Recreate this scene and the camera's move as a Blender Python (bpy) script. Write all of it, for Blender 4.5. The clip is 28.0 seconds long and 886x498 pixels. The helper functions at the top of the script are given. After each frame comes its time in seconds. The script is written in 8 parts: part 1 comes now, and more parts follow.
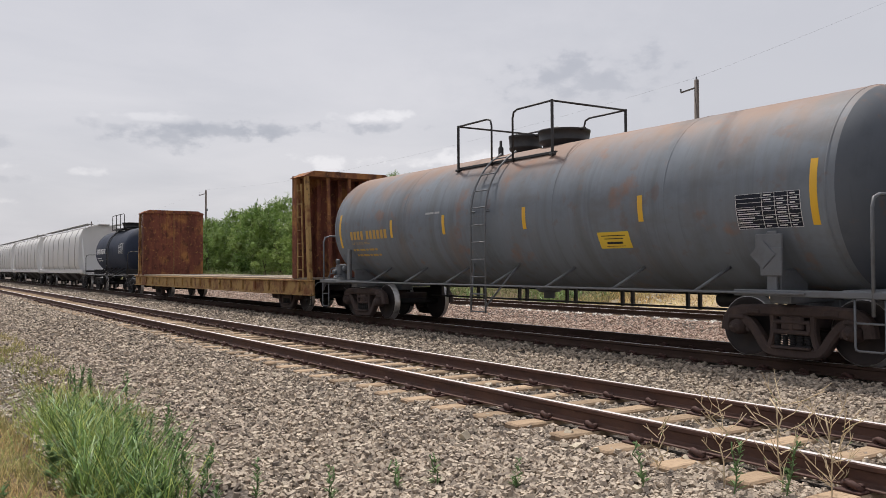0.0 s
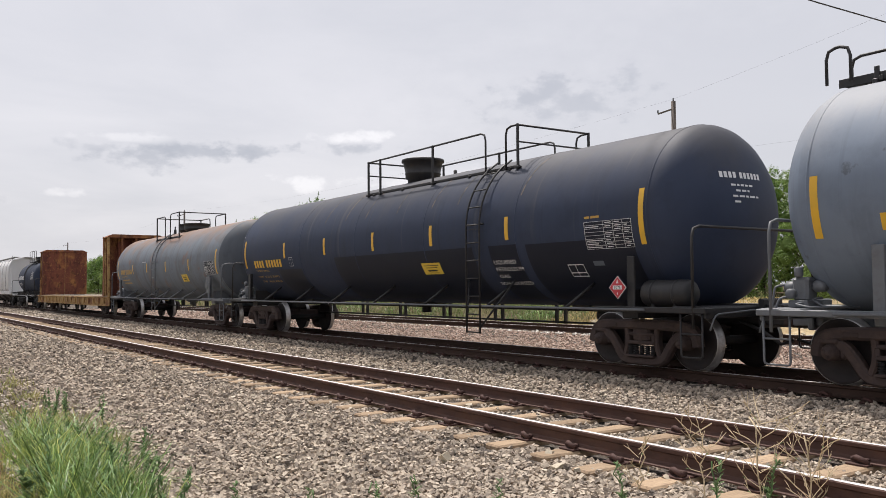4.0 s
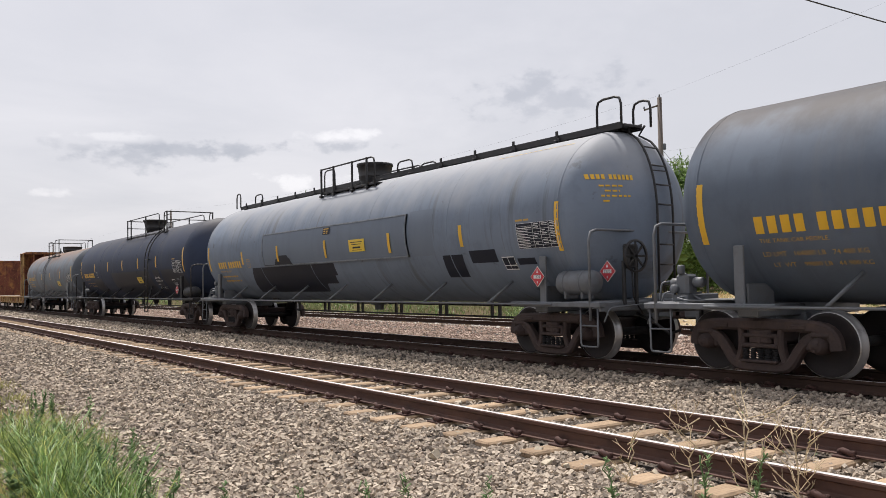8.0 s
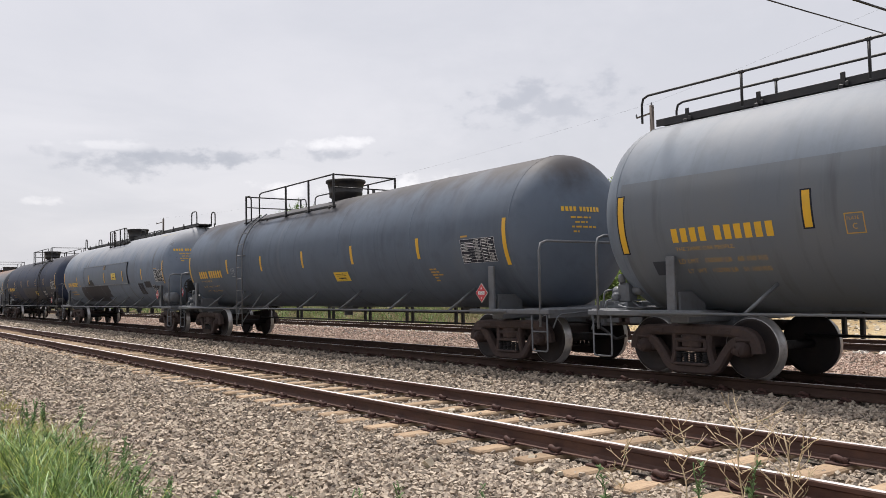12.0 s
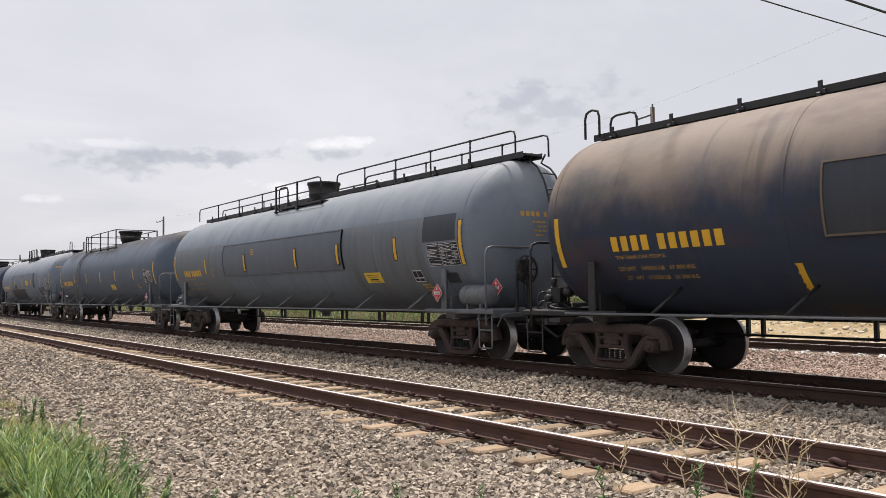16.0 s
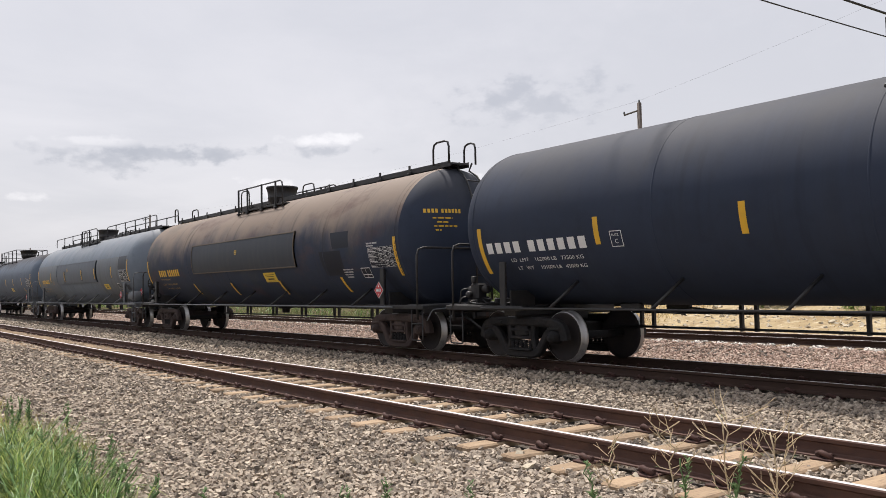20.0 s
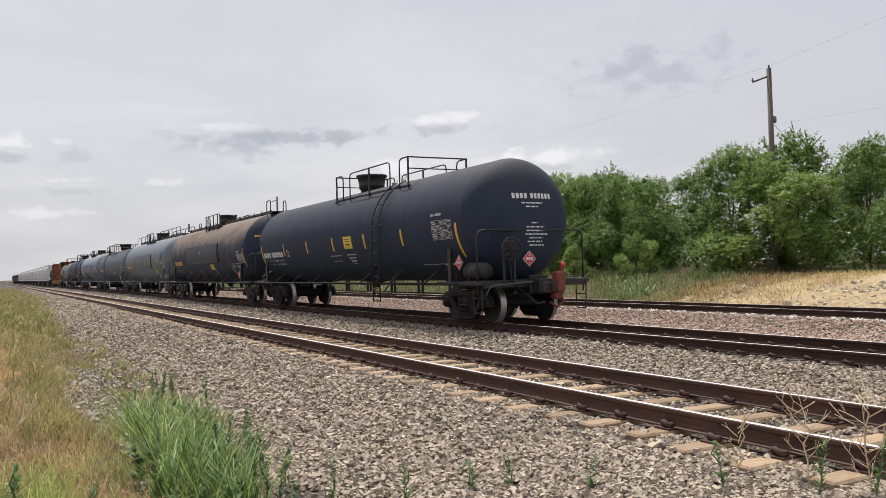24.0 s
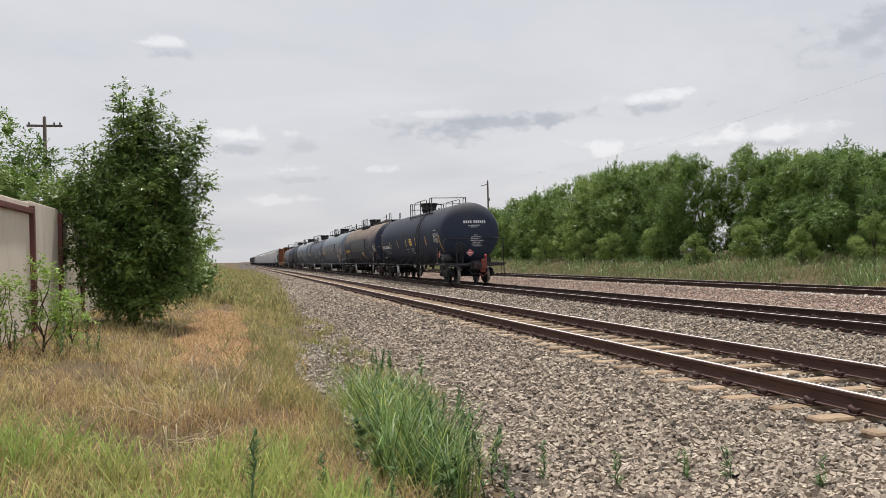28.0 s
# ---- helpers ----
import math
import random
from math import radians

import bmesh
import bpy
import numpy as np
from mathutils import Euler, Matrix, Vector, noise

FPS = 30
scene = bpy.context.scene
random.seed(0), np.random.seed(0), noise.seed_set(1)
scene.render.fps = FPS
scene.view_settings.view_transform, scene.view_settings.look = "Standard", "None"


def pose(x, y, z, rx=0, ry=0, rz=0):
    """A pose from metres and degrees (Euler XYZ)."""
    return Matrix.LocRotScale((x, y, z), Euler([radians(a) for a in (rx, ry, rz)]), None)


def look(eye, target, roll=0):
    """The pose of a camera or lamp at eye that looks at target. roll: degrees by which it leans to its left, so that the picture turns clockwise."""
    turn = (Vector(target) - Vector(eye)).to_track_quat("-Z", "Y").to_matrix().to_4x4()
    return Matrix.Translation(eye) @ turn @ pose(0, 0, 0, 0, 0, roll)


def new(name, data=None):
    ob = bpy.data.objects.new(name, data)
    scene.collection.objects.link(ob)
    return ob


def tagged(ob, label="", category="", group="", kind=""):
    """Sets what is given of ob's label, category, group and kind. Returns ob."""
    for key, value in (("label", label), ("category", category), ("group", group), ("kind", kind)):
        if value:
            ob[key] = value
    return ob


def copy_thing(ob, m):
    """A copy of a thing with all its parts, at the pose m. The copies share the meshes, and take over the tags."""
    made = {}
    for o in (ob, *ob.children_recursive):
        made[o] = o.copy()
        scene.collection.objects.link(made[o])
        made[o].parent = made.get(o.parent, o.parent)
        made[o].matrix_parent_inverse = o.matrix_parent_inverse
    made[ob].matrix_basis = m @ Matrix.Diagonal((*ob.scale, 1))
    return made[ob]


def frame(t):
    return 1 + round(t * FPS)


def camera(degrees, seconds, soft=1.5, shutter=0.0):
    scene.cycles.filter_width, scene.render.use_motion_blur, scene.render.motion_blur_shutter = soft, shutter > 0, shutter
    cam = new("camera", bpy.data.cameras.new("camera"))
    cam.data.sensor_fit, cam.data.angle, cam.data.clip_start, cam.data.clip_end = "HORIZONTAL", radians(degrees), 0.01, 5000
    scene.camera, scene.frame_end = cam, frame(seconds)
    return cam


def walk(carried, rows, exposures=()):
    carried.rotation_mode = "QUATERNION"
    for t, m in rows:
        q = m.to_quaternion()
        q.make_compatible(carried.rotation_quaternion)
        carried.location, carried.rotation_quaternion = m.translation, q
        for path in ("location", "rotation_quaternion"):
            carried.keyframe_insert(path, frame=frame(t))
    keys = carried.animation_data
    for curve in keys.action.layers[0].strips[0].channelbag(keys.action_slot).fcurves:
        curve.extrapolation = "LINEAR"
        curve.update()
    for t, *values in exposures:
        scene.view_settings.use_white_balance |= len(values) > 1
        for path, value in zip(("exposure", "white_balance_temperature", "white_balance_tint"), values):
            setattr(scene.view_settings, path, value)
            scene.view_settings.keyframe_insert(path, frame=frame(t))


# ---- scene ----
EYE = (0.0, 0.0, 1.374)
cam = camera(55.7, 28.0, 0.75)
# seconds, yaw, pitch, roll
WAY = [
    (0, -32.96, 1.21, 0.29), (0.5, -33.19, 1.24, 0.41), (1, -33.42, 1.39, 0.47), (1.5, -33.59, 1.66, 0.51),
    (2, -33.74, 1.95, 0.50), (2.5, -33.90, 2.20, 0.48), (3, -34.09, 2.43, 0.49), (3.5, -34.23, 2.59, 0.51),
    (5.5, -34.56, 2.48, 0.59), (6, -34.68, 2.41, 0.67), (6.5, -34.77, 2.32, 0.71), (7, -34.90, 2.30, 0.84),
    (7.5, -35.01, 2.34, 0.97), (8, -35.12, 2.41, 0.99), (8.5, -35.23, 2.51, 0.98), (9, -35.33, 2.65, 1.01),
    (9.5, -35.46, 2.83, 1.03), (10, -35.54, 2.96, 1.07), (10.5, -35.59, 3.07, 1.13), (11, -35.60, 3.07, 1.12),
    (11.5, -35.60, 3.01, 1.12), (12, -35.58, 2.93, 1.10), (12.5, -35.56, 2.91, 1.07), (14.5, -35.57, 3.01, 0.82),
    (15, -35.57, 3.05, 0.82), (15.5, -35.57, 3.02, 0.78), (16, -35.60, 2.95, 0.75), (16.5, -35.67, 2.83, 0.76),
    (17, -35.77, 2.71, 0.80), (17.5, -35.91, 2.62, 0.85), (18, -36.09, 2.58, 0.88), (18.5, -36.22, 2.60, 1.01),
    (19, -36.33, 2.63, 1.09), (19.5, -36.37, 2.68, 1.08), (20, -36.40, 2.69, 1.09), (20.5, -36.44, 2.68, 1.04),
    (21, -36.48, 2.60, 1.00), (21.5, -36.37, 2.49, 1.02), (22.5, -34.9, 2.1, 1.25), (23.5, -30.79, 1.55, 1.52),
    (24, -28.25, 1.32, 1.61), (24.5, -25.62, 1.13, 1.64), (25, -23.03, 1.02, 1.67), (25.5, -20.63, 0.93, 1.58),
    (26, -18.62, 0.88, 1.53), (26.5, -16.98, 0.80, 1.43), (27, -15.74, 0.71, 1.41), (27.5, -14.78, 0.63, 1.44),
    (28, -13.99, 0.54, 1.52),
]
walk(cam, [(t, pose(*EYE, 90 + p, r, a)) for t, a, p, r in WAY], [(0, -0.04, 6500, 13), (1.0, 0.06, 6500, 13), (3.5, 0.16, 6500, 13), (21.5, 0.17, 6500, 13), (24, 0.05, 6500, 12), (28, 0.03, 6500, 11)])

# distance rolled by the train, second by second
ROLLED = [0.0, 5.81, 11.53, 17.17, 22.77, 28.35, 33.92, 39.47, 45.0, 50.49, 55.98, 61.5, 67.02, 72.54, 78.07, 83.6,
          89.11, 94.61, 100.14, 105.73, 111.4, 117.1, 122.77, 128.41, 134.07, 139.8, 145.62, 151.5, 157.42]


def rolled(t):
    return float(np.interp(t, range(29), ROLLED))


# ---- light ----
SUN_EL, SUN_AZ = 66.0, 16.0  # degrees above the horizon; clockwise from the line of the track


def world_sky():
    w = bpy.data.worlds.new("overcast_sky")
    scene.world = w
    w.use_nodes = True
    nt = w.node_tree
    nt.nodes.clear()
    N = nt.nodes.new
    out, bg = N("ShaderNodeOutputWorld"), N("ShaderNodeBackground")
    sky = N("ShaderNodeTexSky")
    sky.sky_type = "NISHITA"
    sky.sun_disc = False
    sky.sun_elevation, sky.sun_rotation = radians(SUN_EL), radians(SUN_AZ)
    sky.dust_density = 4.0
    tc, sep = N("ShaderNodeTexCoord"), N("ShaderNodeSeparateXYZ")
    nt.links.new(tc.outputs["Generated"], sep.inputs[0])

    def math_node(op, a, b=None):
        n = N("ShaderNodeMath")
        n.operation = op
        for i, v in enumerate((a, b)):
            if v is None:
                continue
            if isinstance(v, (int, float)):
                n.inputs[i].default_value = v
            else:
                nt.links.new(v, n.inputs[i])
        return n.outputs[0]

    # clouds lie on a flat layer overhead
    el = math_node("ADD", math_node("MAXIMUM", sep.outputs[2], 0.0), 0.13)
    comb = N("ShaderNodeCombineXYZ")
    nt.links.new(math_node("DIVIDE", sep.outputs[0], el), comb.inputs[0])
    nt.links.new(math_node("DIVIDE", sep.outputs[1], el), comb.inputs[1])
    n1 = N("ShaderNodeTexNoise")
    n1.inputs["Scale"].default_value, n1.inputs["Detail"].default_value, n1.inputs["Roughness"].default_value = 0.9, 7.0, 0.55
    n1.inputs["Distortion"].default_value = 0.4
    nt.links.new(comb.outputs[0], n1.inputs["Vector"])
    r1 = N("ShaderNodeValToRGB")
    r1.color_ramp.elements[0].position, r1.color_ramp.elements[0].color = 0.3, (0.62, 0.635, 0.67, 1)
    r1.color_ramp.elements[1].position, r1.color_ramp.elements[1].color = 0.62, (0.73, 0.735, 0.76, 1)
    nt.links.new(n1.outputs["Fac"], r1.inputs[0])
    col = r1.outputs[0]
    az = math_node("ARCTAN2", sep.outputs[0], sep.outputs[1])
    elev = math_node("ARCSINE", sep.outputs[2])
    n2 = N("ShaderNodeTexNoise")
    n2.inputs["Scale"].default_value, n2.inputs["Detail"].default_value, n2.inputs["Roughness"].default_value = 30.0, 8.0, 0.56
    mp = N("ShaderNodeMapping")
    mp.inputs["Scale"].default_value = (1.0, 1.0, 1.7)
    nt.links.new(tc.outputs["Generated"], mp.inputs[0])
    nt.links.new(mp.outputs[0], n2.inputs["Vector"])

    # single clouds: azimuth, elevation, half width, half height (degrees), colour, strength
    for a0, e0, wa, ha, c, k in CLOUDS:
        da = math_node("DIVIDE", math_node("SUBTRACT", az, radians(a0)), radians(wa))
        de = math_node("DIVIDE", math_node("SUBTRACT", elev, radians(e0)), radians(ha))
        d = math_node("SQRT", math_node("ADD", math_node("MULTIPLY", da, da), math_node("MULTIPLY", de, de)))
        d = math_node("ADD", d, math_node("MULTIPLY", math_node("SUBTRACT", n2.outputs["Fac"], 0.46), 3.6 if wa < 10 else 0.8))
        mr = N("ShaderNodeMapRange")
        mr.interpolation_type = "SMOOTHSTEP"
        for i, v in ((1, 1.15), (2, 0.25), (3, 0.0), (4, min(0.95, 1.15 * k))):
            mr.inputs[i].default_value = v
        nt.links.new(d, mr.inputs[0])
        mix = N("ShaderNodeMix")
        mix.data_type = "RGBA"
        nt.links.new(mr.outputs[0], mix.inputs[0])
        nt.links.new(col, mix.inputs[6])
        mix.inputs[7].default_value = (*c, 1)
        col = mix.outputs[2]
    # a little of the blue sky comes through the cloud layer
    mx = N("ShaderNodeMix")
    mx.data_type = "RGBA"
    mx.inputs[0].default_value = 0.12
    sc = N("ShaderNodeVectorMath")
    sc.operation = "SCALE"
    sc.inputs["Scale"].default_value = 0.12
    nt.links.new(sky.outputs[0], sc.inputs[0])
    nt.links.new(col, mx.inputs[6])
    nt.links.new(sc.outputs[0], mx.inputs[7])
    nt.links.new(mx.outputs[2], bg.inputs[0])
    bg.inputs[1].default_value = 1.0
    nt.links.new(bg.outputs[0], out.inputs[0])


GREY_CLOUD, PALE_CLOUD = (0.43, 0.455, 0.505), (0.90, 0.90, 0.91)
CLOUDS = [
    (56.0, 12.0, 26.0, 12.0, (0.60, 0.615, 0.65), 0.65), (43.5, 12.4, 6.0, 1.9, GREY_CLOUD, 0.42), (41.0, 13.2, 4.0, 1.0, GREY_CLOUD, 0.25),
    (-4.1, 14.3, 1.7, 0.53, PALE_CLOUD, 0.70), (-3.9, 13.4, 2.0, 0.48, GREY_CLOUD, 0.45), (0.4, 8.4, 3.0, 0.63, PALE_CLOUD, 0.80),
    (0.7, 7.5, 2.7, 0.53, GREY_CLOUD, 0.45), (12.0, 9.0, 3.0, 0.5, GREY_CLOUD, 0.35), (14.4, 8.6, 3.2, 0.92, GREY_CLOUD, 0.62), (18.3, 8.9, 3.2, 0.87, GREY_CLOUD, 0.65),
    (21.2, 9.2, 3.0, 0.72, GREY_CLOUD, 0.65), (13.3, 9.7, 2.9, 0.39, PALE_CLOUD, 0.40), (28.7, 9.4, 3.4, 0.55, GREY_CLOUD, 0.55), (28.5, 10.1, 2.5, 0.48, PALE_CLOUD, 0.80),
    (25.5, 7.1, 3.3, 0.63, PALE_CLOUD, 0.80), (35.6, 6.6, 4.1, 0.39, GREY_CLOUD, 0.30), (35.4, 7.4, 4.4, 0.72, PALE_CLOUD, 0.85),
    (32.3, 7.2, 2.7, 0.48, PALE_CLOUD, 0.70), (4.8, 5.5, 2.4, 0.39, GREY_CLOUD, 0.30), (4.4, 6.1, 2.0, 0.39, PALE_CLOUD, 0.60),
    (9.8, 6.0, 1.5, 0.34, PALE_CLOUD, 0.50), (2.9, 4.1, 3.5, 0.39, PALE_CLOUD, 0.50), (4.8, 7.5, 2.0, 0.68, GREY_CLOUD, 0.30),
]
world_sky()
sun_data = bpy.data.lights.new("sun", "SUN")
sun_data.energy, sun_data.angle, sun_data.color = 4.3, radians(3), (1.0, 0.95, 0.87)
sun = new("sun", sun_data)
sun.matrix_world = look((0, 0, 40), Vector((0, 0, 40)) - Vector((math.sin(radians(SUN_AZ)) * math.cos(radians(SUN_EL)),
                        math.cos(radians(SUN_AZ)) * math.cos(radians(SUN_EL)), math.sin(radians(SUN_EL)))))


# ---- materials ----
def material(name, base, rough=0.6, metal=0.0, layers=(), bump=0.0, bump_scale=60.0, scale=1.0, island=0.0, random=0.0, spec=0.5, translucent=0.0, ramp=()):
    """layers: (noise scale, stretch xyz, threshold low, high, colour, strength) laid over the base one after another."""
    m = bpy.data.materials.new(name)
    m.use_nodes = True
    nt = m.node_tree
    N = nt.nodes.new
    b = nt.nodes["Principled BSDF"]
    b.inputs["Roughness"].default_value, b.inputs["Metallic"].default_value = rough, metal
    b.inputs["Specular IOR Level"].default_value = spec
    tc = N("ShaderNodeTexCoord")
    rgb = N("ShaderNodeRGB")
    rgb.outputs[0].default_value = (*base, 1)
    col = rgb.outputs[0]
    for ns, st, lo, hi, c, k in layers:
        mp = N("ShaderNodeMapping")
        mp.inputs["Scale"].default_value = st
        nt.links.new(tc.outputs["Object"], mp.inputs[0])
        n = N("ShaderNodeTexNoise")
        n.inputs["Scale"].default_value, n.inputs["Detail"].default_value, n.inputs["Roughness"].default_value = ns * scale, 8.0, 0.6
        nt.links.new(mp.outputs[0], n.inputs["Vector"])
        mr = N("ShaderNodeMapRange")
        for i, v in ((1, lo), (2, hi), (3, 0.0), (4, k)):
            mr.inputs[i].default_value = v
        nt.links.new(n.outputs["Fac"], mr.inputs[0])
        mix = N("ShaderNodeMix")
        mix.data_type = "RGBA"
        nt.links.new(mr.outputs[0], mix.inputs[0])
        nt.links.new(col, mix.inputs[6])
        mix.inputs[7].default_value = (*c, 1)
        col = mix.outputs[2]
    if ramp:
        cr = N("ShaderNodeValToRGB")
        nt.links.new(N("ShaderNodeNewGeometry").outputs["Random Per Island"], cr.inputs[0])
        els = cr.color_ramp.elements
        els[0].color, els[1].color = (*ramp[0], 1), (*ramp[-1], 1)
        for i in range(1, len(ramp) - 1):
            els.new(i / (len(ramp) - 1)).color = (*ramp[i], 1)
        mix = N("ShaderNodeMix")
        mix.data_type = "RGBA"
        mix.inputs[0].default_value = 0.75
        nt.links.new(col, mix.inputs[6])
        nt.links.new(cr.outputs[0], mix.inputs[7])
        col = mix.outputs[2]
    if island or random:
        src = N("ShaderNodeNewGeometry").outputs["Random Per Island"] if island else N("ShaderNodeObjectInfo").outputs["Random"]
        k = island or random
        mr = N("ShaderNodeMapRange")
        mr.inputs[3].default_value, mr.inputs[4].default_value = 1 - k, 1 + k
        nt.links.new(src, mr.inputs[0])
        hs = N("ShaderNodeHueSaturation")
        nt.links.new(mr.outputs[0], hs.inputs["Value"])
        nt.links.new(col, hs.inputs["Color"])
        col = hs.outputs[0]
    nt.links.new(col, b.inputs["Base Color"])
    if bump:
        n = N("ShaderNodeTexNoise")
        n.inputs["Scale"].default_value, n.inputs["Detail"].default_value = bump_scale, 6.0
        nt.links.new(tc.outputs["Object"], n.inputs["Vector"])
        bp = N("ShaderNodeBump")
        bp.inputs["Strength"].default_value, bp.inputs["Distance"].default_value = bump, 0.02
        nt.links.new(n.outputs["Fac"], bp.inputs["Height"])
        nt.links.new(bp.outputs[0], b.inputs["Normal"])
    if translucent:
        tr = N("ShaderNodeBsdfTranslucent")
        nt.links.new(col, tr.inputs[0])
        ms = N("ShaderNodeMixShader")
        ms.inputs[0].default_value = translucent
        nt.links.new(b.outputs[0], ms.inputs[1])
        nt.links.new(tr.outputs[0], ms.inputs[2])
        nt.links.new(ms.outputs[0], nt.nodes["Material Output"].inputs[0])
    return m


def tank_paint(name, base, top, top_lo, top_hi, k_top, streak=(0.03, 0.03, 0.03), k_streak=0.25, rough=0.45, extra=(), over=()):
    """Streaked paint with a second colour for the crown: it comes in above a height, with runs down the side."""
    base = tuple(c * 1.12 for c in base)
    m = material(name, base, rough, 0.0, [(0.7, (1, 1, 1), 0.45, 0.75, tuple(c * 1.25 for c in base), 0.5),
                                          (1.1, (0.5, 1.5, 0.3), 0.5, 0.78, streak, k_streak),
                                          (2.4, (1, 1, 1), 0.52, 0.70, tuple(c * 0.72 for c in base), 0.45), (1.0, (0.25, 7.0, 0.22), 0.56, 0.72, tuple(c * 1.4 for c in base), 0.22),
                                          (1.0, (0.3, 5.0, 0.3), 0.58, 0.70, tuple(c * 0.6 for c in base), 0.4), *extra], 0.05, 8.0, spec=0.28)
    nt = m.node_tree
    N = nt.nodes.new
    b = nt.nodes["Principled BSDF"]
    col = b.inputs["Base Color"].links[0].from_socket
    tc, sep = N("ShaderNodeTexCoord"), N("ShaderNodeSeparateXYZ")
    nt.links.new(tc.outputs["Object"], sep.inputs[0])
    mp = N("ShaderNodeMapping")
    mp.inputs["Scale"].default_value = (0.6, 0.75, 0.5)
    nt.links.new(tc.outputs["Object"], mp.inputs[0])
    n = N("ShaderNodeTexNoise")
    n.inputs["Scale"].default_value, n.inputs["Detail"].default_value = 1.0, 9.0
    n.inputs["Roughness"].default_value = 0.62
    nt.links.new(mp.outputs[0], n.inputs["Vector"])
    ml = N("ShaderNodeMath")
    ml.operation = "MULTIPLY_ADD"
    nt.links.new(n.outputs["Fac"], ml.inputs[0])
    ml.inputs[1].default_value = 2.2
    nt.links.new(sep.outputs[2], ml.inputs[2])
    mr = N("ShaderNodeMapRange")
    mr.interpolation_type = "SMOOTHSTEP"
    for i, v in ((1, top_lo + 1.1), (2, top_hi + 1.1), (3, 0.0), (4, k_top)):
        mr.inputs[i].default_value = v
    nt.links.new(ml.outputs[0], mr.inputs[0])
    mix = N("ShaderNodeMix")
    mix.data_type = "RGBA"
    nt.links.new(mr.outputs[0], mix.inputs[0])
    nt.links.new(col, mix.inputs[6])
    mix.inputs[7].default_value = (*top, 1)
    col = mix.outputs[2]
    for ns, st, lo, hi, c, k in over:
        mp = N("ShaderNodeMapping")
        mp.inputs["Scale"].default_value = st
        nt.links.new(tc.outputs["Object"], mp.inputs[0])
        n = N("ShaderNodeTexNoise")
        n.inputs["Scale"].default_value, n.inputs["Detail"].default_value, n.inputs["Roughness"].default_value = ns, 7.0, 0.58
        nt.links.new(mp.outputs[0], n.inputs["Vector"])
        mr = N("ShaderNodeMapRange")
        for i, v in ((1, lo), (2, hi), (3, 0.0), (4, k)):
            mr.inputs[i].default_value = v
        nt.links.new(n.outputs["Fac"], mr.inputs[0])
        mix = N("ShaderNodeMix")
        mix.data_type = "RGBA"
        nt.links.new(mr.outputs[0], mix.inputs[0])
        nt.links.new(col, mix.inputs[6])
        mix.inputs[7].default_value = (*c, 1)
        col = mix.outputs[2]
    nt.links.new(col, b.inputs["Base Color"])
    return m


M = {}
# both blacks, the plain grey and the pale grey turn paler towards the crown
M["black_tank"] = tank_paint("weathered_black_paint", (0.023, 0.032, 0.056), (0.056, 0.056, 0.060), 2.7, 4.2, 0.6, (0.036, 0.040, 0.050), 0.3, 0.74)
M["black_tank_pale_top"] = tank_paint("streaked_black_paint", (0.027, 0.037, 0.067), (0.064, 0.063, 0.068), 2.9, 4.2, 0.75, (0.045, 0.046, 0.050), 0.35, 0.64, [(1.0, (.12, 2.6, .12), .62, .69, (0.10, 0.10, 0.105), .35)])
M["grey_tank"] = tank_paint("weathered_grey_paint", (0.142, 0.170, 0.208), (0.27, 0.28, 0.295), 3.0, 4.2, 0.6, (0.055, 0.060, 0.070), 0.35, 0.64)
M["grey_tank_sooty"] = tank_paint("sooty_grey_paint", (0.094, 0.118, 0.156), (0.040, 0.035, 0.037), 3.15, 3.95, 0.9, (0.05, 0.055, 0.065), 0.3, 0.64, [(0.8, (.4, 1.2, .15), .58, .7, (0.15, 0.16, 0.18), .4)])
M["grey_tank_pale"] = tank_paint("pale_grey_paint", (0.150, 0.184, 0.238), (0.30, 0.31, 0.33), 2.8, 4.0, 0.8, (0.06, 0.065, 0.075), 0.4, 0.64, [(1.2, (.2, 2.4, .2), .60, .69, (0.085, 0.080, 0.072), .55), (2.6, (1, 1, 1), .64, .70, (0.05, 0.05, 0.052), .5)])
M["panel_pale"] = material("panel_pale_paint", (0.150, 0.182, 0.232), 0.6, 0, [(1.2, (1, 2, .5), .45, .7, (0.125, 0.15, 0.19), .5)], spec=0.35)
M["brown_tank"] = tank_paint("brown_dusted_black_paint", (0.027, 0.037, 0.064), (0.225, 0.175, 0.138), 2.35, 3.55, 0.9, (0.036, 0.038, 0.045), 0.3, 0.68,
                             [(0.5, (1, 1, 1), 0.55, 0.7, (0.036, 0.032, 0.036), 0.35)],
                             [(0.7, (1, 0.6, 1.6), 0.55, 0.68, (0.085, 0.048, 0.048), 0.6), (0.6, (1, 0.7, 1.2), 0.56, 0.70, (0.060, 0.064, 0.056), 0.55), (1.0, (0.3, 4.0, 0.3), 0.57, 0.70, (0.045, 0.042, 0.044), 0.45)])
M["rust_tank"] = tank_paint("rust_crowned_grey_paint", (0.150, 0.172, 0.200), (0.25, 0.145, 0.090), 3.0, 3.9, 0.75, (0.10, 0.090, 0.082), 0.45, 0.66, [(1.1, (.3, 2.4, .22), .50, .64, (0.120, 0.124, 0.130), .4), (0.9, (.5, 1.2, .6), .55, .68, (0.23, 0.145, 0.095), .35), (2.6, (1, 1, 1), .6, .68, (0.17, 0.095, 0.065), .35)],
                            [(0.8, (1, 0.7, 1.3), .56, .66, (0.135, 0.135, 0.140), .6), (1.6, (1, 0.8, 1), .60, .70, (0.27, 0.125, 0.065), .5)])
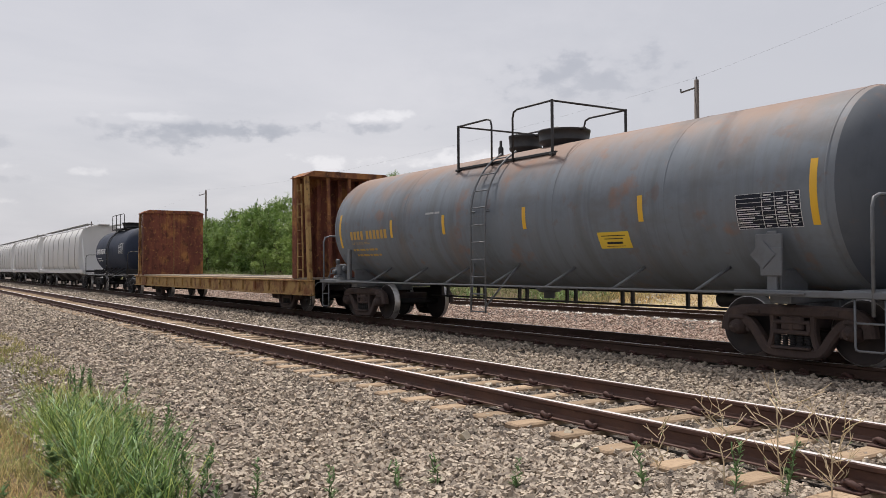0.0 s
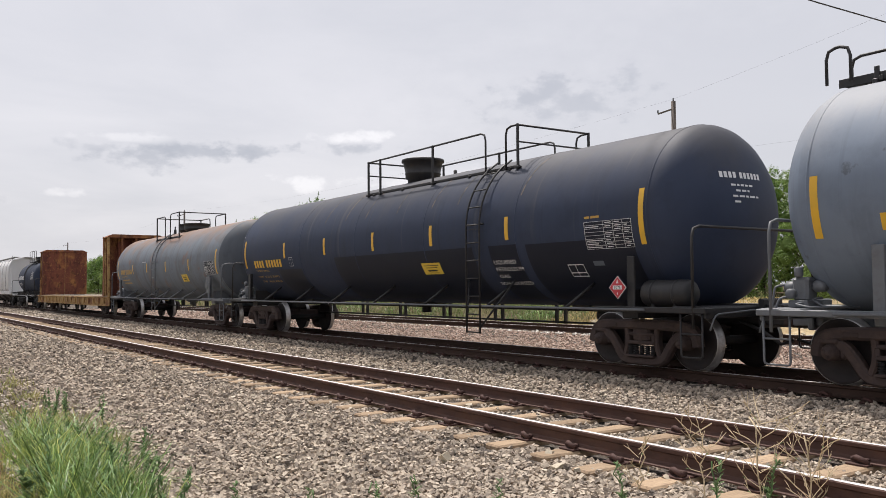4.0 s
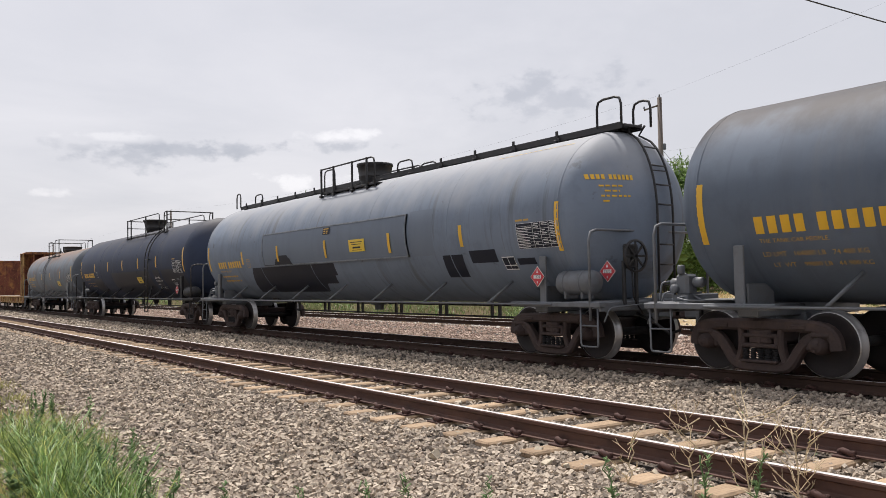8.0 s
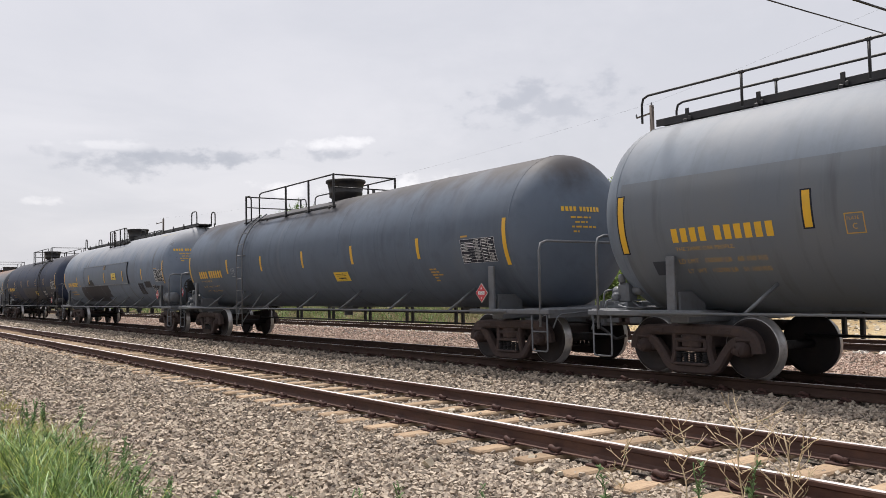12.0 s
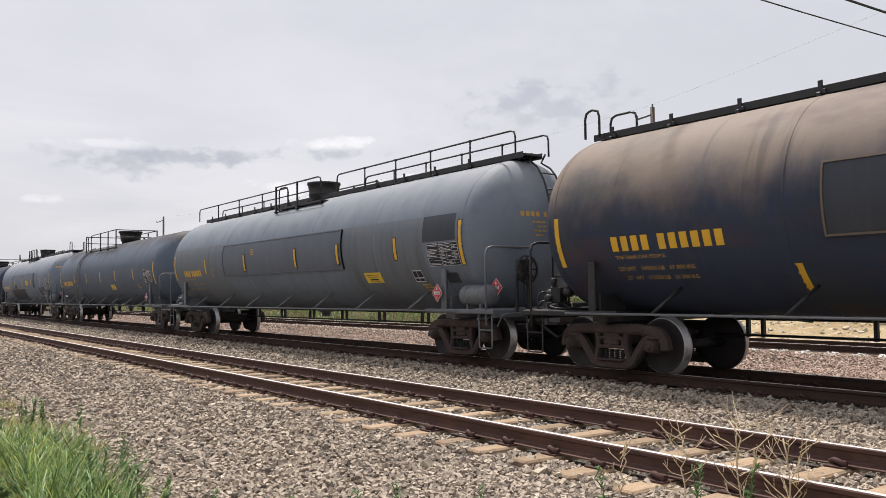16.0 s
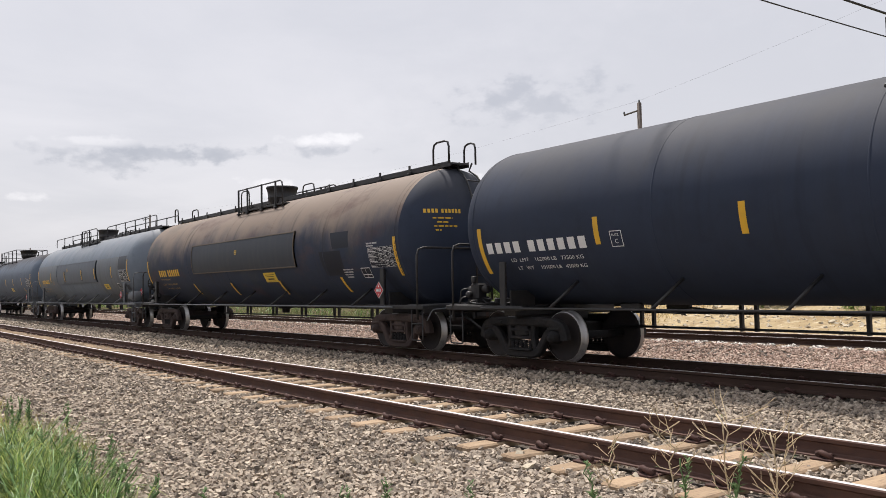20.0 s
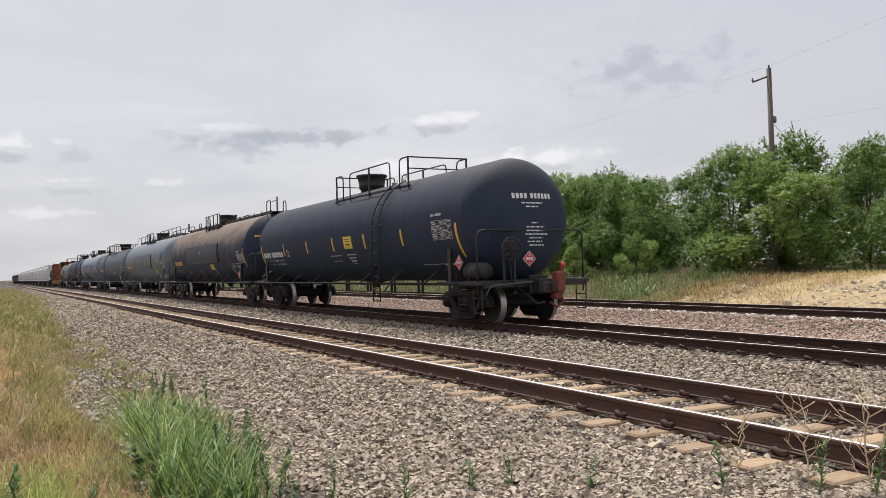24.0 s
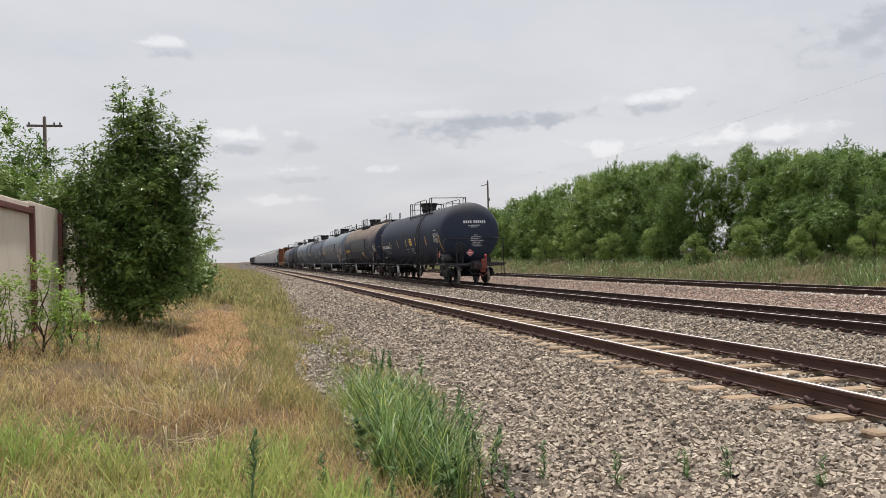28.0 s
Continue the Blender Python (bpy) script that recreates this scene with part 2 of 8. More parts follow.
# rear head: grey about half as bright as the sides, rust at the rim
M["rust_head"] = tank_paint("rust_rimmed_dark_grey", (0.078, 0.088, 0.104), (0.30, 0.16, 0.085), 3.65, 4.3, 0.85, (0.06, 0.06, 0.065), 0.4, 0.66, [(2.2, (1, 1, 1), .6, .68, (0.17, 0.10, 0.07), .5)])
M["panel_grey"] = material("panel_grey_paint", (0.118, 0.138, 0.168), 0.55, 0, [(1.2, (1, 2, .5), .45, .7, (0.085, 0.10, 0.13), .5)], spec=0.35)
M["panel_black"] = material("panel_black_paint", (0.038, 0.045, 0.060), 0.55, 0, [(1.2, (1, 3, .3), .45, .7, (0.062, 0.064, 0.070), .5)], spec=0.35)
M["patch_black"] = material("repaint_black", (0.007, 0.011, 0.024), 0.5, 0, [(1.0, (1, 1, 1), .4, .7, (0.011, 0.015, 0.027), .6)], spec=0.3)
M["steel_black"] = material("black_steel_fitting", (0.016, 0.016, 0.018), 0.55, 0.0, [(6, (1, 1, 1), .5, .75, (0.05, 0.04, 0.035), .5)], .1, 30)
M["steel_grey"] = material("grey_steel_fitting", (0.13, 0.14, 0.155), 0.5, 0.0, [(6, (1, 1, 1), .5, .75, (0.07, 0.065, 0.06), .5)], .1, 30)
M["truck_iron"] = material("rusty_truck_iron", (0.058, 0.043, 0.041), 0.75, 0.0, [(5, (1, 1, 1), .45, .7, (0.090, 0.062, 0.054), .7), (18, (1, 1, 1), .55, .75, (0.026, 0.021, 0.021), .6)], .3, 25, spec=0.25)
M["truck_black"] = material("greasy_truck_iron", (0.016, 0.016, 0.018), 0.7, 0.0, [(5, (1, 1, 1), .45, .7, (0.042, 0.036, 0.034), .6)], .3, 25, spec=0.25)
M["wheel_iron"] = material("wheel_iron", (0.026, 0.022, 0.023), 0.65, 0.0, [(4, (1, 1, 1), .45, .7, (0.044, 0.033, 0.031), .6)], .15, 20, spec=0.25)
M["wheel_tread"] = material("polished_wheel_tread", (0.42, 0.41, 0.41), 0.42, 0.8, [(6, (1, 1, 1), .5, .7, (0.12, 0.10, 0.09), .6)])
M["yellow"] = material("yellow_reflector", (0.72, 0.42, 0.03), 0.45, 0, [(4, (1, 1, 1), .5, .8, (0.45, 0.28, 0.05), .5)])
M["yellow_dull"] = material("faded_yellow_lettering", (0.50, 0.30, 0.06), 0.6)
M["yellow_sign"] = material("yellow_sign", (0.74, 0.52, 0.05), 0.45)
M["white_faded"] = material("faded_white_print", (0.42, 0.43, 0.44), 0.6)
M["white"] = material("white_lettering", (0.72, 0.73, 0.74), 0.55)
M["marker_red"] = material("dull_red_steel", (0.20, 0.050, 0.036), 0.75, 0, [(5, (1, 1, 1), .5, .7, (0.10, 0.035, 0.028), .7)], .2, 20)
M["red"] = material("red_placard", (0.52, 0.045, 0.06), 0.45)
M["rust_red"] = material("rusty_red_steel", (0.175, 0.062, 0.042), 0.85, 0, [(1.1, (1, 1, .8), .50, .62, (0.36, 0.175, 0.062), .8), (1.3, (1.2, 1.2, .35), .48, .62, (0.095, 0.036, 0.028), .7), (5, (1, 1, .5), .52, .66, (0.06, 0.028, 0.022), .75), (9, (1, 1, 1), .58, .68, (0.42, 0.22, 0.08), .6)], .3, 20, spec=0.2)
M["deck_wood"] = material("weathered_deck_wood", (0.34, 0.28, 0.21), 0.85, 0, [(2, (8, 1, 1), .45, .7, (0.18, 0.14, 0.11), .7)], .3, 30)
M["flat_sill"] = material("rusty_yellow_sill", (0.36, 0.23, 0.095), 0.8, 0, [(1.6, (1, 1, 1), .48, .62, (0.17, 0.068, 0.036), .9), (7, (1, 1, 1), .55, .7, (0.045, 0.026, 0.020), .8)], .3, 20, spec=0.2)
M["hopper"] = material("pale_grey_hopper_paint", (0.60, 0.60, 0.60), 0.6, 0, [(0.8, (1, 3, .3), .45, .75, (0.55, 0.54, 0.53), .6)], .03, 6)
M["hopper_roof"] = material("hopper_roof_steel", (0.36, 0.36, 0.36), 0.6, 0, [(1.0, (1, 2, 1), .45, .7, (0.24, 0.2, 0.17), .6)])
# black lifted to grey: the haze of distance is put into the colour
M["dark_car"] = material("hazed_dark_wagon_paint", (0.10, 0.10, 0.108), 0.6, 0, [(0.8, (1, 3, .3), .45, .75, (0.16, 0.14, 0.12), .6)])
M["rail_rust"] = material("rusty_rail", (0.085, 0.042, 0.032), 0.75, 0.1, [(3, (1, .4, 1), .45, .7, (0.13, 0.062, 0.040), .7), (14, (1, .3, 1), .5, .7, (0.04, 0.022, 0.02), .6)], .2, 25)
M["rail_dark"] = material("dark_oiled_rail", (0.050, 0.031, 0.025), 0.8, 0.0, [(3, (1, .4, 1), .45, .7, (0.075, 0.045, 0.034), .7)], .2, 25, spec=0.2)
M["rail_head"] = material("polished_rail_head", (0.66, 0.63, 0.63), 0.5, 0.15, [(4, (1, .08, 1), .52, .75, (0.40, 0.33, 0.29), .6)])
M["tie"] = material("weathered_tie", (0.35, 0.26, 0.175), 0.9, 0, [(3, (.6, 2, 1), .4, .65, (0.30, 0.215, 0.145), .8), (16, (.3, 3, 1), .5, .7, (0.13, 0.09, 0.07), .7)], .5, 30, random=.25, spec=0.15)
M["tie_dark"] = material("dark_tie", (0.16, 0.13, 0.11), 0.9, 0, [(3, (.6, 2, 1), .4, .65, (0.09, 0.075, 0.065), .8)], .5, 30, random=.25, spec=0.15)
M["clip"] = material("rusty_clip", (0.07, 0.032, 0.026), 0.8, 0.1, [(20, (1, 1, 1), .45, .7, (0.035, 0.02, 0.018), .7)], .2, 40)
M["stone"] = material("ballast_stone", (0.36, 0.32, 0.27), 0.85, 0, [(0.55, (1, 1, 1), .4, .62, (0.42, 0.36, 0.27), .5), (9, (1, 1, 1), .42, .66, (0.26, 0.23, 0.20), .6)], .4, 60, ramp=[(0.086, 0.070, 0.062), (0.285, 0.232, 0.188), (0.490, 0.412, 0.332), (0.372, 0.298, 0.232), (0.570, 0.484, 0.388), (0.178, 0.146, 0.120), (0.660, 0.566, 0.456)], spec=0.15)
M["stone_red"] = material("reddish_ballast_stone", (0.53, 0.41, 0.345), 0.85, 0, [(0.4, (1, 1, 1), .4, .6, (0.52, 0.43, 0.375), .6), (9, (1, 1, 1), .45, .65, (0.37, 0.285, 0.24), .6)], .4, 60, ramp=[(0.22, 0.150, 0.120), (0.42, 0.305, 0.245), (0.52, 0.415, 0.340), (0.37, 0.245, 0.190), (0.60, 0.50, 0.42)], spec=0.15)
# near-black base paints the shade in the gaps between the loose stones
M["bed"] = material("ballast_bed_gap_shade", (0.050, 0.041, 0.033), 0.95, 0, [(0.5, (1, 1, 1), .4, .62, (0.10, 0.084, 0.068), .6), (22, (1, 1, 1), .42, .6, (0.085, 0.075, 0.07), .8), (50, (1, 1, 1), .5, .65, (0.27, 0.23, 0.20), .8)], .9, 28, spec=0.15)
M["chalk"] = material("chalky_soil", (0.42, 0.335, 0.205), 0.95, 0, [(0.45, (1, 1, 1), .42, .58, (0.28, 0.205, 0.115), .85), (2.4, (1, 1, 1), .54, .68, (0.58, 0.50, 0.36), .8), (9, (1, 1, 1), .50, .66, (0.22, 0.165, 0.10), .7)], .8, 9, spec=0.15)
M["soil"] = material("dry_soil", (0.105, 0.074, 0.048), 0.95, 0, [(0.35, (1, 1, 1), .42, .6, (0.12, 0.10, 0.055), .7), (2.2, (1, 1, 1), .45, .62, (0.19, 0.132, 0.080), .7), (25, (1, 1, 1), .45, .65, (0.06, 0.044, 0.031), .7)], .8, 20, spec=0.15)



# ---- building blocks ----
class Geo:
    """Vertices and faces of one mesh, with a material slot and smoothness for each face."""

    def __init__(self):
        self.v, self.f, self.m, self.s = [], [], [], []

    def add(self, vs, fs, slot=0, smooth=False):
        k = len(self.v)
        self.v += [tuple(p) for p in vs]
        self.f += [tuple(i + k for i in q) for q in fs]
        self.m += [slot] * len(fs)
        self.s += [smooth] * len(fs)
        return self

    def box(self, c, size, rot=None, bev=0.0, slot=0):
        hx, hy, hz = (s / 2 for s in size)
        b = min(bev, hx * 0.9, hy * 0.9, hz * 0.9)
        pts, idx = [], {}
        for sx in (-1, 1):
            for sy in (-1, 1):
                for sz in (-1, 1):
                    for ax in range(3):
                        d = [hx, hy, hz]
                        if b:
                            d = [h - (0 if i == ax else b) for i, h in enumerate(d)]
                        idx[sx, sy, sz, ax] = len(pts)
                        pts.append(Vector((sx * d[0], sy * d[1], sz * d[2])))
        fs = []
        for ax in range(3):
            u, w = (ax + 1) % 3, (ax + 2) % 3
            for s in (-1, 1):
                q = []
                for a, bb in ((-1, -1), (1, -1), (1, 1), (-1, 1)):
                    k = [0, 0, 0]
                    k[ax], k[u], k[w] = s, a, bb
                    q.append(idx[(*k, ax)])
                fs.append(q if s > 0 else q[::-1])
        if b:
            for ax in range(3):
                u, w = (ax + 1) % 3, (ax + 2) % 3
                for a in (-1, 1):
                    for bb in (-1, 1):
                        q = []
                        for s, face in ((-1, u), (1, u), (1, w), (-1, w)):
                            k = [0, 0, 0]
                            k[ax], k[u], k[w] = s, a, bb
                            q.append(idx[(*k, face)])
                        fs.append(q if a * bb > 0 else q[::-1])
            for sx in (-1, 1):
                for sy in (-1, 1):
                    for sz in (-1, 1):
                        q = [idx[sx, sy, sz, i] for i in range(3)]
                        fs.append(q if sx * sy * sz > 0 else q[::-1])
        else:
            keep = {}
            for key, i in idx.items():
                keep.setdefault(key[:3], i)
            inv = {i: keep[key[:3]] for key, i in idx.items()}
            fs = [[inv[i] for i in q] for q in fs]
        c = Vector(c)
        if rot is not None:
            pts = [rot @ p for p in pts]
        return self.add([p + c for p in pts], fs, slot)

    def bar(self, a, b, w, d, up=(1, 0, 0), bev=0.01, slot=0):
        """A straight bar from a to b: width w across, depth d along up."""
        a, b = Vector(a), Vector(b)
        y = (b - a).normalized()
        u = Vector(up)
        u = (u - y * u.dot(y)).normalized()
        rot = Matrix((u.cross(y).normalized() * -1, y, u)).transposed()
        return self.box((a + b) / 2, (w, (b - a).length, d), rot, bev, slot)

    def tube(self, path, r, n=6, slot=0, round_to=0.0):
        path = [Vector(p) for p in path]
        if round_to:
            out = [path[0]]
            for p, q, s in zip(path, path[1:], path[2:]):
                k = min(round_to, (p - q).length / 2, (s - q).length / 2)
                a, b = q + (p - q).normalized() * k, q + (s - q).normalized() * k
                out += [a, (a + 2 * q + b) / 4, b]
            path = out + [path[-1]]
        rings, last = [], None
        for i, p in enumerate(path):
            t = (path[min(i + 1, len(path) - 1)] - path[max(i - 1, 0)]).normalized()
            u = last if last is not None else (Vector((0, 0, 1)) if abs(t.z) < 0.9 else Vector((1, 0, 0)))
            u = (u - t * u.dot(t)).normalized()
            last = u
            w = t.cross(u)
            rings.append([p + (u * math.cos(a) + w * math.sin(a)) * r for a in (2 * math.pi * k / n for k in range(n))])
        vs = [p for ring in rings for p in ring]
        fs = [(i * n + k, i * n + (k + 1) % n, (i + 1) * n + (k + 1) % n, (i + 1) * n + k) for i in range(len(rings) - 1) for k in range(n)]
        self.add(vs, fs, slot, n > 4)
        k = len(self.v)
        e = len(rings) - 1
        return self.add([], [tuple(i - len(vs) for i in range(n))[::-1], tuple(e * n + i - len(vs) for i in range(n))], slot)

    def ribbon(self, path, w, d, slot=0):
        """A bar of rounded section swept along a smooth path in the y-z plane: w wide along x, d deep."""
        p = [Vector((0, *q)) for q in path]
        p = [p[0] * 2 - p[1]] + p + [p[-1] * 2 - p[-2]]
        pts = []
        for a, b, c, e in zip(p, p[1:], p[2:], p[3:]):
            for k in range(3):
                t = k / 3
                pts.append(0.5 * (2 * b + (c - a) * t + (2 * a - 5 * b + 4 * c - e) * t * t + (3 * b - a - 3 * c + e) * t ** 3))
        pts.append(p[-2])
        sec = [(-0.5, -0.3), (-0.3, -0.5), (0.3, -0.5), (0.5, -0.3), (0.5, 0.3), (0.3, 0.5), (-0.3, 0.5), (-0.5, 0.3)]
        vs = []
        for i, q in enumerate(pts):
            t = (pts[min(i + 1, len(pts) - 1)] - pts[max(i - 1, 0)]).normalized()
            n = Vector((0, -t.z, t.y))
            vs += [q + Vector((u * w, 0, 0)) + n * (v * d) for u, v in sec]
        m = len(pts)
        self.add(vs, [(i * 8 + k, i * 8 + (k + 1) % 8, (i + 1) * 8 + (k + 1) % 8, (i + 1) * 8 + k) for i in range(m - 1) for k in range(8)], slot)
        return self.add(vs, [tuple(range(8))[::-1], tuple(range((m - 1) * 8, m * 8))], slot)

    def lathe(self, profile, centre=(0, 0, 0), axis="z", n=24, slot=0, smooth=True, slots=None):
        """profile: (radius, height along the axis)."""
        vs = []
        for r, h in profile:
            for k in range(n):
                a = 2 * math.pi * k / n
                c, s = r * math.cos(a), r * math.sin(a)
                p = {"z": (c, s, h), "y": (s, h, c), "x": (h, c, s)}[axis]
                vs.append((p[0] + centre[0], p[1] + centre[1], p[2] + centre[2]))
        k0 = len(self.v)
        self.add(vs, [])
        for i in range(len(profile) - 1):
            fs = [(i * n + k + k0, i * n + (k + 1) % n + k0, (i + 1) * n + (k + 1) % n + k0, (i + 1) * n + k + k0) for k in range(n)]
            self.f += fs
            self.m += [slots[i] if slots else slot] * n
            self.s += [smooth] * n
        return self

    def skin(self, r, zc, y0, y1, a0, a1, lift=0.004, thick=0.0, slot=0, shear=0.0, side=-1, shear_end=None):
        """A patch that follows the tank's side from y0 to y1, from angle a0 to a1 (degrees above the horizontal)."""
        n = max(1, math.ceil(abs(a1 - a0) / 3))
        rr = r + lift + thick
        vs, fs = [], []
        for i in range(n + 1):
            a = radians(a0 + (a1 - a0) * i / n)
            for y, sh in ((y0, shear), (y1, shear if shear_end is None else shear_end)):
                vs.append((side * rr * math.cos(a), y + sh * i / n, zc + rr * math.sin(a)))
        fs = [(2 * i, 2 * i + 1, 2 * i + 3, 2 * i + 2) for i in range(n)]
        self.add(vs, fs, slot, True)
        if thick:
            k = len(vs)
            inner = [(side * (r - 0.01) * math.cos(math.atan2(p[2] - zc, abs(p[0]))), p[1], zc + (r - 0.01) * math.sin(math.atan2(p[2] - zc, abs(p[0])))) for p in vs]
            edge = [(2 * i, 2 * i + 2, k + 2 * i + 2, k + 2 * i) for i in range(n)] + [(2 * i + 1, k + 2 * i + 1, k + 2 * i + 3, 2 * i + 3) for i in range(n)]
            edge += [(0, k, k + 1, 1), (2 * n, 2 * n + 1, k + 2 * n + 1, k + 2 * n)]
            self.add(vs + inner, edge, slot)
        return self

    def mesh(self, name, *mats):
        me = bpy.data.meshes.new(name)
        me.from_pydata(self.v, [], self.f)
        for m in mats:
            me.materials.append(M[m])
        me.polygons.foreach_set("material_index", self.m)
        me.polygons.foreach_set("use_smooth", self.s)
        me.update()
        return me


def piece(name, me, parent, m=None, label=""):
    ob = new(name, me)
    ob.parent = parent
    if m is not None:
        ob.matrix_basis = m
    return tagged(ob, label)


def part(name, geo, mat, parent, label="", m=None):
    return piece(name, geo.mesh(name, *([mat] if isinstance(mat, str) else mat)), parent, m, label)


SHARED = {}


def shared(key, mats, build):
    if key not in SHARED:
        SHARED[key] = build(Geo()).mesh(key, *mats)
    return SHARED[key]


def cloud_mesh(name, verts, tris, mat, smooth=False):
    """A large mesh from numpy arrays of vertices and triangles."""
    me = bpy.data.meshes.new(name)
    me.vertices.add(len(verts))
    me.vertices.foreach_set("co", np.asarray(verts, np.float32).ravel())
    me.loops.add(len(tris) * 3)
    me.loops.foreach_set("vertex_index", np.asarray(tris, np.int32).ravel())
    me.polygons.add(len(tris))
    me.polygons.foreach_set("loop_start", np.arange(0, len(tris) * 3, 3, dtype=np.int32))
    me.polygons.foreach_set("use_smooth", np.full(len(tris), smooth))
    me.materials.append(M[mat])
    me.update(calc_edges=True)
    return me


# ---- ground ----
NEAR, TRAIN, FAR = 6.366, 11.70, 19.88  # centre lines of the three tracks
PROFILE = [(-4000, 0.6), (-60, 0.5), (-5, 0.28), (-3, 0.2), (-1.2, 0.02), (0.2, -0.14), (1.0, -0.33), (1.5, -0.40), (2.1, -0.44), (3.2, -0.40), (4.9, -0.238), (7.8, -0.238),
           (8.7, -0.36), (9.4, -0.33), (10.2, -0.215), (13.2, -0.215), (14.6, -0.40), (17.2, -0.36), (18.3, -0.215), (21.4, -0.215),
           (22.8, -0.42), (23.6, -0.25), (25.5, 0.1), (29, 0.6), (34, 1.0), (60, 1.2), (4000, 1.5)]


def level(x, y=0.0):
    return np.interp(x, [p[0] for p in PROFILE], [p[1] for p in PROFILE])


def sheet(name, xs, ys, drop, mat, rough_amp=0.0):
    verts, n = [], len(ys)
    for x in xs:
        for y in ys:
            z = float(level(x)) - drop
            if rough_amp and (x < 2.2 or x > 23):
                z += rough_amp * (noise.noise(Vector((x * 0.5, y * 0.35, 3.1))) + 0.5 * noise.noise(Vector((x * 1.7, y * 1.3, 7.7))))
            verts.append((x, y, z))
    tris = []
    for i in range(len(xs) - 1):
        for j in range(n - 1):
            a, b, c, d = i * n + j, (i + 1) * n + j, (i + 1) * n + j + 1, i * n + j + 1
            tris += [(a, b, c), (a, c, d)]
    return new(name, cloud_mesh(name, verts, tris, mat, True))


ys_long = [-4000, -800, -200, -80, *range(-40, 0, 4), *range(0, 60, 1), *range(60, 200, 5), *range(200, 900, 50), 1500, 4000]
xs_ground = sorted({p[0] for p in PROFILE} | {-400, -150, -30, -20, -14, -9, -7, -6, -4, -3.5, -2.5, -2, -1.6, -0.8, -0.4, 0.6, 24.5, 27, 31, 45, 150, 500})
tagged(sheet("ground", xs_ground, ys_long, 0.03, "soil", 0.07), "dry grassy soil beside the railway", "ground", kind="structure")
tagged(sheet("pale_bank", [22.7, 23.3, 24.2, 25.2, 26.2, 27.2, 28.2, 29.4, 30.6], [-60, -20, *range(0, 24, 1)], -0.045, "chalk", 0.07), "cream chalky soil on the bank beyond the tracks", "ground", kind="structure")
tagged(sheet("ballast_bed_gap_shade", sorted({2.0, 2.1, 2.6, 3.2, 4.0, 4.9, 7.8, 8.7, 9.4, 10.2, 13.2, 14.6, 17.2, 18.3, 21.4, 22.8}),
             [-400, -80, -20, *range(0, 60, 2), *range(60, 300, 20), 500, 900, 2000], 0.0, "bed"), "crushed stone bed under the tracks, darkened to shade the gaps", "ballast", kind="structure")


# ---- tracks ----
def rail_profile():
    half = [(0.0, -0.17), (0.070, -0.17), (0.070, -0.158), (0.018, -0.140), (0.009, -0.125), (0.009, -0.055), (0.034, -0.040), (0.036, -0.010), (0.028, 0.0)]
    return half + [(-x, z) for x, z in half[:0:-1]]


def rail(parent, x, y0, y1, body, label):
    g, pr = Geo(), rail_profile()
    n = len(pr)
    top = 8
    vs = [(px, y, pz) for y in (y0, y1) for px, pz in pr]
    for i in range(n):
        j = (i + 1) % n
        g.add([], [])
        g.f.append((i, j, n + j, n + i))
        g.m.append(1 if i == top else 0)
        g.s.append(False)
    g.v = vs
    g.f += [tuple(range(n))[::-1], tuple(range(n, 2 * n))]
    g.m += [0, 0]
    g.s += [False, False]
    return piece("rail", g.mesh("rail", body, "rail_head"), parent, pose(x, 0, 0), label)


def tie_mesh(g):
    g.box((0, 0, -0.09), (2.6, 0.23, 0.18), None, 0.018)
    return g


def clip_mesh(g):
    # tie plate, two spike heads and an anchor
    g.box((0, 0, 0.008), (0.36, 0.20, 0.016), None, 0.004)
    for sx in (-1, 1):
        g.box((sx * 0.095, 0.05 * sx, 0.035), (0.05, 0.045, 0.05), None, 0.008)
        g.box((sx * 0.095, -0.05 * sx, 0.030), (0.05, 0.045, 0.04), None, 0.008)
        g.tube([(sx * 0.13, -0.08, 0.02), (sx * 0.15, -0.03, 0.055), (sx * 0.12, 0.03, 0.06), (sx * 0.085, 0.08, 0.035)], 0.025, 6)
    return g


def track(name, x, body, tie, label, y_first, y_near, spacing, clips):
    t = tagged(new(name), label, "railway track", kind="structure")
    t.location = (x, 0, 0)
    for s in (-1, 1):
        rail(t, s * 0.7525, -120, 900, body, "")
    rnd = random.Random(name)
    tie_me, clip_me = shared("tie_" + tie, [tie], tie_mesh), shared("rail_clip", ["clip"], clip_mesh)
    y = y_first
    while y < y_near:
        ob = piece("tie", tie_me, t, pose(rnd.uniform(-0.05, 0.05), y, -0.188 + rnd.uniform(-0.012, 0.004), 0, rnd.uniform(-0.3, 0.3), rnd.uniform(-1.2, 1.2)))
        if y < clips:
            for s in (-1, 1):
                piece("rail_clip", clip_me, ob, pose(s * 0.7525, 0, 0.003))
        y += spacing
    g = Geo()
    while y < 260:
        g.box((rnd.uniform(-0.05, 0.05), y, -0.278), (2.6, 0.23, 0.18))
        y += spacing
    tagged(part("distant_ties", g, tie, t), kind="stuff")
    return t


TIE_STEP = 0.66
track("track_near", NEAR, "rail_rust", "tie", "rusty single track on weathered timber ties", 1.35, 75, TIE_STEP, 45)
track("track_middle", TRAIN, "rail_dark", "tie_dark", "dark oily track under the freight train", 4.0, 75, TIE_STEP, 50)
track("track_far", FAR, "rail_dark", "tie", "brown rusty track on pale ties", 8.0, 90, TIE_STEP, 0)


# ---- freight cars: shared parts ----
WHEEL_R = 0.457


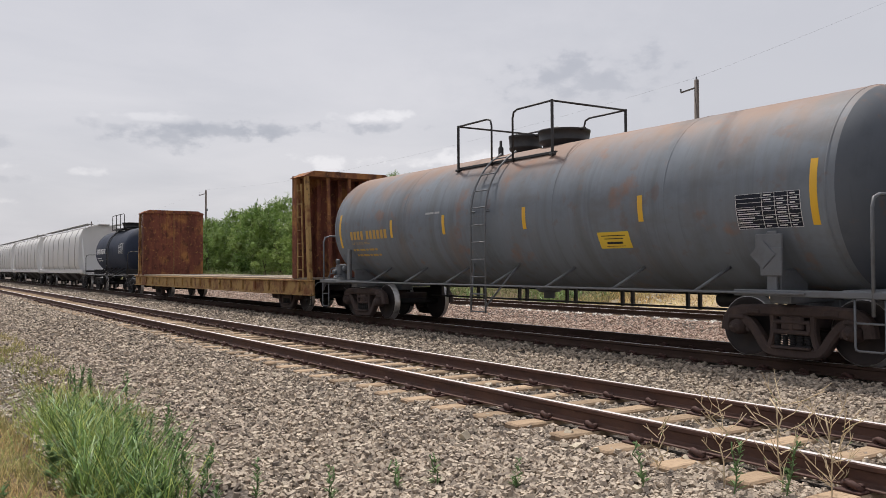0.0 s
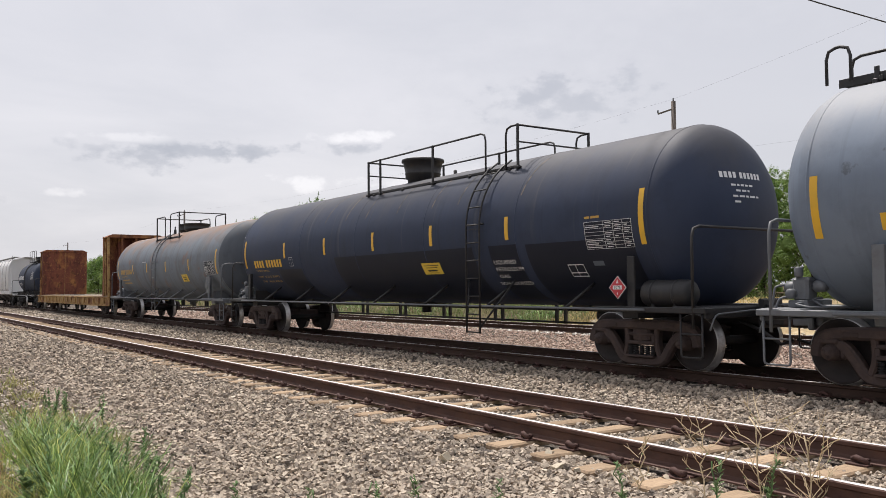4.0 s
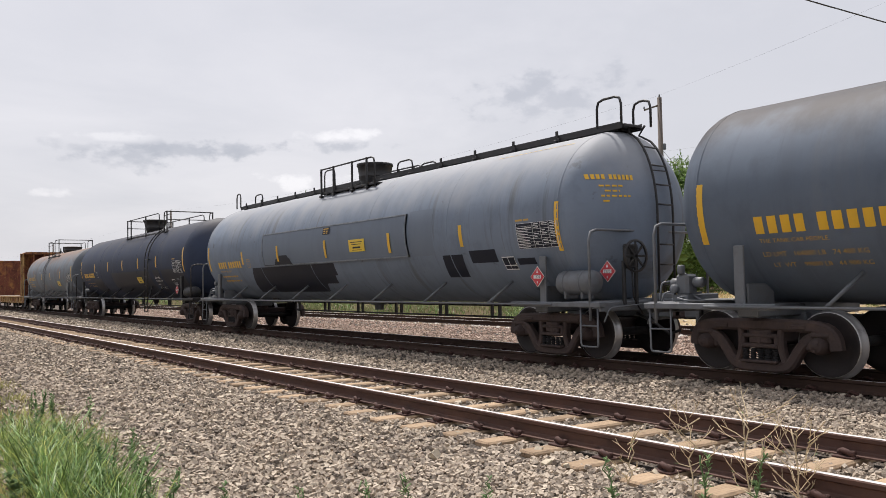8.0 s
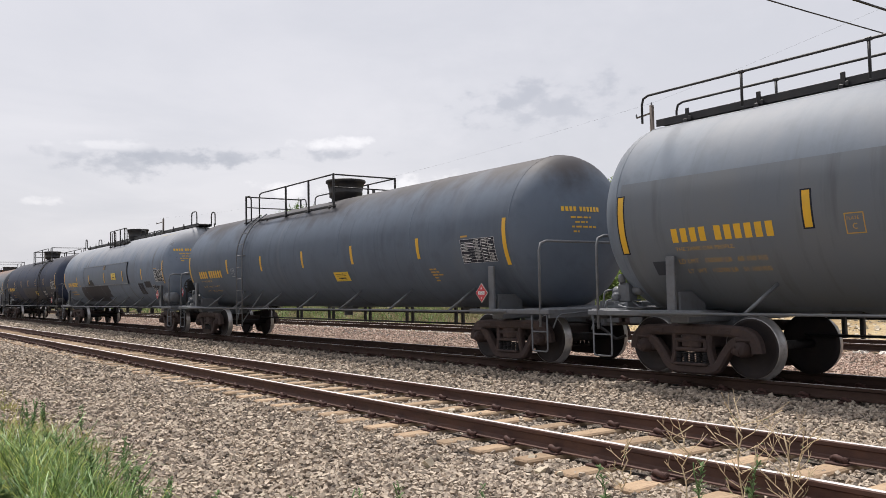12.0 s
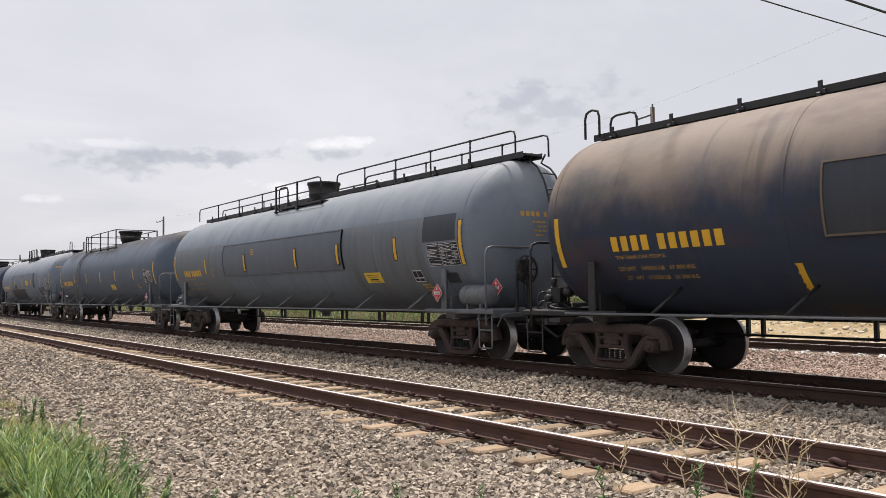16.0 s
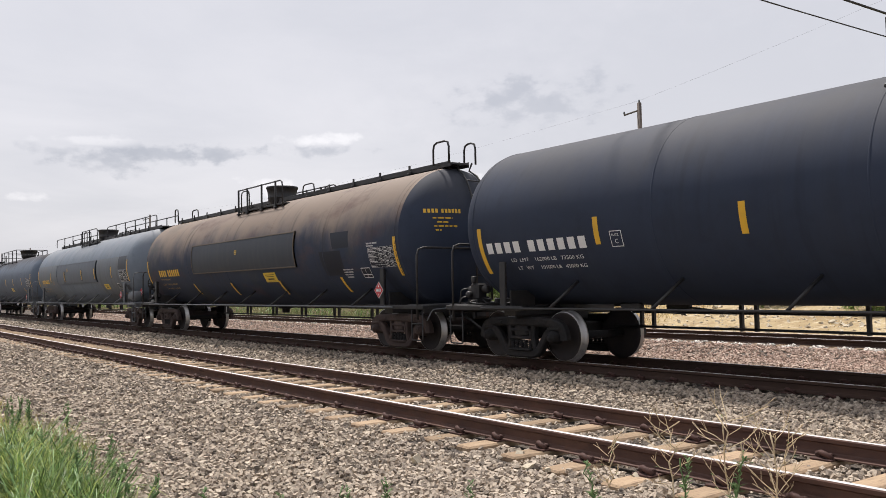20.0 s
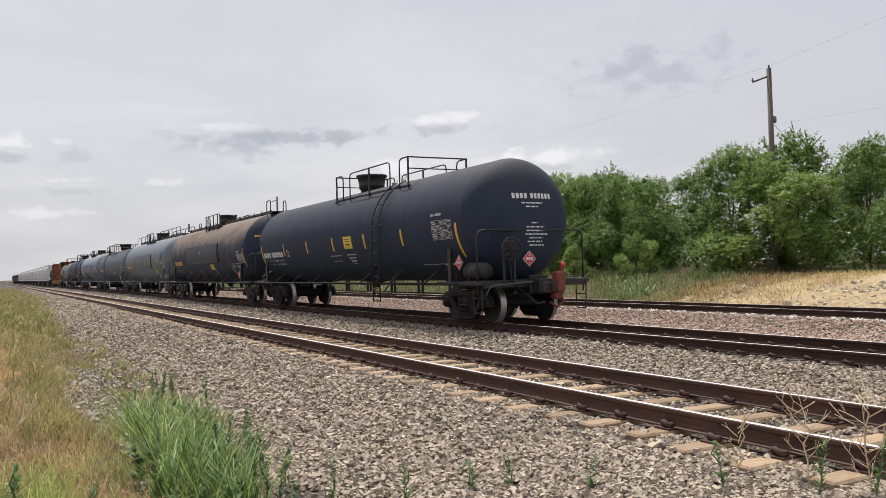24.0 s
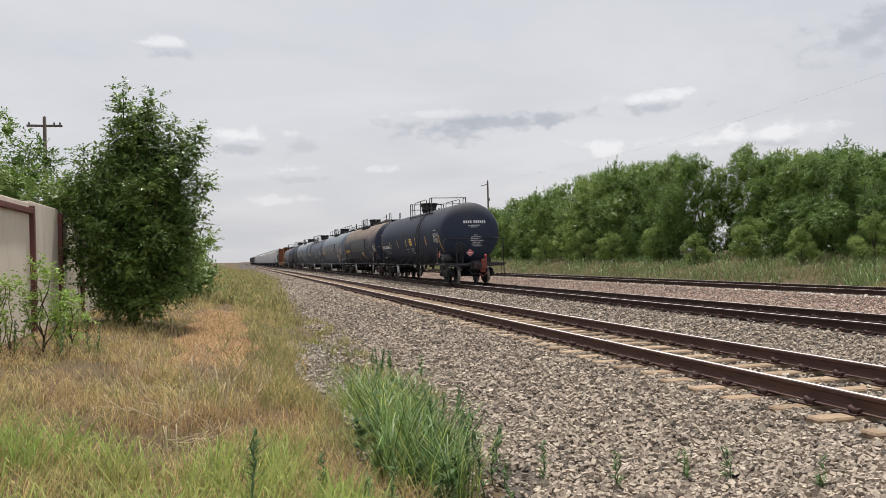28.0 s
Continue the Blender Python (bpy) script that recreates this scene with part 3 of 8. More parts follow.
def wheel_mesh(g):
    # axis along x, outer face towards -x; flange inboard
    g.lathe([(0.0, -0.075), (0.09, -0.075), (0.12, -0.055), (0.34, -0.035), (0.385, -0.068), (0.440, -0.068), (0.457, -0.058), (0.462, 0.045), (0.487, 0.052), (0.487, 0.075), (0.40, 0.075), (0.10, 0.06), (0.0, 0.06)],
            axis="x", n=32, slots=[0, 0, 0, 0, 0, 1, 1, 1, 1, 0, 0, 0])
    for k in range(3):
        a = 2 * math.pi * k / 3
        g.box((-0.08, 0.05 * math.cos(a), 0.05 * math.sin(a)), (0.02, 0.03, 0.03))
    return g


def side_frame_mesh(g):
    # a cast frame: flat top chord that drops over the bearings, two small three-cornered windows, arms that run down to a narrow spring seat
    g.ribbon([(-1.13, 0.40), (-1.10, 0.56), (-0.96, 0.68), (-0.60, 0.715), (0.0, 0.72), (0.60, 0.715), (0.96, 0.68), (1.10, 0.56), (1.13, 0.40)], 0.17, 0.17)
    g.ribbon([(-0.90, 0.60), (-0.72, 0.52), (-0.58, 0.36), (-0.47, 0.20), (-0.34, 0.13), (0.0, 0.12), (0.34, 0.13), (0.47, 0.20), (0.58, 0.36), (0.72, 0.52), (0.90, 0.60)], 0.16, 0.15)
    for s in (-1, 1):
        g.ribbon([(0.40 * s, 0.15), (0.335 * s, 0.32), (0.315 * s, 0.5), (0.33 * s, 0.70)], 0.14, 0.10)
        g.box((0, 0.93 * s, 0.60), (0.20, 0.34, 0.13), None, 0.05)
        g.box((0, 0.745 * s, 0.47), (0.15, 0.09, 0.20), None, 0.03)
        g.box((-0.09, 0.62 * s, 0.70), (0.02, 0.22, 0.06), None, 0.008)
        g.box((0.09, 0.62 * s, 0.70), (0.02, 0.22, 0.06), None, 0.008)
    g.box((0, 0, 0.20), (0.27, 0.60, 0.04), None, 0.012)
    return g


def spring_mesh(g):
    prof = []
    for i in range(5):
        z = 0.034 * i
        prof += [(0.036, z), (0.055, z + 0.007), (0.055, z + 0.015), (0.036, z + 0.023)]
    return g.lathe(prof, n=8)


def bearing_mesh(g):
    g.lathe([(0.0, -0.16), (0.045, -0.16), (0.05, -0.14), (0.085, -0.14), (0.095, -0.125), (0.115, -0.06), (0.125, 0.0), (0.125, 0.10)], axis="x", n=18)
    for k in range(3):
        a = 2 * math.pi * k / 3 + 0.5
        g.box((-0.145, 0.062 * math.cos(a), 0.062 * math.sin(a)), (0.025, 0.028, 0.028))
    return g


def truck(car, y, iron):
    g = Geo()
    g.box((0, 0, 0.55), (2.2, 0.36, 0.22), None, 0.03)
    g.lathe([(0.0, 0.74), (0.24, 0.74), (0.24, 0.62)], n=20)
    t = part("truck", g, iron, car, "", pose(0, y, 0))
    for s in (-1, 1):
        piece("side_frame", shared("side_frame_" + iron, [iron], side_frame_mesh), t, pose(s * 1.02, 0, 0))
        for dy in (-0.24, -0.12, 0.0, 0.12, 0.24):
            piece("spring", shared("spring", ["truck_black"], spring_mesh), t, pose(s * 1.06, dy, 0.215))
        for dy in (-0.9, 0.9):
            piece("bearing_cap", shared("bearing_" + iron, [iron], bearing_mesh), t, pose(s * 1.05, dy, WHEEL_R, 0, 0, 0 if s < 0 else 180))
        b = Geo()
        b.box((0, 0, -0.06), (0.16, 0.58, 0.06), None, 0.02)
        b.box((0, 0, -0.20), (0.18, 0.58, 0.06), None, 0.015)
        for dy in (-0.27, 0.0, 0.27):
            b.box((0, dy, -0.13), (0.15, 0.07, 0.12), None, 0.01)
        part("wedge", b, iron, t, "", pose(s * 1.03, 0, 0.62))
    for dy in (-0.42, 0.42):
        b = Geo()
        b.tube([(-0.85, dy, 0.38), (0.0, dy * 0.75, 0.38), (0.85, dy, 0.38)], 0.035, 6)
        for s in (-1, 1):
            b.box((s * 0.76, dy * 1.06, 0.38), (0.10, 0.05, 0.26), None, 0.01)
        part("brake_beam", b, "truck_black", t)
    sets = []
    for dy in (-0.9, 0.9):
        b = Geo()
        b.tube([(-1.05, 0, 0), (1.05, 0, 0)], 0.075, 12)
        w = part("wheelset", b, "truck_black", car, "", pose(0, y + dy, WHEEL_R))
        for s in (-1, 1):
            piece("wheel", shared("wheel", ["wheel_iron", "wheel_tread"], wheel_mesh), w, pose(s * 0.775, 0, 0, 0, 0, 0 if s < 0 else 180))
        sets.append((w, y + dy))
    return sets


def coupler(car, y_end, s):
    g = Geo()
    g.box((0, y_end - s * 0.55, 0.86), (0.16, 0.75, 0.18), None, 0.02)
    g.box((0, y_end - s * 0.10, 0.86), (0.32, 0.26, 0.30), None, 0.05)
    g.box((-0.11 * s, y_end + s * 0.05, 0.86), (0.11, 0.20, 0.28), None, 0.04)
    g.box((0.13 * s, y_end + s * 0.02, 0.86), (0.07, 0.14, 0.24), None, 0.03)
    c = part("coupler", g, "truck_iron", car)
    g = Geo()
    g.tube([(0.32 * s, y_end - s * 0.75, 0.80), (0.34 * s, y_end - s * 0.35, 0.66), (0.25 * s, y_end - s * 0.08, 0.46), (0.10 * s, y_end + s * 0.02, 0.52)], 0.028, 7)
    part("air_hose", g, "steel_black", c)
    g = Geo()
    g.tube([(0.0, y_end - s * 0.30, 1.00), (-0.5, y_end - s * 0.38, 0.98), (-1.35, y_end - s * 0.42, 0.93), (-1.48, y_end - s * 0.42, 0.70)], 0.014, 6, round_to=0.08)
    part("uncoupling_lever", g, "steel_grey", c)


def sill_step(car, x, y, z0, z1, mat, w=0.40):
    g = Geo()
    g.tube([(x, y - w / 2, z0), (x, y - w / 2, z1), (x, y + w / 2, z1), (x, y + w / 2, z0)], 0.016, 6, round_to=0.05)
    g.tube([(x, y - w / 2, (z0 + z1) / 2), (x, y + w / 2, (z0 + z1) / 2)], 0.014, 6)
    part("sill_step", g, mat, car)


def letters(text, size):
    """Flat triangles of a line of plain lettering: points (u, v) and faces, starting at the left on the base line."""
    cu = bpy.data.curves.new("lettering", "FONT")
    cu.body, cu.size, cu.resolution_u = text, size, 2
    ob = bpy.data.objects.new("lettering", cu)
    scene.collection.objects.link(ob)
    me = bpy.data.meshes.new_from_object(ob.evaluated_get(bpy.context.evaluated_depsgraph_get()))
    pts = [(v.co.x, v.co.y) for v in me.vertices]
    faces = [tuple(p.vertices) for p in me.polygons]
    bpy.data.objects.remove(ob)
    bpy.data.curves.remove(cu)
    bpy.data.meshes.remove(me)
    return pts, faces


def ang(r, zc, z):
    return math.degrees(math.asin(max(-1, min(1, (z - zc) / r))))


def text_on_tank(car, text, size, y, z, r, zc, mat, lift=0.006, width=0.0):
    pts, faces = letters(text, size)
    k = width / max(u for u, v in pts) if width else 1.0
    a0 = radians(ang(r, zc, z))
    g = Geo()
    rr = r + lift
    g.add([(-rr * math.cos(a0 + v / r), y - u * k, zc + rr * math.sin(a0 + v / r)) for u, v in pts], faces)
    tagged(part("lettering", g, mat, car, ""), kind="stuff")


def bars_on_tank(car, name, rows, y, z, r, zc, mat, seed):
    """Unreadable or private writing as plain bars. rows: (drop, height, [widths], gap, indent)."""
    for drop, h, widths, gap, dy in rows:
        a1, a0 = ang(r, zc, z - drop), ang(r, zc, z - drop - h)
        yy = y - dy
        for w in widths:
            if w < 0:
                yy += w
                continue
            g = Geo()
            g.skin(r, zc, yy, yy - w, a0, a1, 0.005)
            part(name, g, mat, car)
            yy -= w + gap


def mark(car, y, z, width, h, r, zc, mat, load="", slogan="THE TANK CAR PEOPLE.", small="", load_y=0.0, load_width=1.5):
    """Owner's mark and number as a row of plain bars, with the slogan and the load lines under it."""
    small = small or mat
    step = width / 10.6
    w = step * 0.66
    bars_on_tank(car, "mark_bar", [(0, h, [w, w, w, w, -step * 0.6] + [w] * 6, step - w, 0)], y, z, r, zc, mat, 0)
    if slogan:
        text_on_tank(car, slogan, 0.085, y - 0.02, z - h - 0.125, r, zc, small, 0.006, 1.02)
    for k, line in enumerate(load.split("|") if load else ()):
        text_on_tank(car, line, 0.105, y - load_y - 0.1 * k, z - h - (0.31 if slogan else 0.17) - 0.145 * k, r, zc, small, 0.006, load_width - 0.1 * k)
    if not load:
        for k in range(2):
            bars_on_tank(car, "small_bar", [(h + 0.24 + 0.14 * k, 0.05, [0.10, 0.16, 0.30, 0.12, 0.26, 0.12], 0.055, 0.1 * k)], y - load_y, z, r, zc, small, 0)


def data_table(car, y0, y1, z0, z1, r, zc, cols=4, rows=8):
    g = Geo()
    a0, a1 = ang(r, zc, z0), ang(r, zc, z1)
    g.skin(r, zc, y0, y1, a0, a1, 0.004, 0, 0)
    w, h = y0 - y1, a1 - a0
    e = 0.008
    for i in range(rows + 1):
        a = a0 + h * i / rows
        g.skin(r, zc, y0, y1, a - 0.10, a + 0.10, 0.008, 0, 1)
    for f in (0, 0.42, 0.62, 0.82, 1):
        g.skin(r, zc, y0 - w * f + e / 2, y0 - w * f - e / 2, a0, a1, 0.008, 0, 1)
    rnd = random.Random(int(abs(y0) * 100))
    for i in range(rows):
        am = a0 + h * (i + 0.5) / rows
        for f0, f1 in ((0.02, 0.40), (0.45, 0.6), (0.65, 0.8), (0.85, 0.98)):
            if rnd.random() < 0.8:
                f1 = f0 + (f1 - f0) * rnd.uniform(0.5, 1.0)
                g.skin(r, zc, y0 - w * f0, y0 - w * f1, am - h * 0.016, am + h * 0.016, 0.008, 0, 1)
    part("data_table", g, ["patch_black", "white"], car, "black stencilled test table with white lines")


def placard(car, x, y, z, size, number, facing="side"):
    """A red hazard diamond on a holder."""
    h = size / 2 * 1.414
    g = Geo()

    def put(u, v, lift):
        return (x - lift, y - u, z + v) if facing == "side" else (x + u, y - lift, z + v)

    for k, lift, slot in ((1.0, 0.0, 1), (0.93, 0.004, 0)):
        g.add([put(*p, lift) for p in ((-h * k, 0), (0, -h * k), (h * k, 0), (0, h * k))], [(0, 1, 2, 3)], slot)
    for k, lift in ((1.0, -0.02),):
        g.add([put(*p, lift) for p in ((-h * k, 0), (0, -h * k), (h * k, 0), (0, h * k))], [(3, 2, 1, 0)], 2)
    bw, bh = h * 0.52, h * 0.17
    g.add([put(*p, 0.008) for p in ((-bw, -bh), (bw, -bh), (bw, bh), (-bw, bh))], [(0, 1, 2, 3)], 1)
    # flame mark as a plain wedge, class mark as a small bar
    g.add([put(*p, 0.008) for p in ((-h * 0.13, h * 0.36), (h * 0.13, h * 0.36), (0, h * 0.72))], [(0, 1, 2)], 1)
    g.add([put(*p, 0.008) for p in ((-h * 0.05, -h * 0.62), (h * 0.05, -h * 0.62), (h * 0.05, -h * 0.42), (-h * 0.05, -h * 0.42))], [(0, 1, 2, 3)], 1)
    p = part("placard", g, ["red", "white", "steel_grey"], car, "red and white hazard diamond")
    pts, faces = letters(number, h * 0.40)
    w = max(q[0] for q in pts)
    t = Geo()
    t.add([put(u - w / 2, v - h * 0.14, 0.012) for u, v in pts], faces)
    part("placard_number", t, "patch_black", p)
    return p


def yellow_sign(car, y0, y1, z0, z1, r, zc, shear=0.0):
    g = Geo()
    a0, a1 = ang(r, zc, z0), ang(r, zc, z1)
    g.skin(r, zc, y0, y1, a0, a1, 0.006, 0, 0, shear)
    w, h = y1 - y0, a1 - a0
    for i, (k, t) in enumerate(((0.78, 0.05), (0.60, 0.05), (0.34, 0.13), (0.14, 0.03))):
        m = (0.12, 0.2, 0.25, 0.2)[i]
        g.skin(r, zc, y0 + w * m, y1 - w * m, a0 + h * (k - t / 2), a0 + h * (k + t / 2), 0.010, 0, 1)
    part("notice", g, ["yellow_sign", "patch_black"], car, "yellow notice with dark lines of print")


def dome(car, y, z, r0, h, mat, x=0.0, flare=0.1):
    g = Geo()
    g.lathe([(r0 * 0.86, -0.35), (r0 * 0.86, 0.06), (r0, 0.10), (r0, h * 0.32), (r0 * 1.02, h * 0.34), (r0 * 1.02, h * 0.40), (r0, h * 0.42), (r0 + flare * 0.6, h * 0.86), (r0 + flare, h * 0.88), (r0 + flare, h * 0.97),
             (r0 + flare * 0.9, h), (r0 * 0.3, h + 0.03), (0, h + 0.03)], (x, y, z), n=32)
    d = part("valve_housing", g, mat, car, "round steel valve housing with a lid")
    part("lid_hinge", Geo().box((x, y + r0 + flare + 0.02, z + h * 0.9), (0.22, 0.10, 0.12), None, 0.02), mat, d)
    part("lid_latch", Geo().box((x, y - r0 - flare - 0.02, z + h * 0.92), (0.10, 0.14, 0.06), None, 0.015), mat, d)


def hoop(car, pts, mat, r=0.022, rt=0.12, name="guard_rail"):
    g = Geo()
    g.tube(pts, r, 7, round_to=rt)
    return part(name, g, mat, car)


def ladder(car, y, r, zc, z_top, z_bot, mat, w=0.45):
    la = part("ladder", Geo().box((-(r + 0.10), y, zc), (0.012, w, 0.012)), mat, car)

    def at(z):
        if z < zc:
            return -(r + 0.10)
        return -(r + 0.10) * math.cos(math.asin(min(1, (z - zc) / (r + 0.10))))

    zs = [z_bot] + [zc - 0.3] + [zc + (z_top - zc) * k / 8 for k in range(9)]
    for s in (-1, 1):
        g = Geo()
        g.tube([(at(z), y + s * w / 2, z) for z in zs], 0.022, 6)
        part("ladder_rail", g, mat, la)
    z = z_bot + 0.02
    rung = shared("rung_%s_%g" % (mat, w), [mat], lambda g: g.tube([(0, -w / 2, 0), (0, w / 2, 0)], 0.014, 6))
    while z < z_top - 0.1:
        piece("rung", rung, la, pose(at(z), y, z))
        z += 0.36
    for s in (-1, 1):
        g = Geo()
        g.tube([(-(r + 0.10), y + s * w / 2, 0.55), (-(r * 0.75), y + s * (w / 2 + 0.55), zc - r * 0.66)], 0.02, 6)
        part("ladder_brace", g, mat, la)
        g = Geo()
        g.tube([(-(r + 0.10), y + s * w / 2, zc + 0.1), (-(r - 0.02), y + s * w / 2, zc + 0.1)], 0.02, 6)
        part("ladder_bracket", g, mat, la)


def tank_car(label, ht, r, zc, hc, head, paint, fit, lay):
    """A tank car with its origin on the rail top below its middle; the side that is seen is -x, forward is +y."""
    car = tagged(new("tank_car"), label, "tank car", "tank cars of the freight train")
    iron = lay.get("iron", "truck_iron")
    g = Geo()
    prof = [(r * math.sin(radians(k * 9)), -hc - head * math.cos(radians(k * 9))) for k in range(11)]
    nseg = 6
    prof += [(r, -hc + 2 * hc * k / nseg) for k in range(1, nseg)]
    prof += [(rr, -h) for rr, h in prof[10::-1]]
    prof = [(max(rr, 0.001), h) for rr, h in prof]
    rear = lay.get("rear_mat")
    mid = lay.get("mid", 0.0)
    g.lathe(prof[9:] if rear else prof, (0, mid, zc), "y", 144)
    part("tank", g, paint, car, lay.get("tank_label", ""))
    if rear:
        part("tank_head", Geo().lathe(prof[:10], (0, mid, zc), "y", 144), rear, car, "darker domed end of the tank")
    for y in (-hc, -hc * 0.62, -hc * 0.25, hc * 0.12, hc * 0.5, hc):
        s = Geo()
        s.lathe([(r - 0.004, -0.02), (r + 0.006, -0.012), (r + 0.006, 0.012), (r - 0.004, 0.02)], (0, y + mid, zc), "y", 72)
        part("weld_seam", s, paint, car)
    L = ht + 2.13
    sets = []
    for s in (-1, 1):
        b = Geo()
        b.box((0, s * (ht + 0.75), 0.90), (0.36, 2.6, 0.32), None, 0.02)
        b.box((0, s * (L - 0.42), 0.92), (0.52, 0.10, 0.46), None, 0.02)
        part("stub_sill", b, fit, car)
        b = Geo()
        b.box((0, s * ht, 0.92), (2.7, 0.34, 0.18), None, 0.02)
        b.box((0, s * ht, 0.80), (0.6, 0.5, 0.14), None, 0.02)
        part("bolster", b, fit, car)
        for x in (-1, 1):
            b = Geo()
            b.box((x * 1.02, s * ht, 1.14), (0.62, 0.04, 0.34), None, 0.012)
            part("saddle", b, fit, car)
        b = Geo()
        b.box((0, s * (L - 0.78), 1.02), (3.06, 0.62, 0.05), None, 0.012)
        b.box((0, s * (L - 0.48), 0.95), (3.06, 0.05, 0.16), None, 0.012)
        for x in (-1, 1):
            b.box((x * 1.50, s * (ht + 0.55), 0.985), (0.16, 2.3, 0.09), None, 0.012)
        part("end_platform", b, fit, car)
        hoop(car, [(-1.56, s * (L - 0.66), 0.72), (-1.56, s * (L - 0.66), 2.26), (1.56, s * (L - 0.66), 2.26), (1.56, s * (L - 0.66), 0.72)], fit, 0.024, 0.18, "end_handrail")
        for x in (-1.53, 1.53):
            sill_step(car, x, s * (L - 0.72), 0.98, 0.28, fit)
        coupler(car, s * L, s)
        sets += truck(car, s * ht, iron)
    # long side handrails with their brackets
    for x, m in ((-1, lay.get("rail_mat", "steel_grey")), (1, "steel_black")):
        g = Geo()
        g.tube([(x * 1.60, -ht - 0.55, 0.985), (x * 1.60, ht + 0.55, 0.985)], 0.021, 7)
        hr = part("side_handrail", g, m, car)
        for k in range(-3, 4):
            y = k * (ht - 1.3) / 3
            b = Geo()
            b.tube([(x * 1.60, y, 0.985), (x * 1.56, y, 1.0)], 0.018, 6)
            b.tube([(x * 1.57, y, 0.985), (x * r * 0.70, y - 0.24, zc - r * 0.72)], 0.027, 8)
            part("handrail_bracket", b, fit, hr)
    # train line, brake rod and their hangers under the tank
    for x, z, rr in ((0.55, 0.60, 0.022), (0.75, 0.86, 0.025)):
        g = Geo()
        g.tube([(x, -ht + 0.9, z), (x, ht - 0.9, z)], rr, 6)
        part("brake_pipe", g, "steel_black", car)
    for k in range(-3, 4):
        y = k * (ht - 1.0) / 3.3
        for dy in (-0.14, 0.14):
            g = Geo()
            g.box((0.62, y + dy, 0.82), (0.08, 0.06, 0.52), None, 0.01)
            part("pipe_hanger", g, "steel_black", car)
    g = Geo()
    g.lathe([(0.001, -0.45), (0.13, -0.45), (0.14, -0.40), (0.14, 0.40), (0.13, 0.45), (0.001, 0.45)], (0.45, -ht + 2.0, 0.78), "y", 20)
    g.box((0.45, -ht + 2.0, 0.98), (0.2, 0.5, 0.16), None, 0.02)
    part("brake_cylinder", g, "steel_black", car)
    for x, y, w, h in ((-0.35, ht - 2.1, 0.45, 0.14), (0.3, ht - 2.6, 0.5, 0.12), (-0.2, -ht + 2.3, 0.5, 0.14)):
        b = Geo()
        b.box((x, y, 0.99), (0.10, w, h), None, 0.02)
        b.tube([(x, y - w / 2, 0.96), (x, y - w / 2 - 0.9, 0.88)], 0.018, 6)
        part("brake_lever", b, "steel_black", car)
    g = Geo()
    g.lathe([(0.30, 0.25), (0.30, 0.02), (0.22, -0.04), (0.12, -0.06), (0.12, -0.18), (0.0, -0.18)], (0, lay.get("outlet", 0.0), zc - r - 0.06), n=24)
    g.box((0, lay.get("outlet", 0.0), zc - r), (0.5, 1.3, 0.05), None, 0.02)
    part("bottom_fitting", g, fit, car)
    # reflective strips: the long ones stand next to the heads
    for y, z0, z1, shear in lay["strips"]:
        g = Geo()
        on = lay.get("panel")
        lift = 0.055 if on and on[1] < y < on[0] else 0.005
        g.skin(r, zc, y + 0.055, y - 0.055, ang(r, zc, z0), ang(r, zc, z1), lift, 0, 0, shear)
        st = part("reflector_strip", g, "yellow", car)
        if lay.get("dark_edge"):
            g = Geo()
            g.skin(r, zc, y + 0.08, y - 0.08, ang(r, zc, z0 - 0.02), ang(r, zc, z1 + 0.02), lift - 0.002, 0, 0, shear)
            part("strip_backing", g, "patch_black", st)
    return car, sets, L


# ---- the train ----
TRAIN_CARS = []  # thing, place of its middle at the start, wheelsets


def even(ys, z0=2.28, z1=2.74):
    return [(y, z0, z1, 0.0) for y in ys]


def top_deck(car, y0, y1, z, mat, x0=-0.72, x1=-0.28, name="walkway"):
    g = Geo()
    for x in (x0, x1):
        g.box((x, (y0 + y1) / 2, z), (0.045, abs(y1 - y0), 0.06), None, 0.008)
    k = int(abs(y1 - y0) / 0.35)
    for i in range(k + 1):
        y = min(y0, y1) + abs(y1 - y0) * i / max(1, k)
        g.box(((x0 + x1) / 2, y, z + 0.005), (x1 - x0, 0.03, 0.035), None, 0.004)
    g.box(((x0 + x1) / 2, (y0 + y1) / 2, z + 0.028), (x1 - x0 - 0.05, abs(y1 - y0), 0.012))
    part(name, g, mat, car, "grated steel walkway")


def rail_run(car, y0, y1, x, z, h, n, mat, mid=True):
    """A run of guard rail with posts; both ends bend down to the walkway."""
    hoop(car, [(x, y0, z), (x, y0, z + h), (x, y1, z + h), (x, y1, z)], mat, 0.021, 0.14)
    for i in range(1, n):
        y = y0 + (y1 - y0) * i / n
        g = Geo()
        g.tube([(x, y, z - 0.08), (x, y, z + h)], 0.022, 6)
        g.box((x, y, z + h), (0.06, 0.09, 0.05), None, 0.01)
        part("guard_post", g, mat, car)


def guard(car, x, foot, top, y0, y1, mat, bend=(True, True), posts=()):
    """One length of guard rail. bend: which ends curve down; the others stand as square corner posts."""
    path = [(x, y0, top), (x, y1, top)]
    if bend[0]:
        path.insert(0, (x, y0, foot))
    if bend[1]:
        path.append((x, y1, foot))
    hoop(car, path, mat, 0.022, 0.16)
    for y in [y for y, b in ((y0, bend[0]), (y1, bend[1])) if not b] + list(posts):
        g = Geo()
        g.box((x, y, (foot + top) / 2), (0.05, 0.05, top - foot + 0.05), None, 0.008)
        g.box((x, y, foot + 0.02), (0.10, 0.13, 0.05), None, 0.01)
        part("guard_post", g, mat, car)


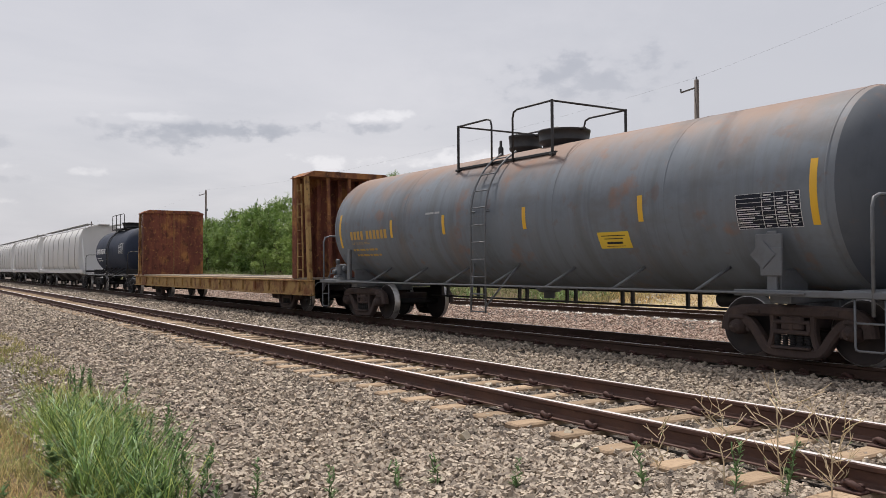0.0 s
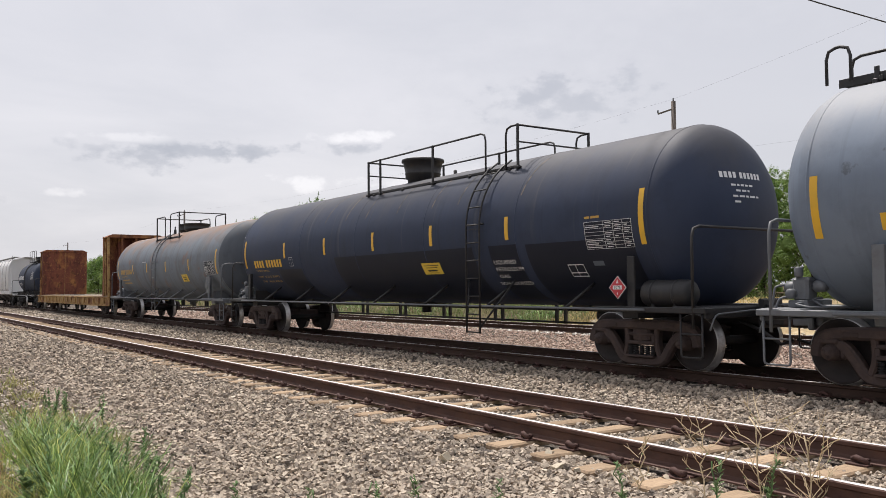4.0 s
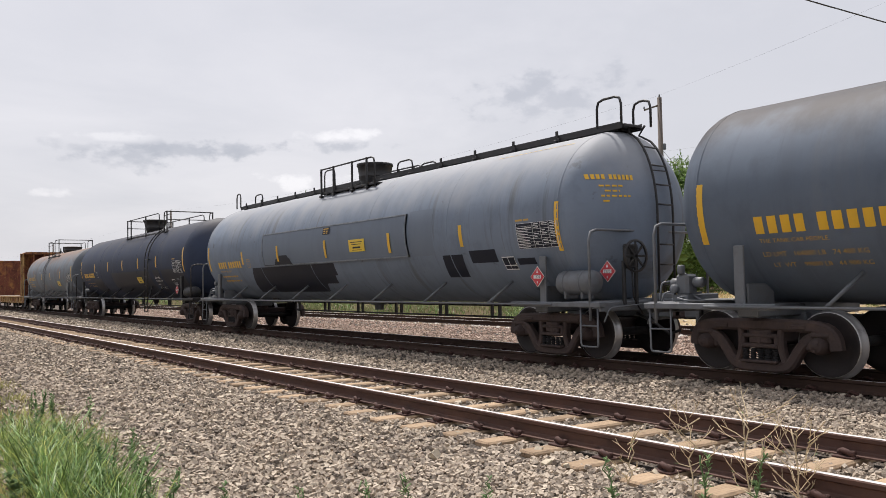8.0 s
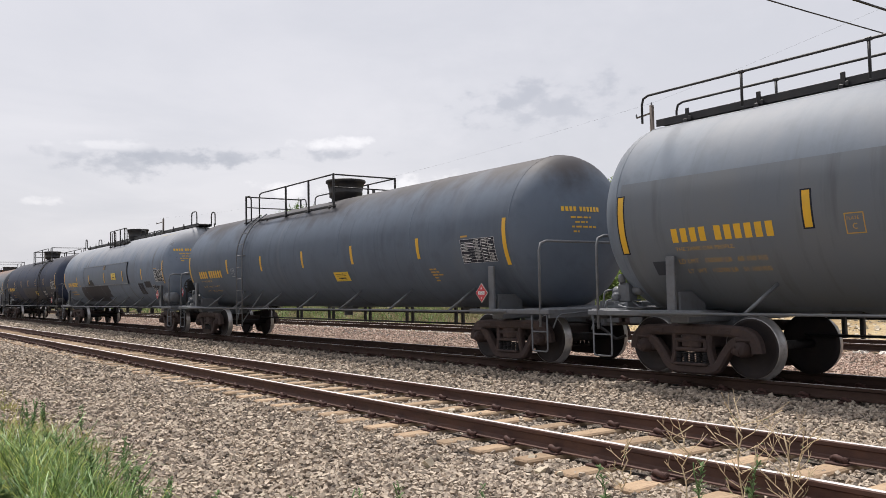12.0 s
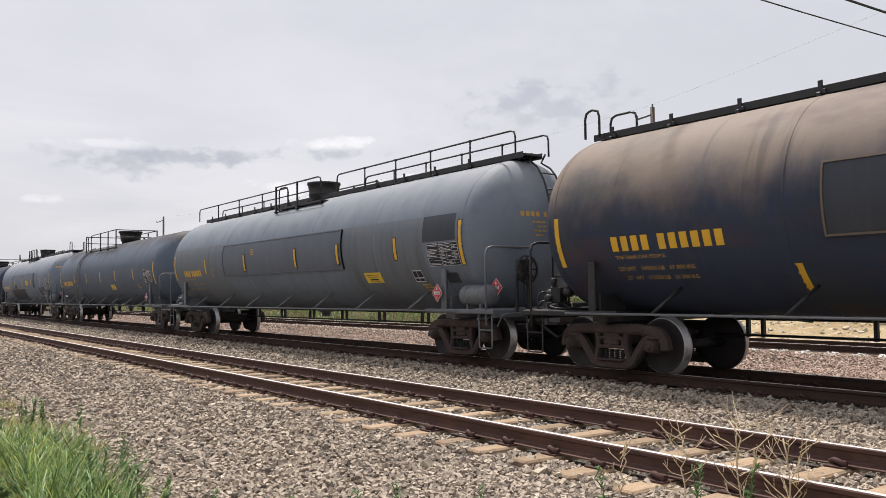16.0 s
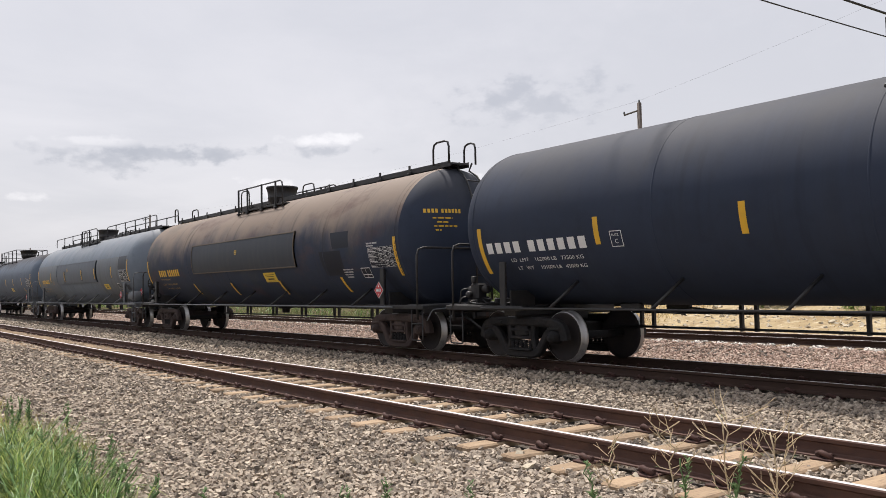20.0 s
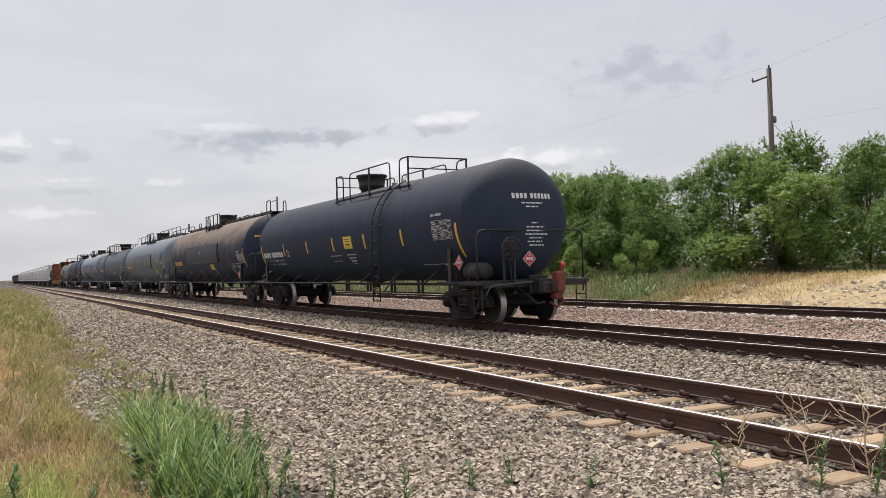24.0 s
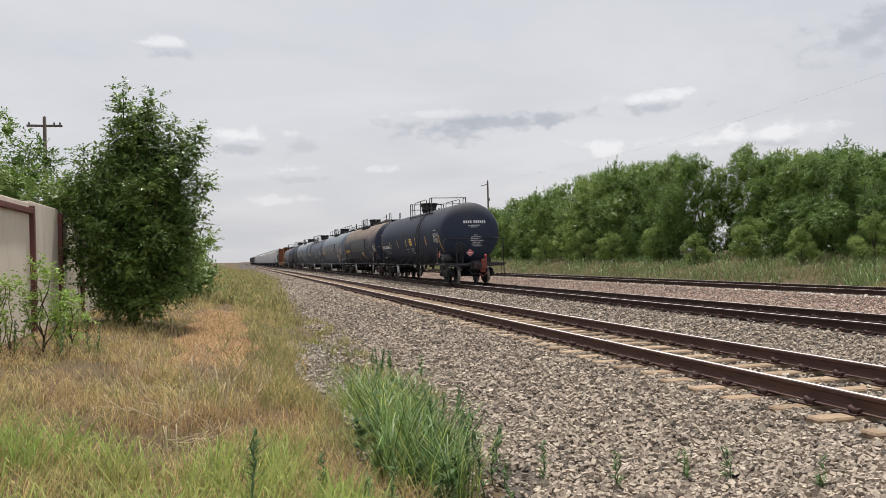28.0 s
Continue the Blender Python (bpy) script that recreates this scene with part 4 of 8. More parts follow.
def deck_long(car, lengths, r, zc, mat, top=4.63, dome_y=0.16, dome_r=0.46, cross=True):
    """The loading platform at the valve housing. lengths: (y0, y1, bends, posts) of the guard rails on both sides."""
    x = 0.98
    foot = zc + math.sqrt(r * r - x * x) + 0.02
    ys = [y for a in lengths for y in a[:2]]
    ya, yb = max(ys), min(ys)
    for side in (-1, 1):
        for y0, y1, bend, posts in lengths:
            guard(car, side * x, foot, top, y0, y1, mat, bend, posts)
        top_deck(car, ya, yb + 0.1, foot + 0.05, mat, side * 0.72 - 0.20, side * 0.72 + 0.20)
    for y in (ya, yb):
        g = Geo()
        g.tube([(-x, y, top), (x, y, top)], 0.022, 6)
        g.tube([(-x, y, (foot + top) / 2 + 0.1), (x, y, (foot + top) / 2 + 0.1)], 0.018, 6)
        part("guard_rail", g, mat, car)
    for k in range(5):
        g = Geo()
        g.box((0, ya + (yb - ya) * (k + 0.2) / 4.4, foot + 0.01), (2.0, 0.07, 0.06), None, 0.01)
        part("deck_bearer", g, mat, car)
    dome(car, dome_y, zc + r - 0.02, dome_r, 0.58, mat)
    # chained lid, relief valve and pipe stubs beside the housing
    g = Geo()
    g.lathe([(0.07, -0.1), (0.07, 0.16), (0.045, 0.19), (0.045, 0.30), (0.0, 0.32)], (0.42, dome_y - 0.85, zc + r - 0.08), n=12)
    part("relief_valve", g, mat, car)


def place_car(car, y, sets):
    TRAIN_CARS.append((car, y, sets))


def end_writing(car, r, zc, hc, head, mat, x0, x1, z0, h, mid=0.0, lower=False):
    """Bars of writing on the rear head of a tank: the mark from x0 to x1 at z0 above the middle, small lines under it."""
    def at(x, z):
        q = max(0.0, 1 - (x * x + (z - zc) ** 2) / (r * r))
        return (x, mid - hc - head * math.sqrt(q) - 0.008, z)

    def bar(a, b, za, zb):
        g = Geo()
        n = max(1, int((b - a) / 0.08))
        vs = []
        for i in range(n + 1):
            x = a + (b - a) * i / n
            vs += [at(x, za), at(x, zb)]
        g.add(vs, [(2 * i, 2 * i + 2, 2 * i + 3, 2 * i + 1) for i in range(n)])
        part("end_lettering", g, mat, car)

    step = (x1 - x0) / 10.6
    for i in range(10):
        x = x0 + step * (i + (0.6 if i > 3 else 0.0))
        bar(x, x + step * 0.68, zc + z0, zc + z0 + h)
    lines = [(z0 - 0.13, 0.2, 0.72), (z0 - 0.22, 0.3, 0.62), (z0 - 0.31, 0.22, 0.85), (z0 - 0.40, 0.25, 0.4)]
    if lower:
        lines = lines[:2] + [(z, a, b) for z, a, b in ((-0.15, 0.42, 0.58), (-0.25, 0.3, 0.75), (-0.34, 0.3, 0.82), (-0.43, 0.28, 0.85), (-0.52, 0.38, 0.72), (-0.61, 0.34, 0.72), (-0.70, 0.4, 0.78))]
    for z, a, b in lines:
        x, end, rnd = x0 + (x1 - x0) * a, x0 + (x1 - x0) * b, random.Random(int(z * 100))
        while x < end:
            w = rnd.uniform(0.05, 0.14)
            bar(x, min(x + w, end), zc + z, zc + z + 0.032)
            x += w + 0.03


def hand_brake(car, y, s, mat):
    b = part("hand_brake", Geo().box((-0.80, y + s * 0.02, 1.80), (0.26, 0.16, 0.42), None, 0.03), mat, car)
    g = Geo()
    g.lathe([(0.25, -0.018), (0.285, -0.018), (0.285, 0.018), (0.25, 0.018), (0.25, -0.018)], (-0.80, y + s * 0.14, 1.80), "y", 28)
    for k in range(4):
        a = math.pi * k / 4
        c, d = 0.26 * math.cos(a), 0.26 * math.sin(a)
        g.bar((-0.80 - c, y + s * 0.14, 1.80 - d), (-0.80 + c, y + s * 0.14, 1.80 + d), 0.035, 0.02, (0, 1, 0), 0.003)
    part("brake_wheel", g, mat, b)
    for x in (-0.95, -0.65):
        part("brake_stand", Geo().box((x, y, 1.35), (0.06, 0.06, 0.75), None, 0.01), mat, b)
    g = Geo()
    g.tube([(-0.80, y + s * 0.05, 1.6), (-0.78, y + s * 0.05, 1.1), (-0.5, y, 0.8)], 0.015, 5)
    part("brake_chain", g, "steel_black", b)


def brake_valve(car, y, s, mat):
    """The air brake control valve with its pipes on the end platform."""
    v = part("brake_valve", Geo().box((-1.05, y, 1.30), (0.26, 0.24, 0.34), None, 0.04), mat, car, "grey air brake control valve")
    for dx, dy, dz, a, r, h in ((0.0, 0.20, 0.02, "y", 0.09, 0.16), (0.02, -0.22, 0.04, "y", 0.08, 0.18), (-0.10, 0.02, 0.24, "z", 0.06, 0.14), (-0.16, 0.10, -0.06, "x", 0.07, 0.12)):
        g = Geo()
        g.lathe([(0.0, -h / 2), (r * 0.8, -h / 2), (r, -h / 3), (r, h / 3), (r * 0.7, h / 2), (0.0, h / 2)], (-1.05 + dx, y + dy, 1.30 + dz), a, 14)
        part("valve_body", g, mat, v)
    for k, (x0, y0, z0) in enumerate(((-1.2, 0.12, 1.2), (-0.95, -0.2, 1.18), (-1.1, 0.25, 1.36), (-1.18, -0.1, 1.12))):
        g = Geo()
        g.tube([(x0, y + y0, z0), (x0 - 0.12, y + y0 + 0.1, z0 - 0.02), (x0 - 0.15, y + y0 + 0.12 * (-1) ** k, 1.06), (x0 + 0.2, y + y0 + 0.4 * (-1) ** k, 1.05)], 0.016, 6, round_to=0.05)
        part("valve_pipe", g, mat, v)
    part("valve_bracket", Geo().box((-1.05, y, 1.10), (0.34, 0.30, 0.10), None, 0.01), mat, v)


def air_reservoir(car, y0, y1, z, mat):
    g = Geo()
    ym = (y0 + y1) / 2
    hl = abs(y1 - y0) / 2
    g.lathe([(0.001, -hl), (0.15, -hl + 0.02), (0.20, -hl + 0.07), (0.215, -hl + 0.12), (0.215, hl - 0.12), (0.20, hl - 0.07), (0.15, hl - 0.02), (0.001, hl)], (-1.30, ym, z), "y", 28)
    a = part("air_reservoir", g, mat, car, "small cylindrical steel air reservoir")
    for dy in (-hl * 0.45, hl * 0.45):
        g = Geo()
        g.lathe([(0.217, -0.02), (0.222, -0.02), (0.222, 0.02), (0.217, 0.02)], (-1.30, ym + dy, z), "y", 28)
        g.box((-1.30, ym + dy, z - 0.22), (0.30, 0.05, 0.12), None, 0.01)
        part("reservoir_strap", g, mat, a)


def jacking_pad(car, y, r, zc, fit):
    g = Geo()
    g.box((-1.50, y, 1.42), (0.05, 0.16, 0.86), None, 0.012)
    g.box((-1.46, y, 1.42), (0.10, 0.03, 0.86), None, 0.008)
    part("side_post", g, fit, car)


def plate_box(car, y, z, r, zc, mat, text):
    """A small outlined square with the plate letter."""
    g = Geo()
    a, h = ang(r, zc, z), 0.135
    d = math.degrees(h / r)
    for y0, y1, a0, a1 in ((y, y - 0.25, a + d - 0.5, a + d), (y, y - 0.25, a - d, a - d + 0.5), (y, y - 0.014, a - d, a + d), (y - 0.236, y - 0.25, a - d, a + d)):
        g.skin(r, zc, y0, y1, a0, a1, 0.005)
    part("plate_mark", g, mat, car)
    if text:
        text_on_tank(car, "PLATE", 0.058, y - 0.028, z + 0.045, r, zc, mat)
        text_on_tank(car, text, 0.105, y - 0.085, z - 0.072, r, zc, mat)


def small_box(car, y, z, r, zc, w=0.42, h=0.36):
    """A black and white outlined stencil box."""
    g = Geo()
    a0, a1 = ang(r, zc, z - h / 2), ang(r, zc, z + h / 2)
    g.skin(r, zc, y, y - w, a0, a1, 0.004, 0, 0)
    e = 0.012
    for y0, y1, b0, b1 in ((y, y - w, a1 - 0.7, a1), (y, y - w, a0, a0 + 0.7), (y, y - e, a0, a1), (y - w + e, y - w, a0, a1), (y - w * 0.45, y - w * 0.45 - e, a0, a1), (y, y - w, (a0 + a1) / 2 - 2, (a0 + a1) / 2 - 1.2)):
        g.skin(r, zc, y0, y1, b0, b1, 0.008, 0, 1)
    part("stencil_box", g, ["patch_black", "white"], car)


def black_last_car():
    r, zc, hc, hd, ht = 1.55, 2.57, 8.76, 0.80, 8.0
    lay = {"mid": 0.05, "strips": even((5.60, 2.86, 0.19, -2.54, -5.24), 2.05, 2.50) + [(8.62, 1.64, 2.50, 0), (-8.42, 1.64, 2.50, 0)], "iron": "truck_black", "rail_mat": "steel_black"}
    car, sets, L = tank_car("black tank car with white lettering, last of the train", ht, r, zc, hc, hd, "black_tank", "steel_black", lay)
    deck_long(car, [(1.06, 0.44, (False, True), ()), (-0.17, -3.42, (True, True), (-1.81,)), (-4.10, -4.69, (True, False), ())], r, zc, "steel_black", 4.66, 0.22, 0.44)
    ladder(car, -3.72, r, zc, zc + r - 0.1, 0.44, "steel_black", 0.5)
    yellow_sign(car, -0.82, -1.52, 2.10, 2.49, r, zc)
    mark(car, 8.45, 2.21, 2.66, 0.20, r, zc, "white", "LD  LMT    162000 LB   73500 KG|LT   WT     101000 LB   45000 KG", "", "white", 0.58, 1.85)
    plate_box(car, 5.32, 2.12, r, zc, "white", "C")
    bars_on_tank(car, "small_print", [(0, 0.029, [0.3, 0.4, 0.15], 0.05, 0), (0.18, 0.02, [0.2, 0.1, 0.3], 0.05, 0.1)], 0.65, 1.91, r, zc, "white_faded", 2)
    bars_on_tank(car, "small_print", [(0, 0.036, [0.22, 0.30, 0.2], 0.04, 0), (0.1, 0.045, [0.2, 0.1, 0.2], 0.04, 0.05), (0.2, 0.045, [0.15, 0.25], 0.04, 0.1), (0.3, 0.02, [0.12, 0.2], 0.04, 0.12)], -0.82, 1.92, r, zc, "white_faded", 2)
    bars_on_tank(car, "small_print", [(0, 0.065, [0.16, 0.34], 0.06, 0)], -7.10, 2.80, r, zc, "white_faded", 3)
    data_table(car, -7.14, -8.20, 2.12, 2.61, r, zc)
    bars_on_tank(car, "small_print", [(0, 0.018, [0.2, 0.3, 0.4, 0.3, 0.2], 0.03, 0)], -5.80, 1.50, r, zc, "white_faded", 4)
    bars_on_tank(car, "small_print", [(0, 0.05, [0.6], 0.03, 0)], -7.0, 1.50, r, zc, "white_faded", 4)
    jacking_pad(car, -8.0, r, zc, "steel_black")
    jacking_pad(car, 8.0, r, zc, "steel_black")
    placard(car, -1.58, -8.62, 1.50, 0.27, "2370")
    placard(car, -0.29, -L + 0.33, 1.55, 0.27, "2370", "end")
    end_writing(car, r, zc, hc, hd, "white", -0.50, 0.69, 0.47, 0.13, 0.05, True)
    hand_brake(car, -L + 0.45, -1, "steel_black")
    air_reservoir(car, -8.6, -9.5, 1.28, "steel_black")
    # marker box of the train's end on the last coupler
    g = Geo()
    g.box((0.30, -L - 0.02, 0.98), (0.26, 0.26, 0.50), None, 0.04)
    g.box((0.38, -L - 0.05, 1.30), (0.10, 0.10, 0.34), None, 0.02)
    g.box((0.24, -L + 0.02, 0.66), (0.20, 0.20, 0.20), None, 0.03)
    g.tube([(0.36, -L, 0.80), (0.40, -L - 0.03, 0.50), (0.25, -L, 0.36), (0.08, -L + 0.05, 0.5)], 0.03, 7)
    m = part("end_marker", g, "marker_red", car, "rust-red end of train marker on the coupler")
    g = Geo()
    g.lathe([(0.0, -0.05), (0.06, -0.04), (0.065, 0.0)], (0.38, -L - 0.10, 1.38), "y", 16)
    part("marker_lamp", g, "red", m)
    brake_valve(car, L - 0.85, 1, "steel_black")
    place_car(car, -107.45, sets)


def crown_stripe(car, y0, y1, r, zc, a):
    g = Geo()
    g.skin(r, zc, y0, y1, a, a + 1.1, 0.004)
    part("crown_stripe", g, "stripe_tan", car, "worn tan painted line along the crown")


def brown_car():
    r, zc, hc, hd, ht = 1.60, 2.55, 8.78, 0.79, 8.05
    lay = {"mid": 0.06, "panel": (3.90, -3.84), "strips": [(y, 1.33, 1.70, 0.0) for y in (4.40, 1.00, -2.48, -5.92)] + [(8.78, 1.78, 2.62, 0), (-8.70, 1.68, 2.54, 0)], "iron": "truck_iron", "rail_mat": "steel_grey", "rear_mat": "black_tank"}
    car, sets, L = tank_car("black tank car with a dusty brown crown", ht, r, zc, hc, hd, "brown_tank", "steel_black", lay)
    full_walkway(car, r, zc, hc, "steel_black", 1.42, -1.80, 0.20, False, (0.72, -0.35, -1.33))
    side_panel(car, 3.90, -3.84, 2.03, 2.97, r, zc, "panel_black", "trim_tan")
    crown_stripe(car, 8.5, 6.4, r, zc, 70)
    mark(car, 7.56, 2.23, 2.2, 0.235, r, zc, "yellow", "LD LMT   149500 LB   67 800 KG|LT  WT   113500 LB   51 500 KG", small="yellow_dull")
    yellow_sign(car, -1.53, -2.33, 1.65, 1.92, r, zc)
    bars_on_tank(car, "small_print", [(0, 0.034, [0.09, 0.07], 0.02, 0), (0.05, 0.032, [0.10, 0.06], 0.02, 0), (0.10, 0.032, [0.07, 0.07], 0.02, 0.02)], 0.16, 2.65, r + 0.045, zc, "yellow", 2)
    data_table(car, -7.56, -8.62, 1.89, 2.34, r, zc)
    bars_on_tank(car, "small_print", [(0, 0.035, [0.12, 0.08, 0.2], 0.03, 0), (0.06, 0.03, [0.3], 0.03, 0)], -7.52, 2.46, r, zc, "white_faded", 2)
    small_box(car, -7.04, 1.78, r, zc, 0.40, 0.24)
    bars_on_tank(car, "small_print", [(0, 0.029, [0.12, 0.2, 0.1], 0.03, 0), (0.06, 0.03, [0.2, 0.2], 0.03, 0), (0.12, 0.03, [0.15, 0.2], 0.03, 0), (0.18, 0.03, [0.3], 0.03, 0.05)], -6.20, 1.89, r, zc, "white_faded", 2)
    for y0, y1, z0, z1 in ((-5.3, -6.3, 1.75, 2.35), (-5.9, -6.7, 2.4, 2.8)):
        g = Geo()
        g.skin(r, zc, y0, y1, ang(r, zc, z0), ang(r, zc, z1), 0.003, 0, 0, 0.12, -1, 0.03)
        part("repaint_patch", g, "patch_black", car, "flat black repainted patch")
    placard(car, -1.60, -8.05, 1.36, 0.27, "2370")
    jacking_pad(car, -8.05, r, zc, "steel_black")
    jacking_pad(car, 8.05, r, zc, "steel_black")
    end_writing(car, r, zc, hc, hd, "yellow", -1.15, -0.28, 0.49, 0.09, 0.06)
    brake_valve(car, L - 0.85, 1, "steel_black")
    place_car(car, -87.2, sets)


def full_walkway(car, r, zc, hc, mat, y0, y1, yd, rails, posts):
    """A walkway along the whole crown, with hoops at its ends and a guarded platform at the valve housing."""
    z = zc + r + 0.06
    top_deck(car, -hc - 0.30, hc + 0.35, z, mat, -0.24, 0.24)
    for x in (-0.268, 0.268):
        g = Geo()
        g.box((x, 0.025, z + 0.005), (0.012, 2 * hc + 0.63, 0.125), None, 0.003)
        part("toe_board", g, mat, car)
    for k in range(-6, 7):
        y = 0.60 + 1.34 * k
        g = Geo()
        g.box((0, y, z - 0.075), (0.72, 0.07, 0.08), None, 0.01)
        if not (-2.2 < y < 1.6):
            g.box((-0.285, y, z + 0.05), (0.03, 0.07, 0.20), None, 0.006)
            g.box((-0.31, y - 0.07, z - 0.03), (0.03, 0.05, 0.07), None, 0.006)
        part("walkway_bracket", g, mat, car)
    if rails:
        for x in (-0.50, 0.42):
            rail_run(car, hc + 0.45, y0 + 0.1, x, z, 0.46, 4, mat)
            rail_run(car, y1 - 0.1, -hc - 0.32, x, z, 0.48, 5, mat)
    else:
        for s, x, ye, ln in ((1, -0.36, hc + 0.47, 0.36), (1, 0.36, hc + 0.50, 0.66), (-1, -0.36, -hc - 0.36, 0.60), (-1, 0.36, -hc - 0.42, 0.42)):
            hoop(car, [(x, ye, z), (x, ye, z + 0.52), (x, ye - s * ln, z + 0.52), (x, ye - s * ln, z)], mat, 0.024, 0.15)
        for x in (-0.36, 0.36):
            rail_run(car, y1 - 0.15, y1 - 0.85, x, z, 0.28, 1, mat)
    # ladder up the rear head
    la = part("end_ladder", Geo().box((0.25, -hc - 0.70, zc + r * 0.5), (0.4, 0.02, 0.02)), mat, car)

    def out(x, zz):
        q = 1 - (x * x + max(0.0, zz - zc) ** 2) / (r * r)
        return 0.06 - hc - 0.79 * math.sqrt(max(0.0, q)) - 0.08

    for x in (0.02, 0.48):
        g = Geo()
        g.tube([(x, out(x, q), q) for q in [1.1] + [zc + r * 0.98 * k / 10 for k in range(11)]] + [(x * 0.8, -hc - 0.25, z + 0.05)], 0.022, 6)
        part("ladder_rail", g, mat, la)
    for k in range(8):
        zz = 1.3 + 0.36 * k
        g = Geo()
        g.tube([(0.02, out(0.02, zz), zz), (0.48, out(0.48, zz), zz)], 0.016, 6)
        part("rung", g, mat, la)
    x = 0.95
    foot = zc + math.sqrt(r * r - x * x) + 0.02
    for side in (-1, 1):
        top_deck(car, y0, y1, foot + 0.10, mat, side * 0.66 - 0.25, side * 0.66 + 0.25, "platform")
        shift = 0.7 if side > 0 and not rails else 0.0
        guard(car, side * x, foot, 4.64, y0 + shift, y1 + shift, mat, (False, True), [p + shift for p in posts])
        hoop(car, [(side * (x - 0.08), y0 + shift - 0.05, foot), (side * (x - 0.08), y0 + shift - 0.05, 4.60), (side * (x - 0.08), y0 + shift - 0.66, 4.60), (side * (x - 0.08), y0 + shift - 0.66, foot)], mat, 0.02, 0.14)
    dome(car, yd, zc + r - 0.02, 0.44, 0.56, mat, 0.0, 0.06)


def side_panel(car, y0, y1, z0, z1, r, zc, mat, trim=None):
    g = Geo()
    a0, a1 = ang(r, zc, z0), ang(r, zc, z1)
    g.skin(r, zc, y0, y1, a0, a1, 0.0, 0.035)
    p = part("side_panel", g, mat, car, "flat raised steel panel on the tank's side")
    g = Geo()
    for b0, b1 in ((a0, a0 + 1.0), (a1 - 1.0, a1)):
        g.skin(r, zc, y0, y1, b0, b1, 0.04, 0.012)
    for ya, yb in ((y0, y0 - 0.03), (y1 + 0.03, y1)):
        g.skin(r, zc, ya, yb, a0, a1, 0.04, 0.012)
    part("panel_edge", g, trim or mat, p)


M["trim_tan"] = material("dusty_tan_edge", (0.13, 0.105, 0.08), 0.7)
M["trim_pale"] = material("pale_worn_edge", (0.20, 0.22, 0.25), 0.6, 0, [(6, (1, 1, 1), .45, .65, (0.10, 0.115, 0.14), .7)])
M["stripe_tan"] = material("worn_tan_line", (0.46, 0.36, 0.17), 0.8, 0, [(9, (1, 1, 1), .45, .6, (0.20, 0.18, 0.15), .9)])
M["scuff_tan"] = material("pale_scuff", (0.12, 0.10, 0.085), 0.8, 0, [(7, (1, 1, 1), .42, .58, (0.035, 0.036, 0.042), 1.0)])
M["band_grey"] = material("darker_grey_band", (0.130, 0.150, 0.176), 0.55, 0, [(0.8, (1, 1.4, .6), .45, .7, (0.150, 0.160, 0.170), .6), (1.6, (.4, 2, .2), .52, .7, (0.06, 0.062, 0.066), .5)], spec=0.4)


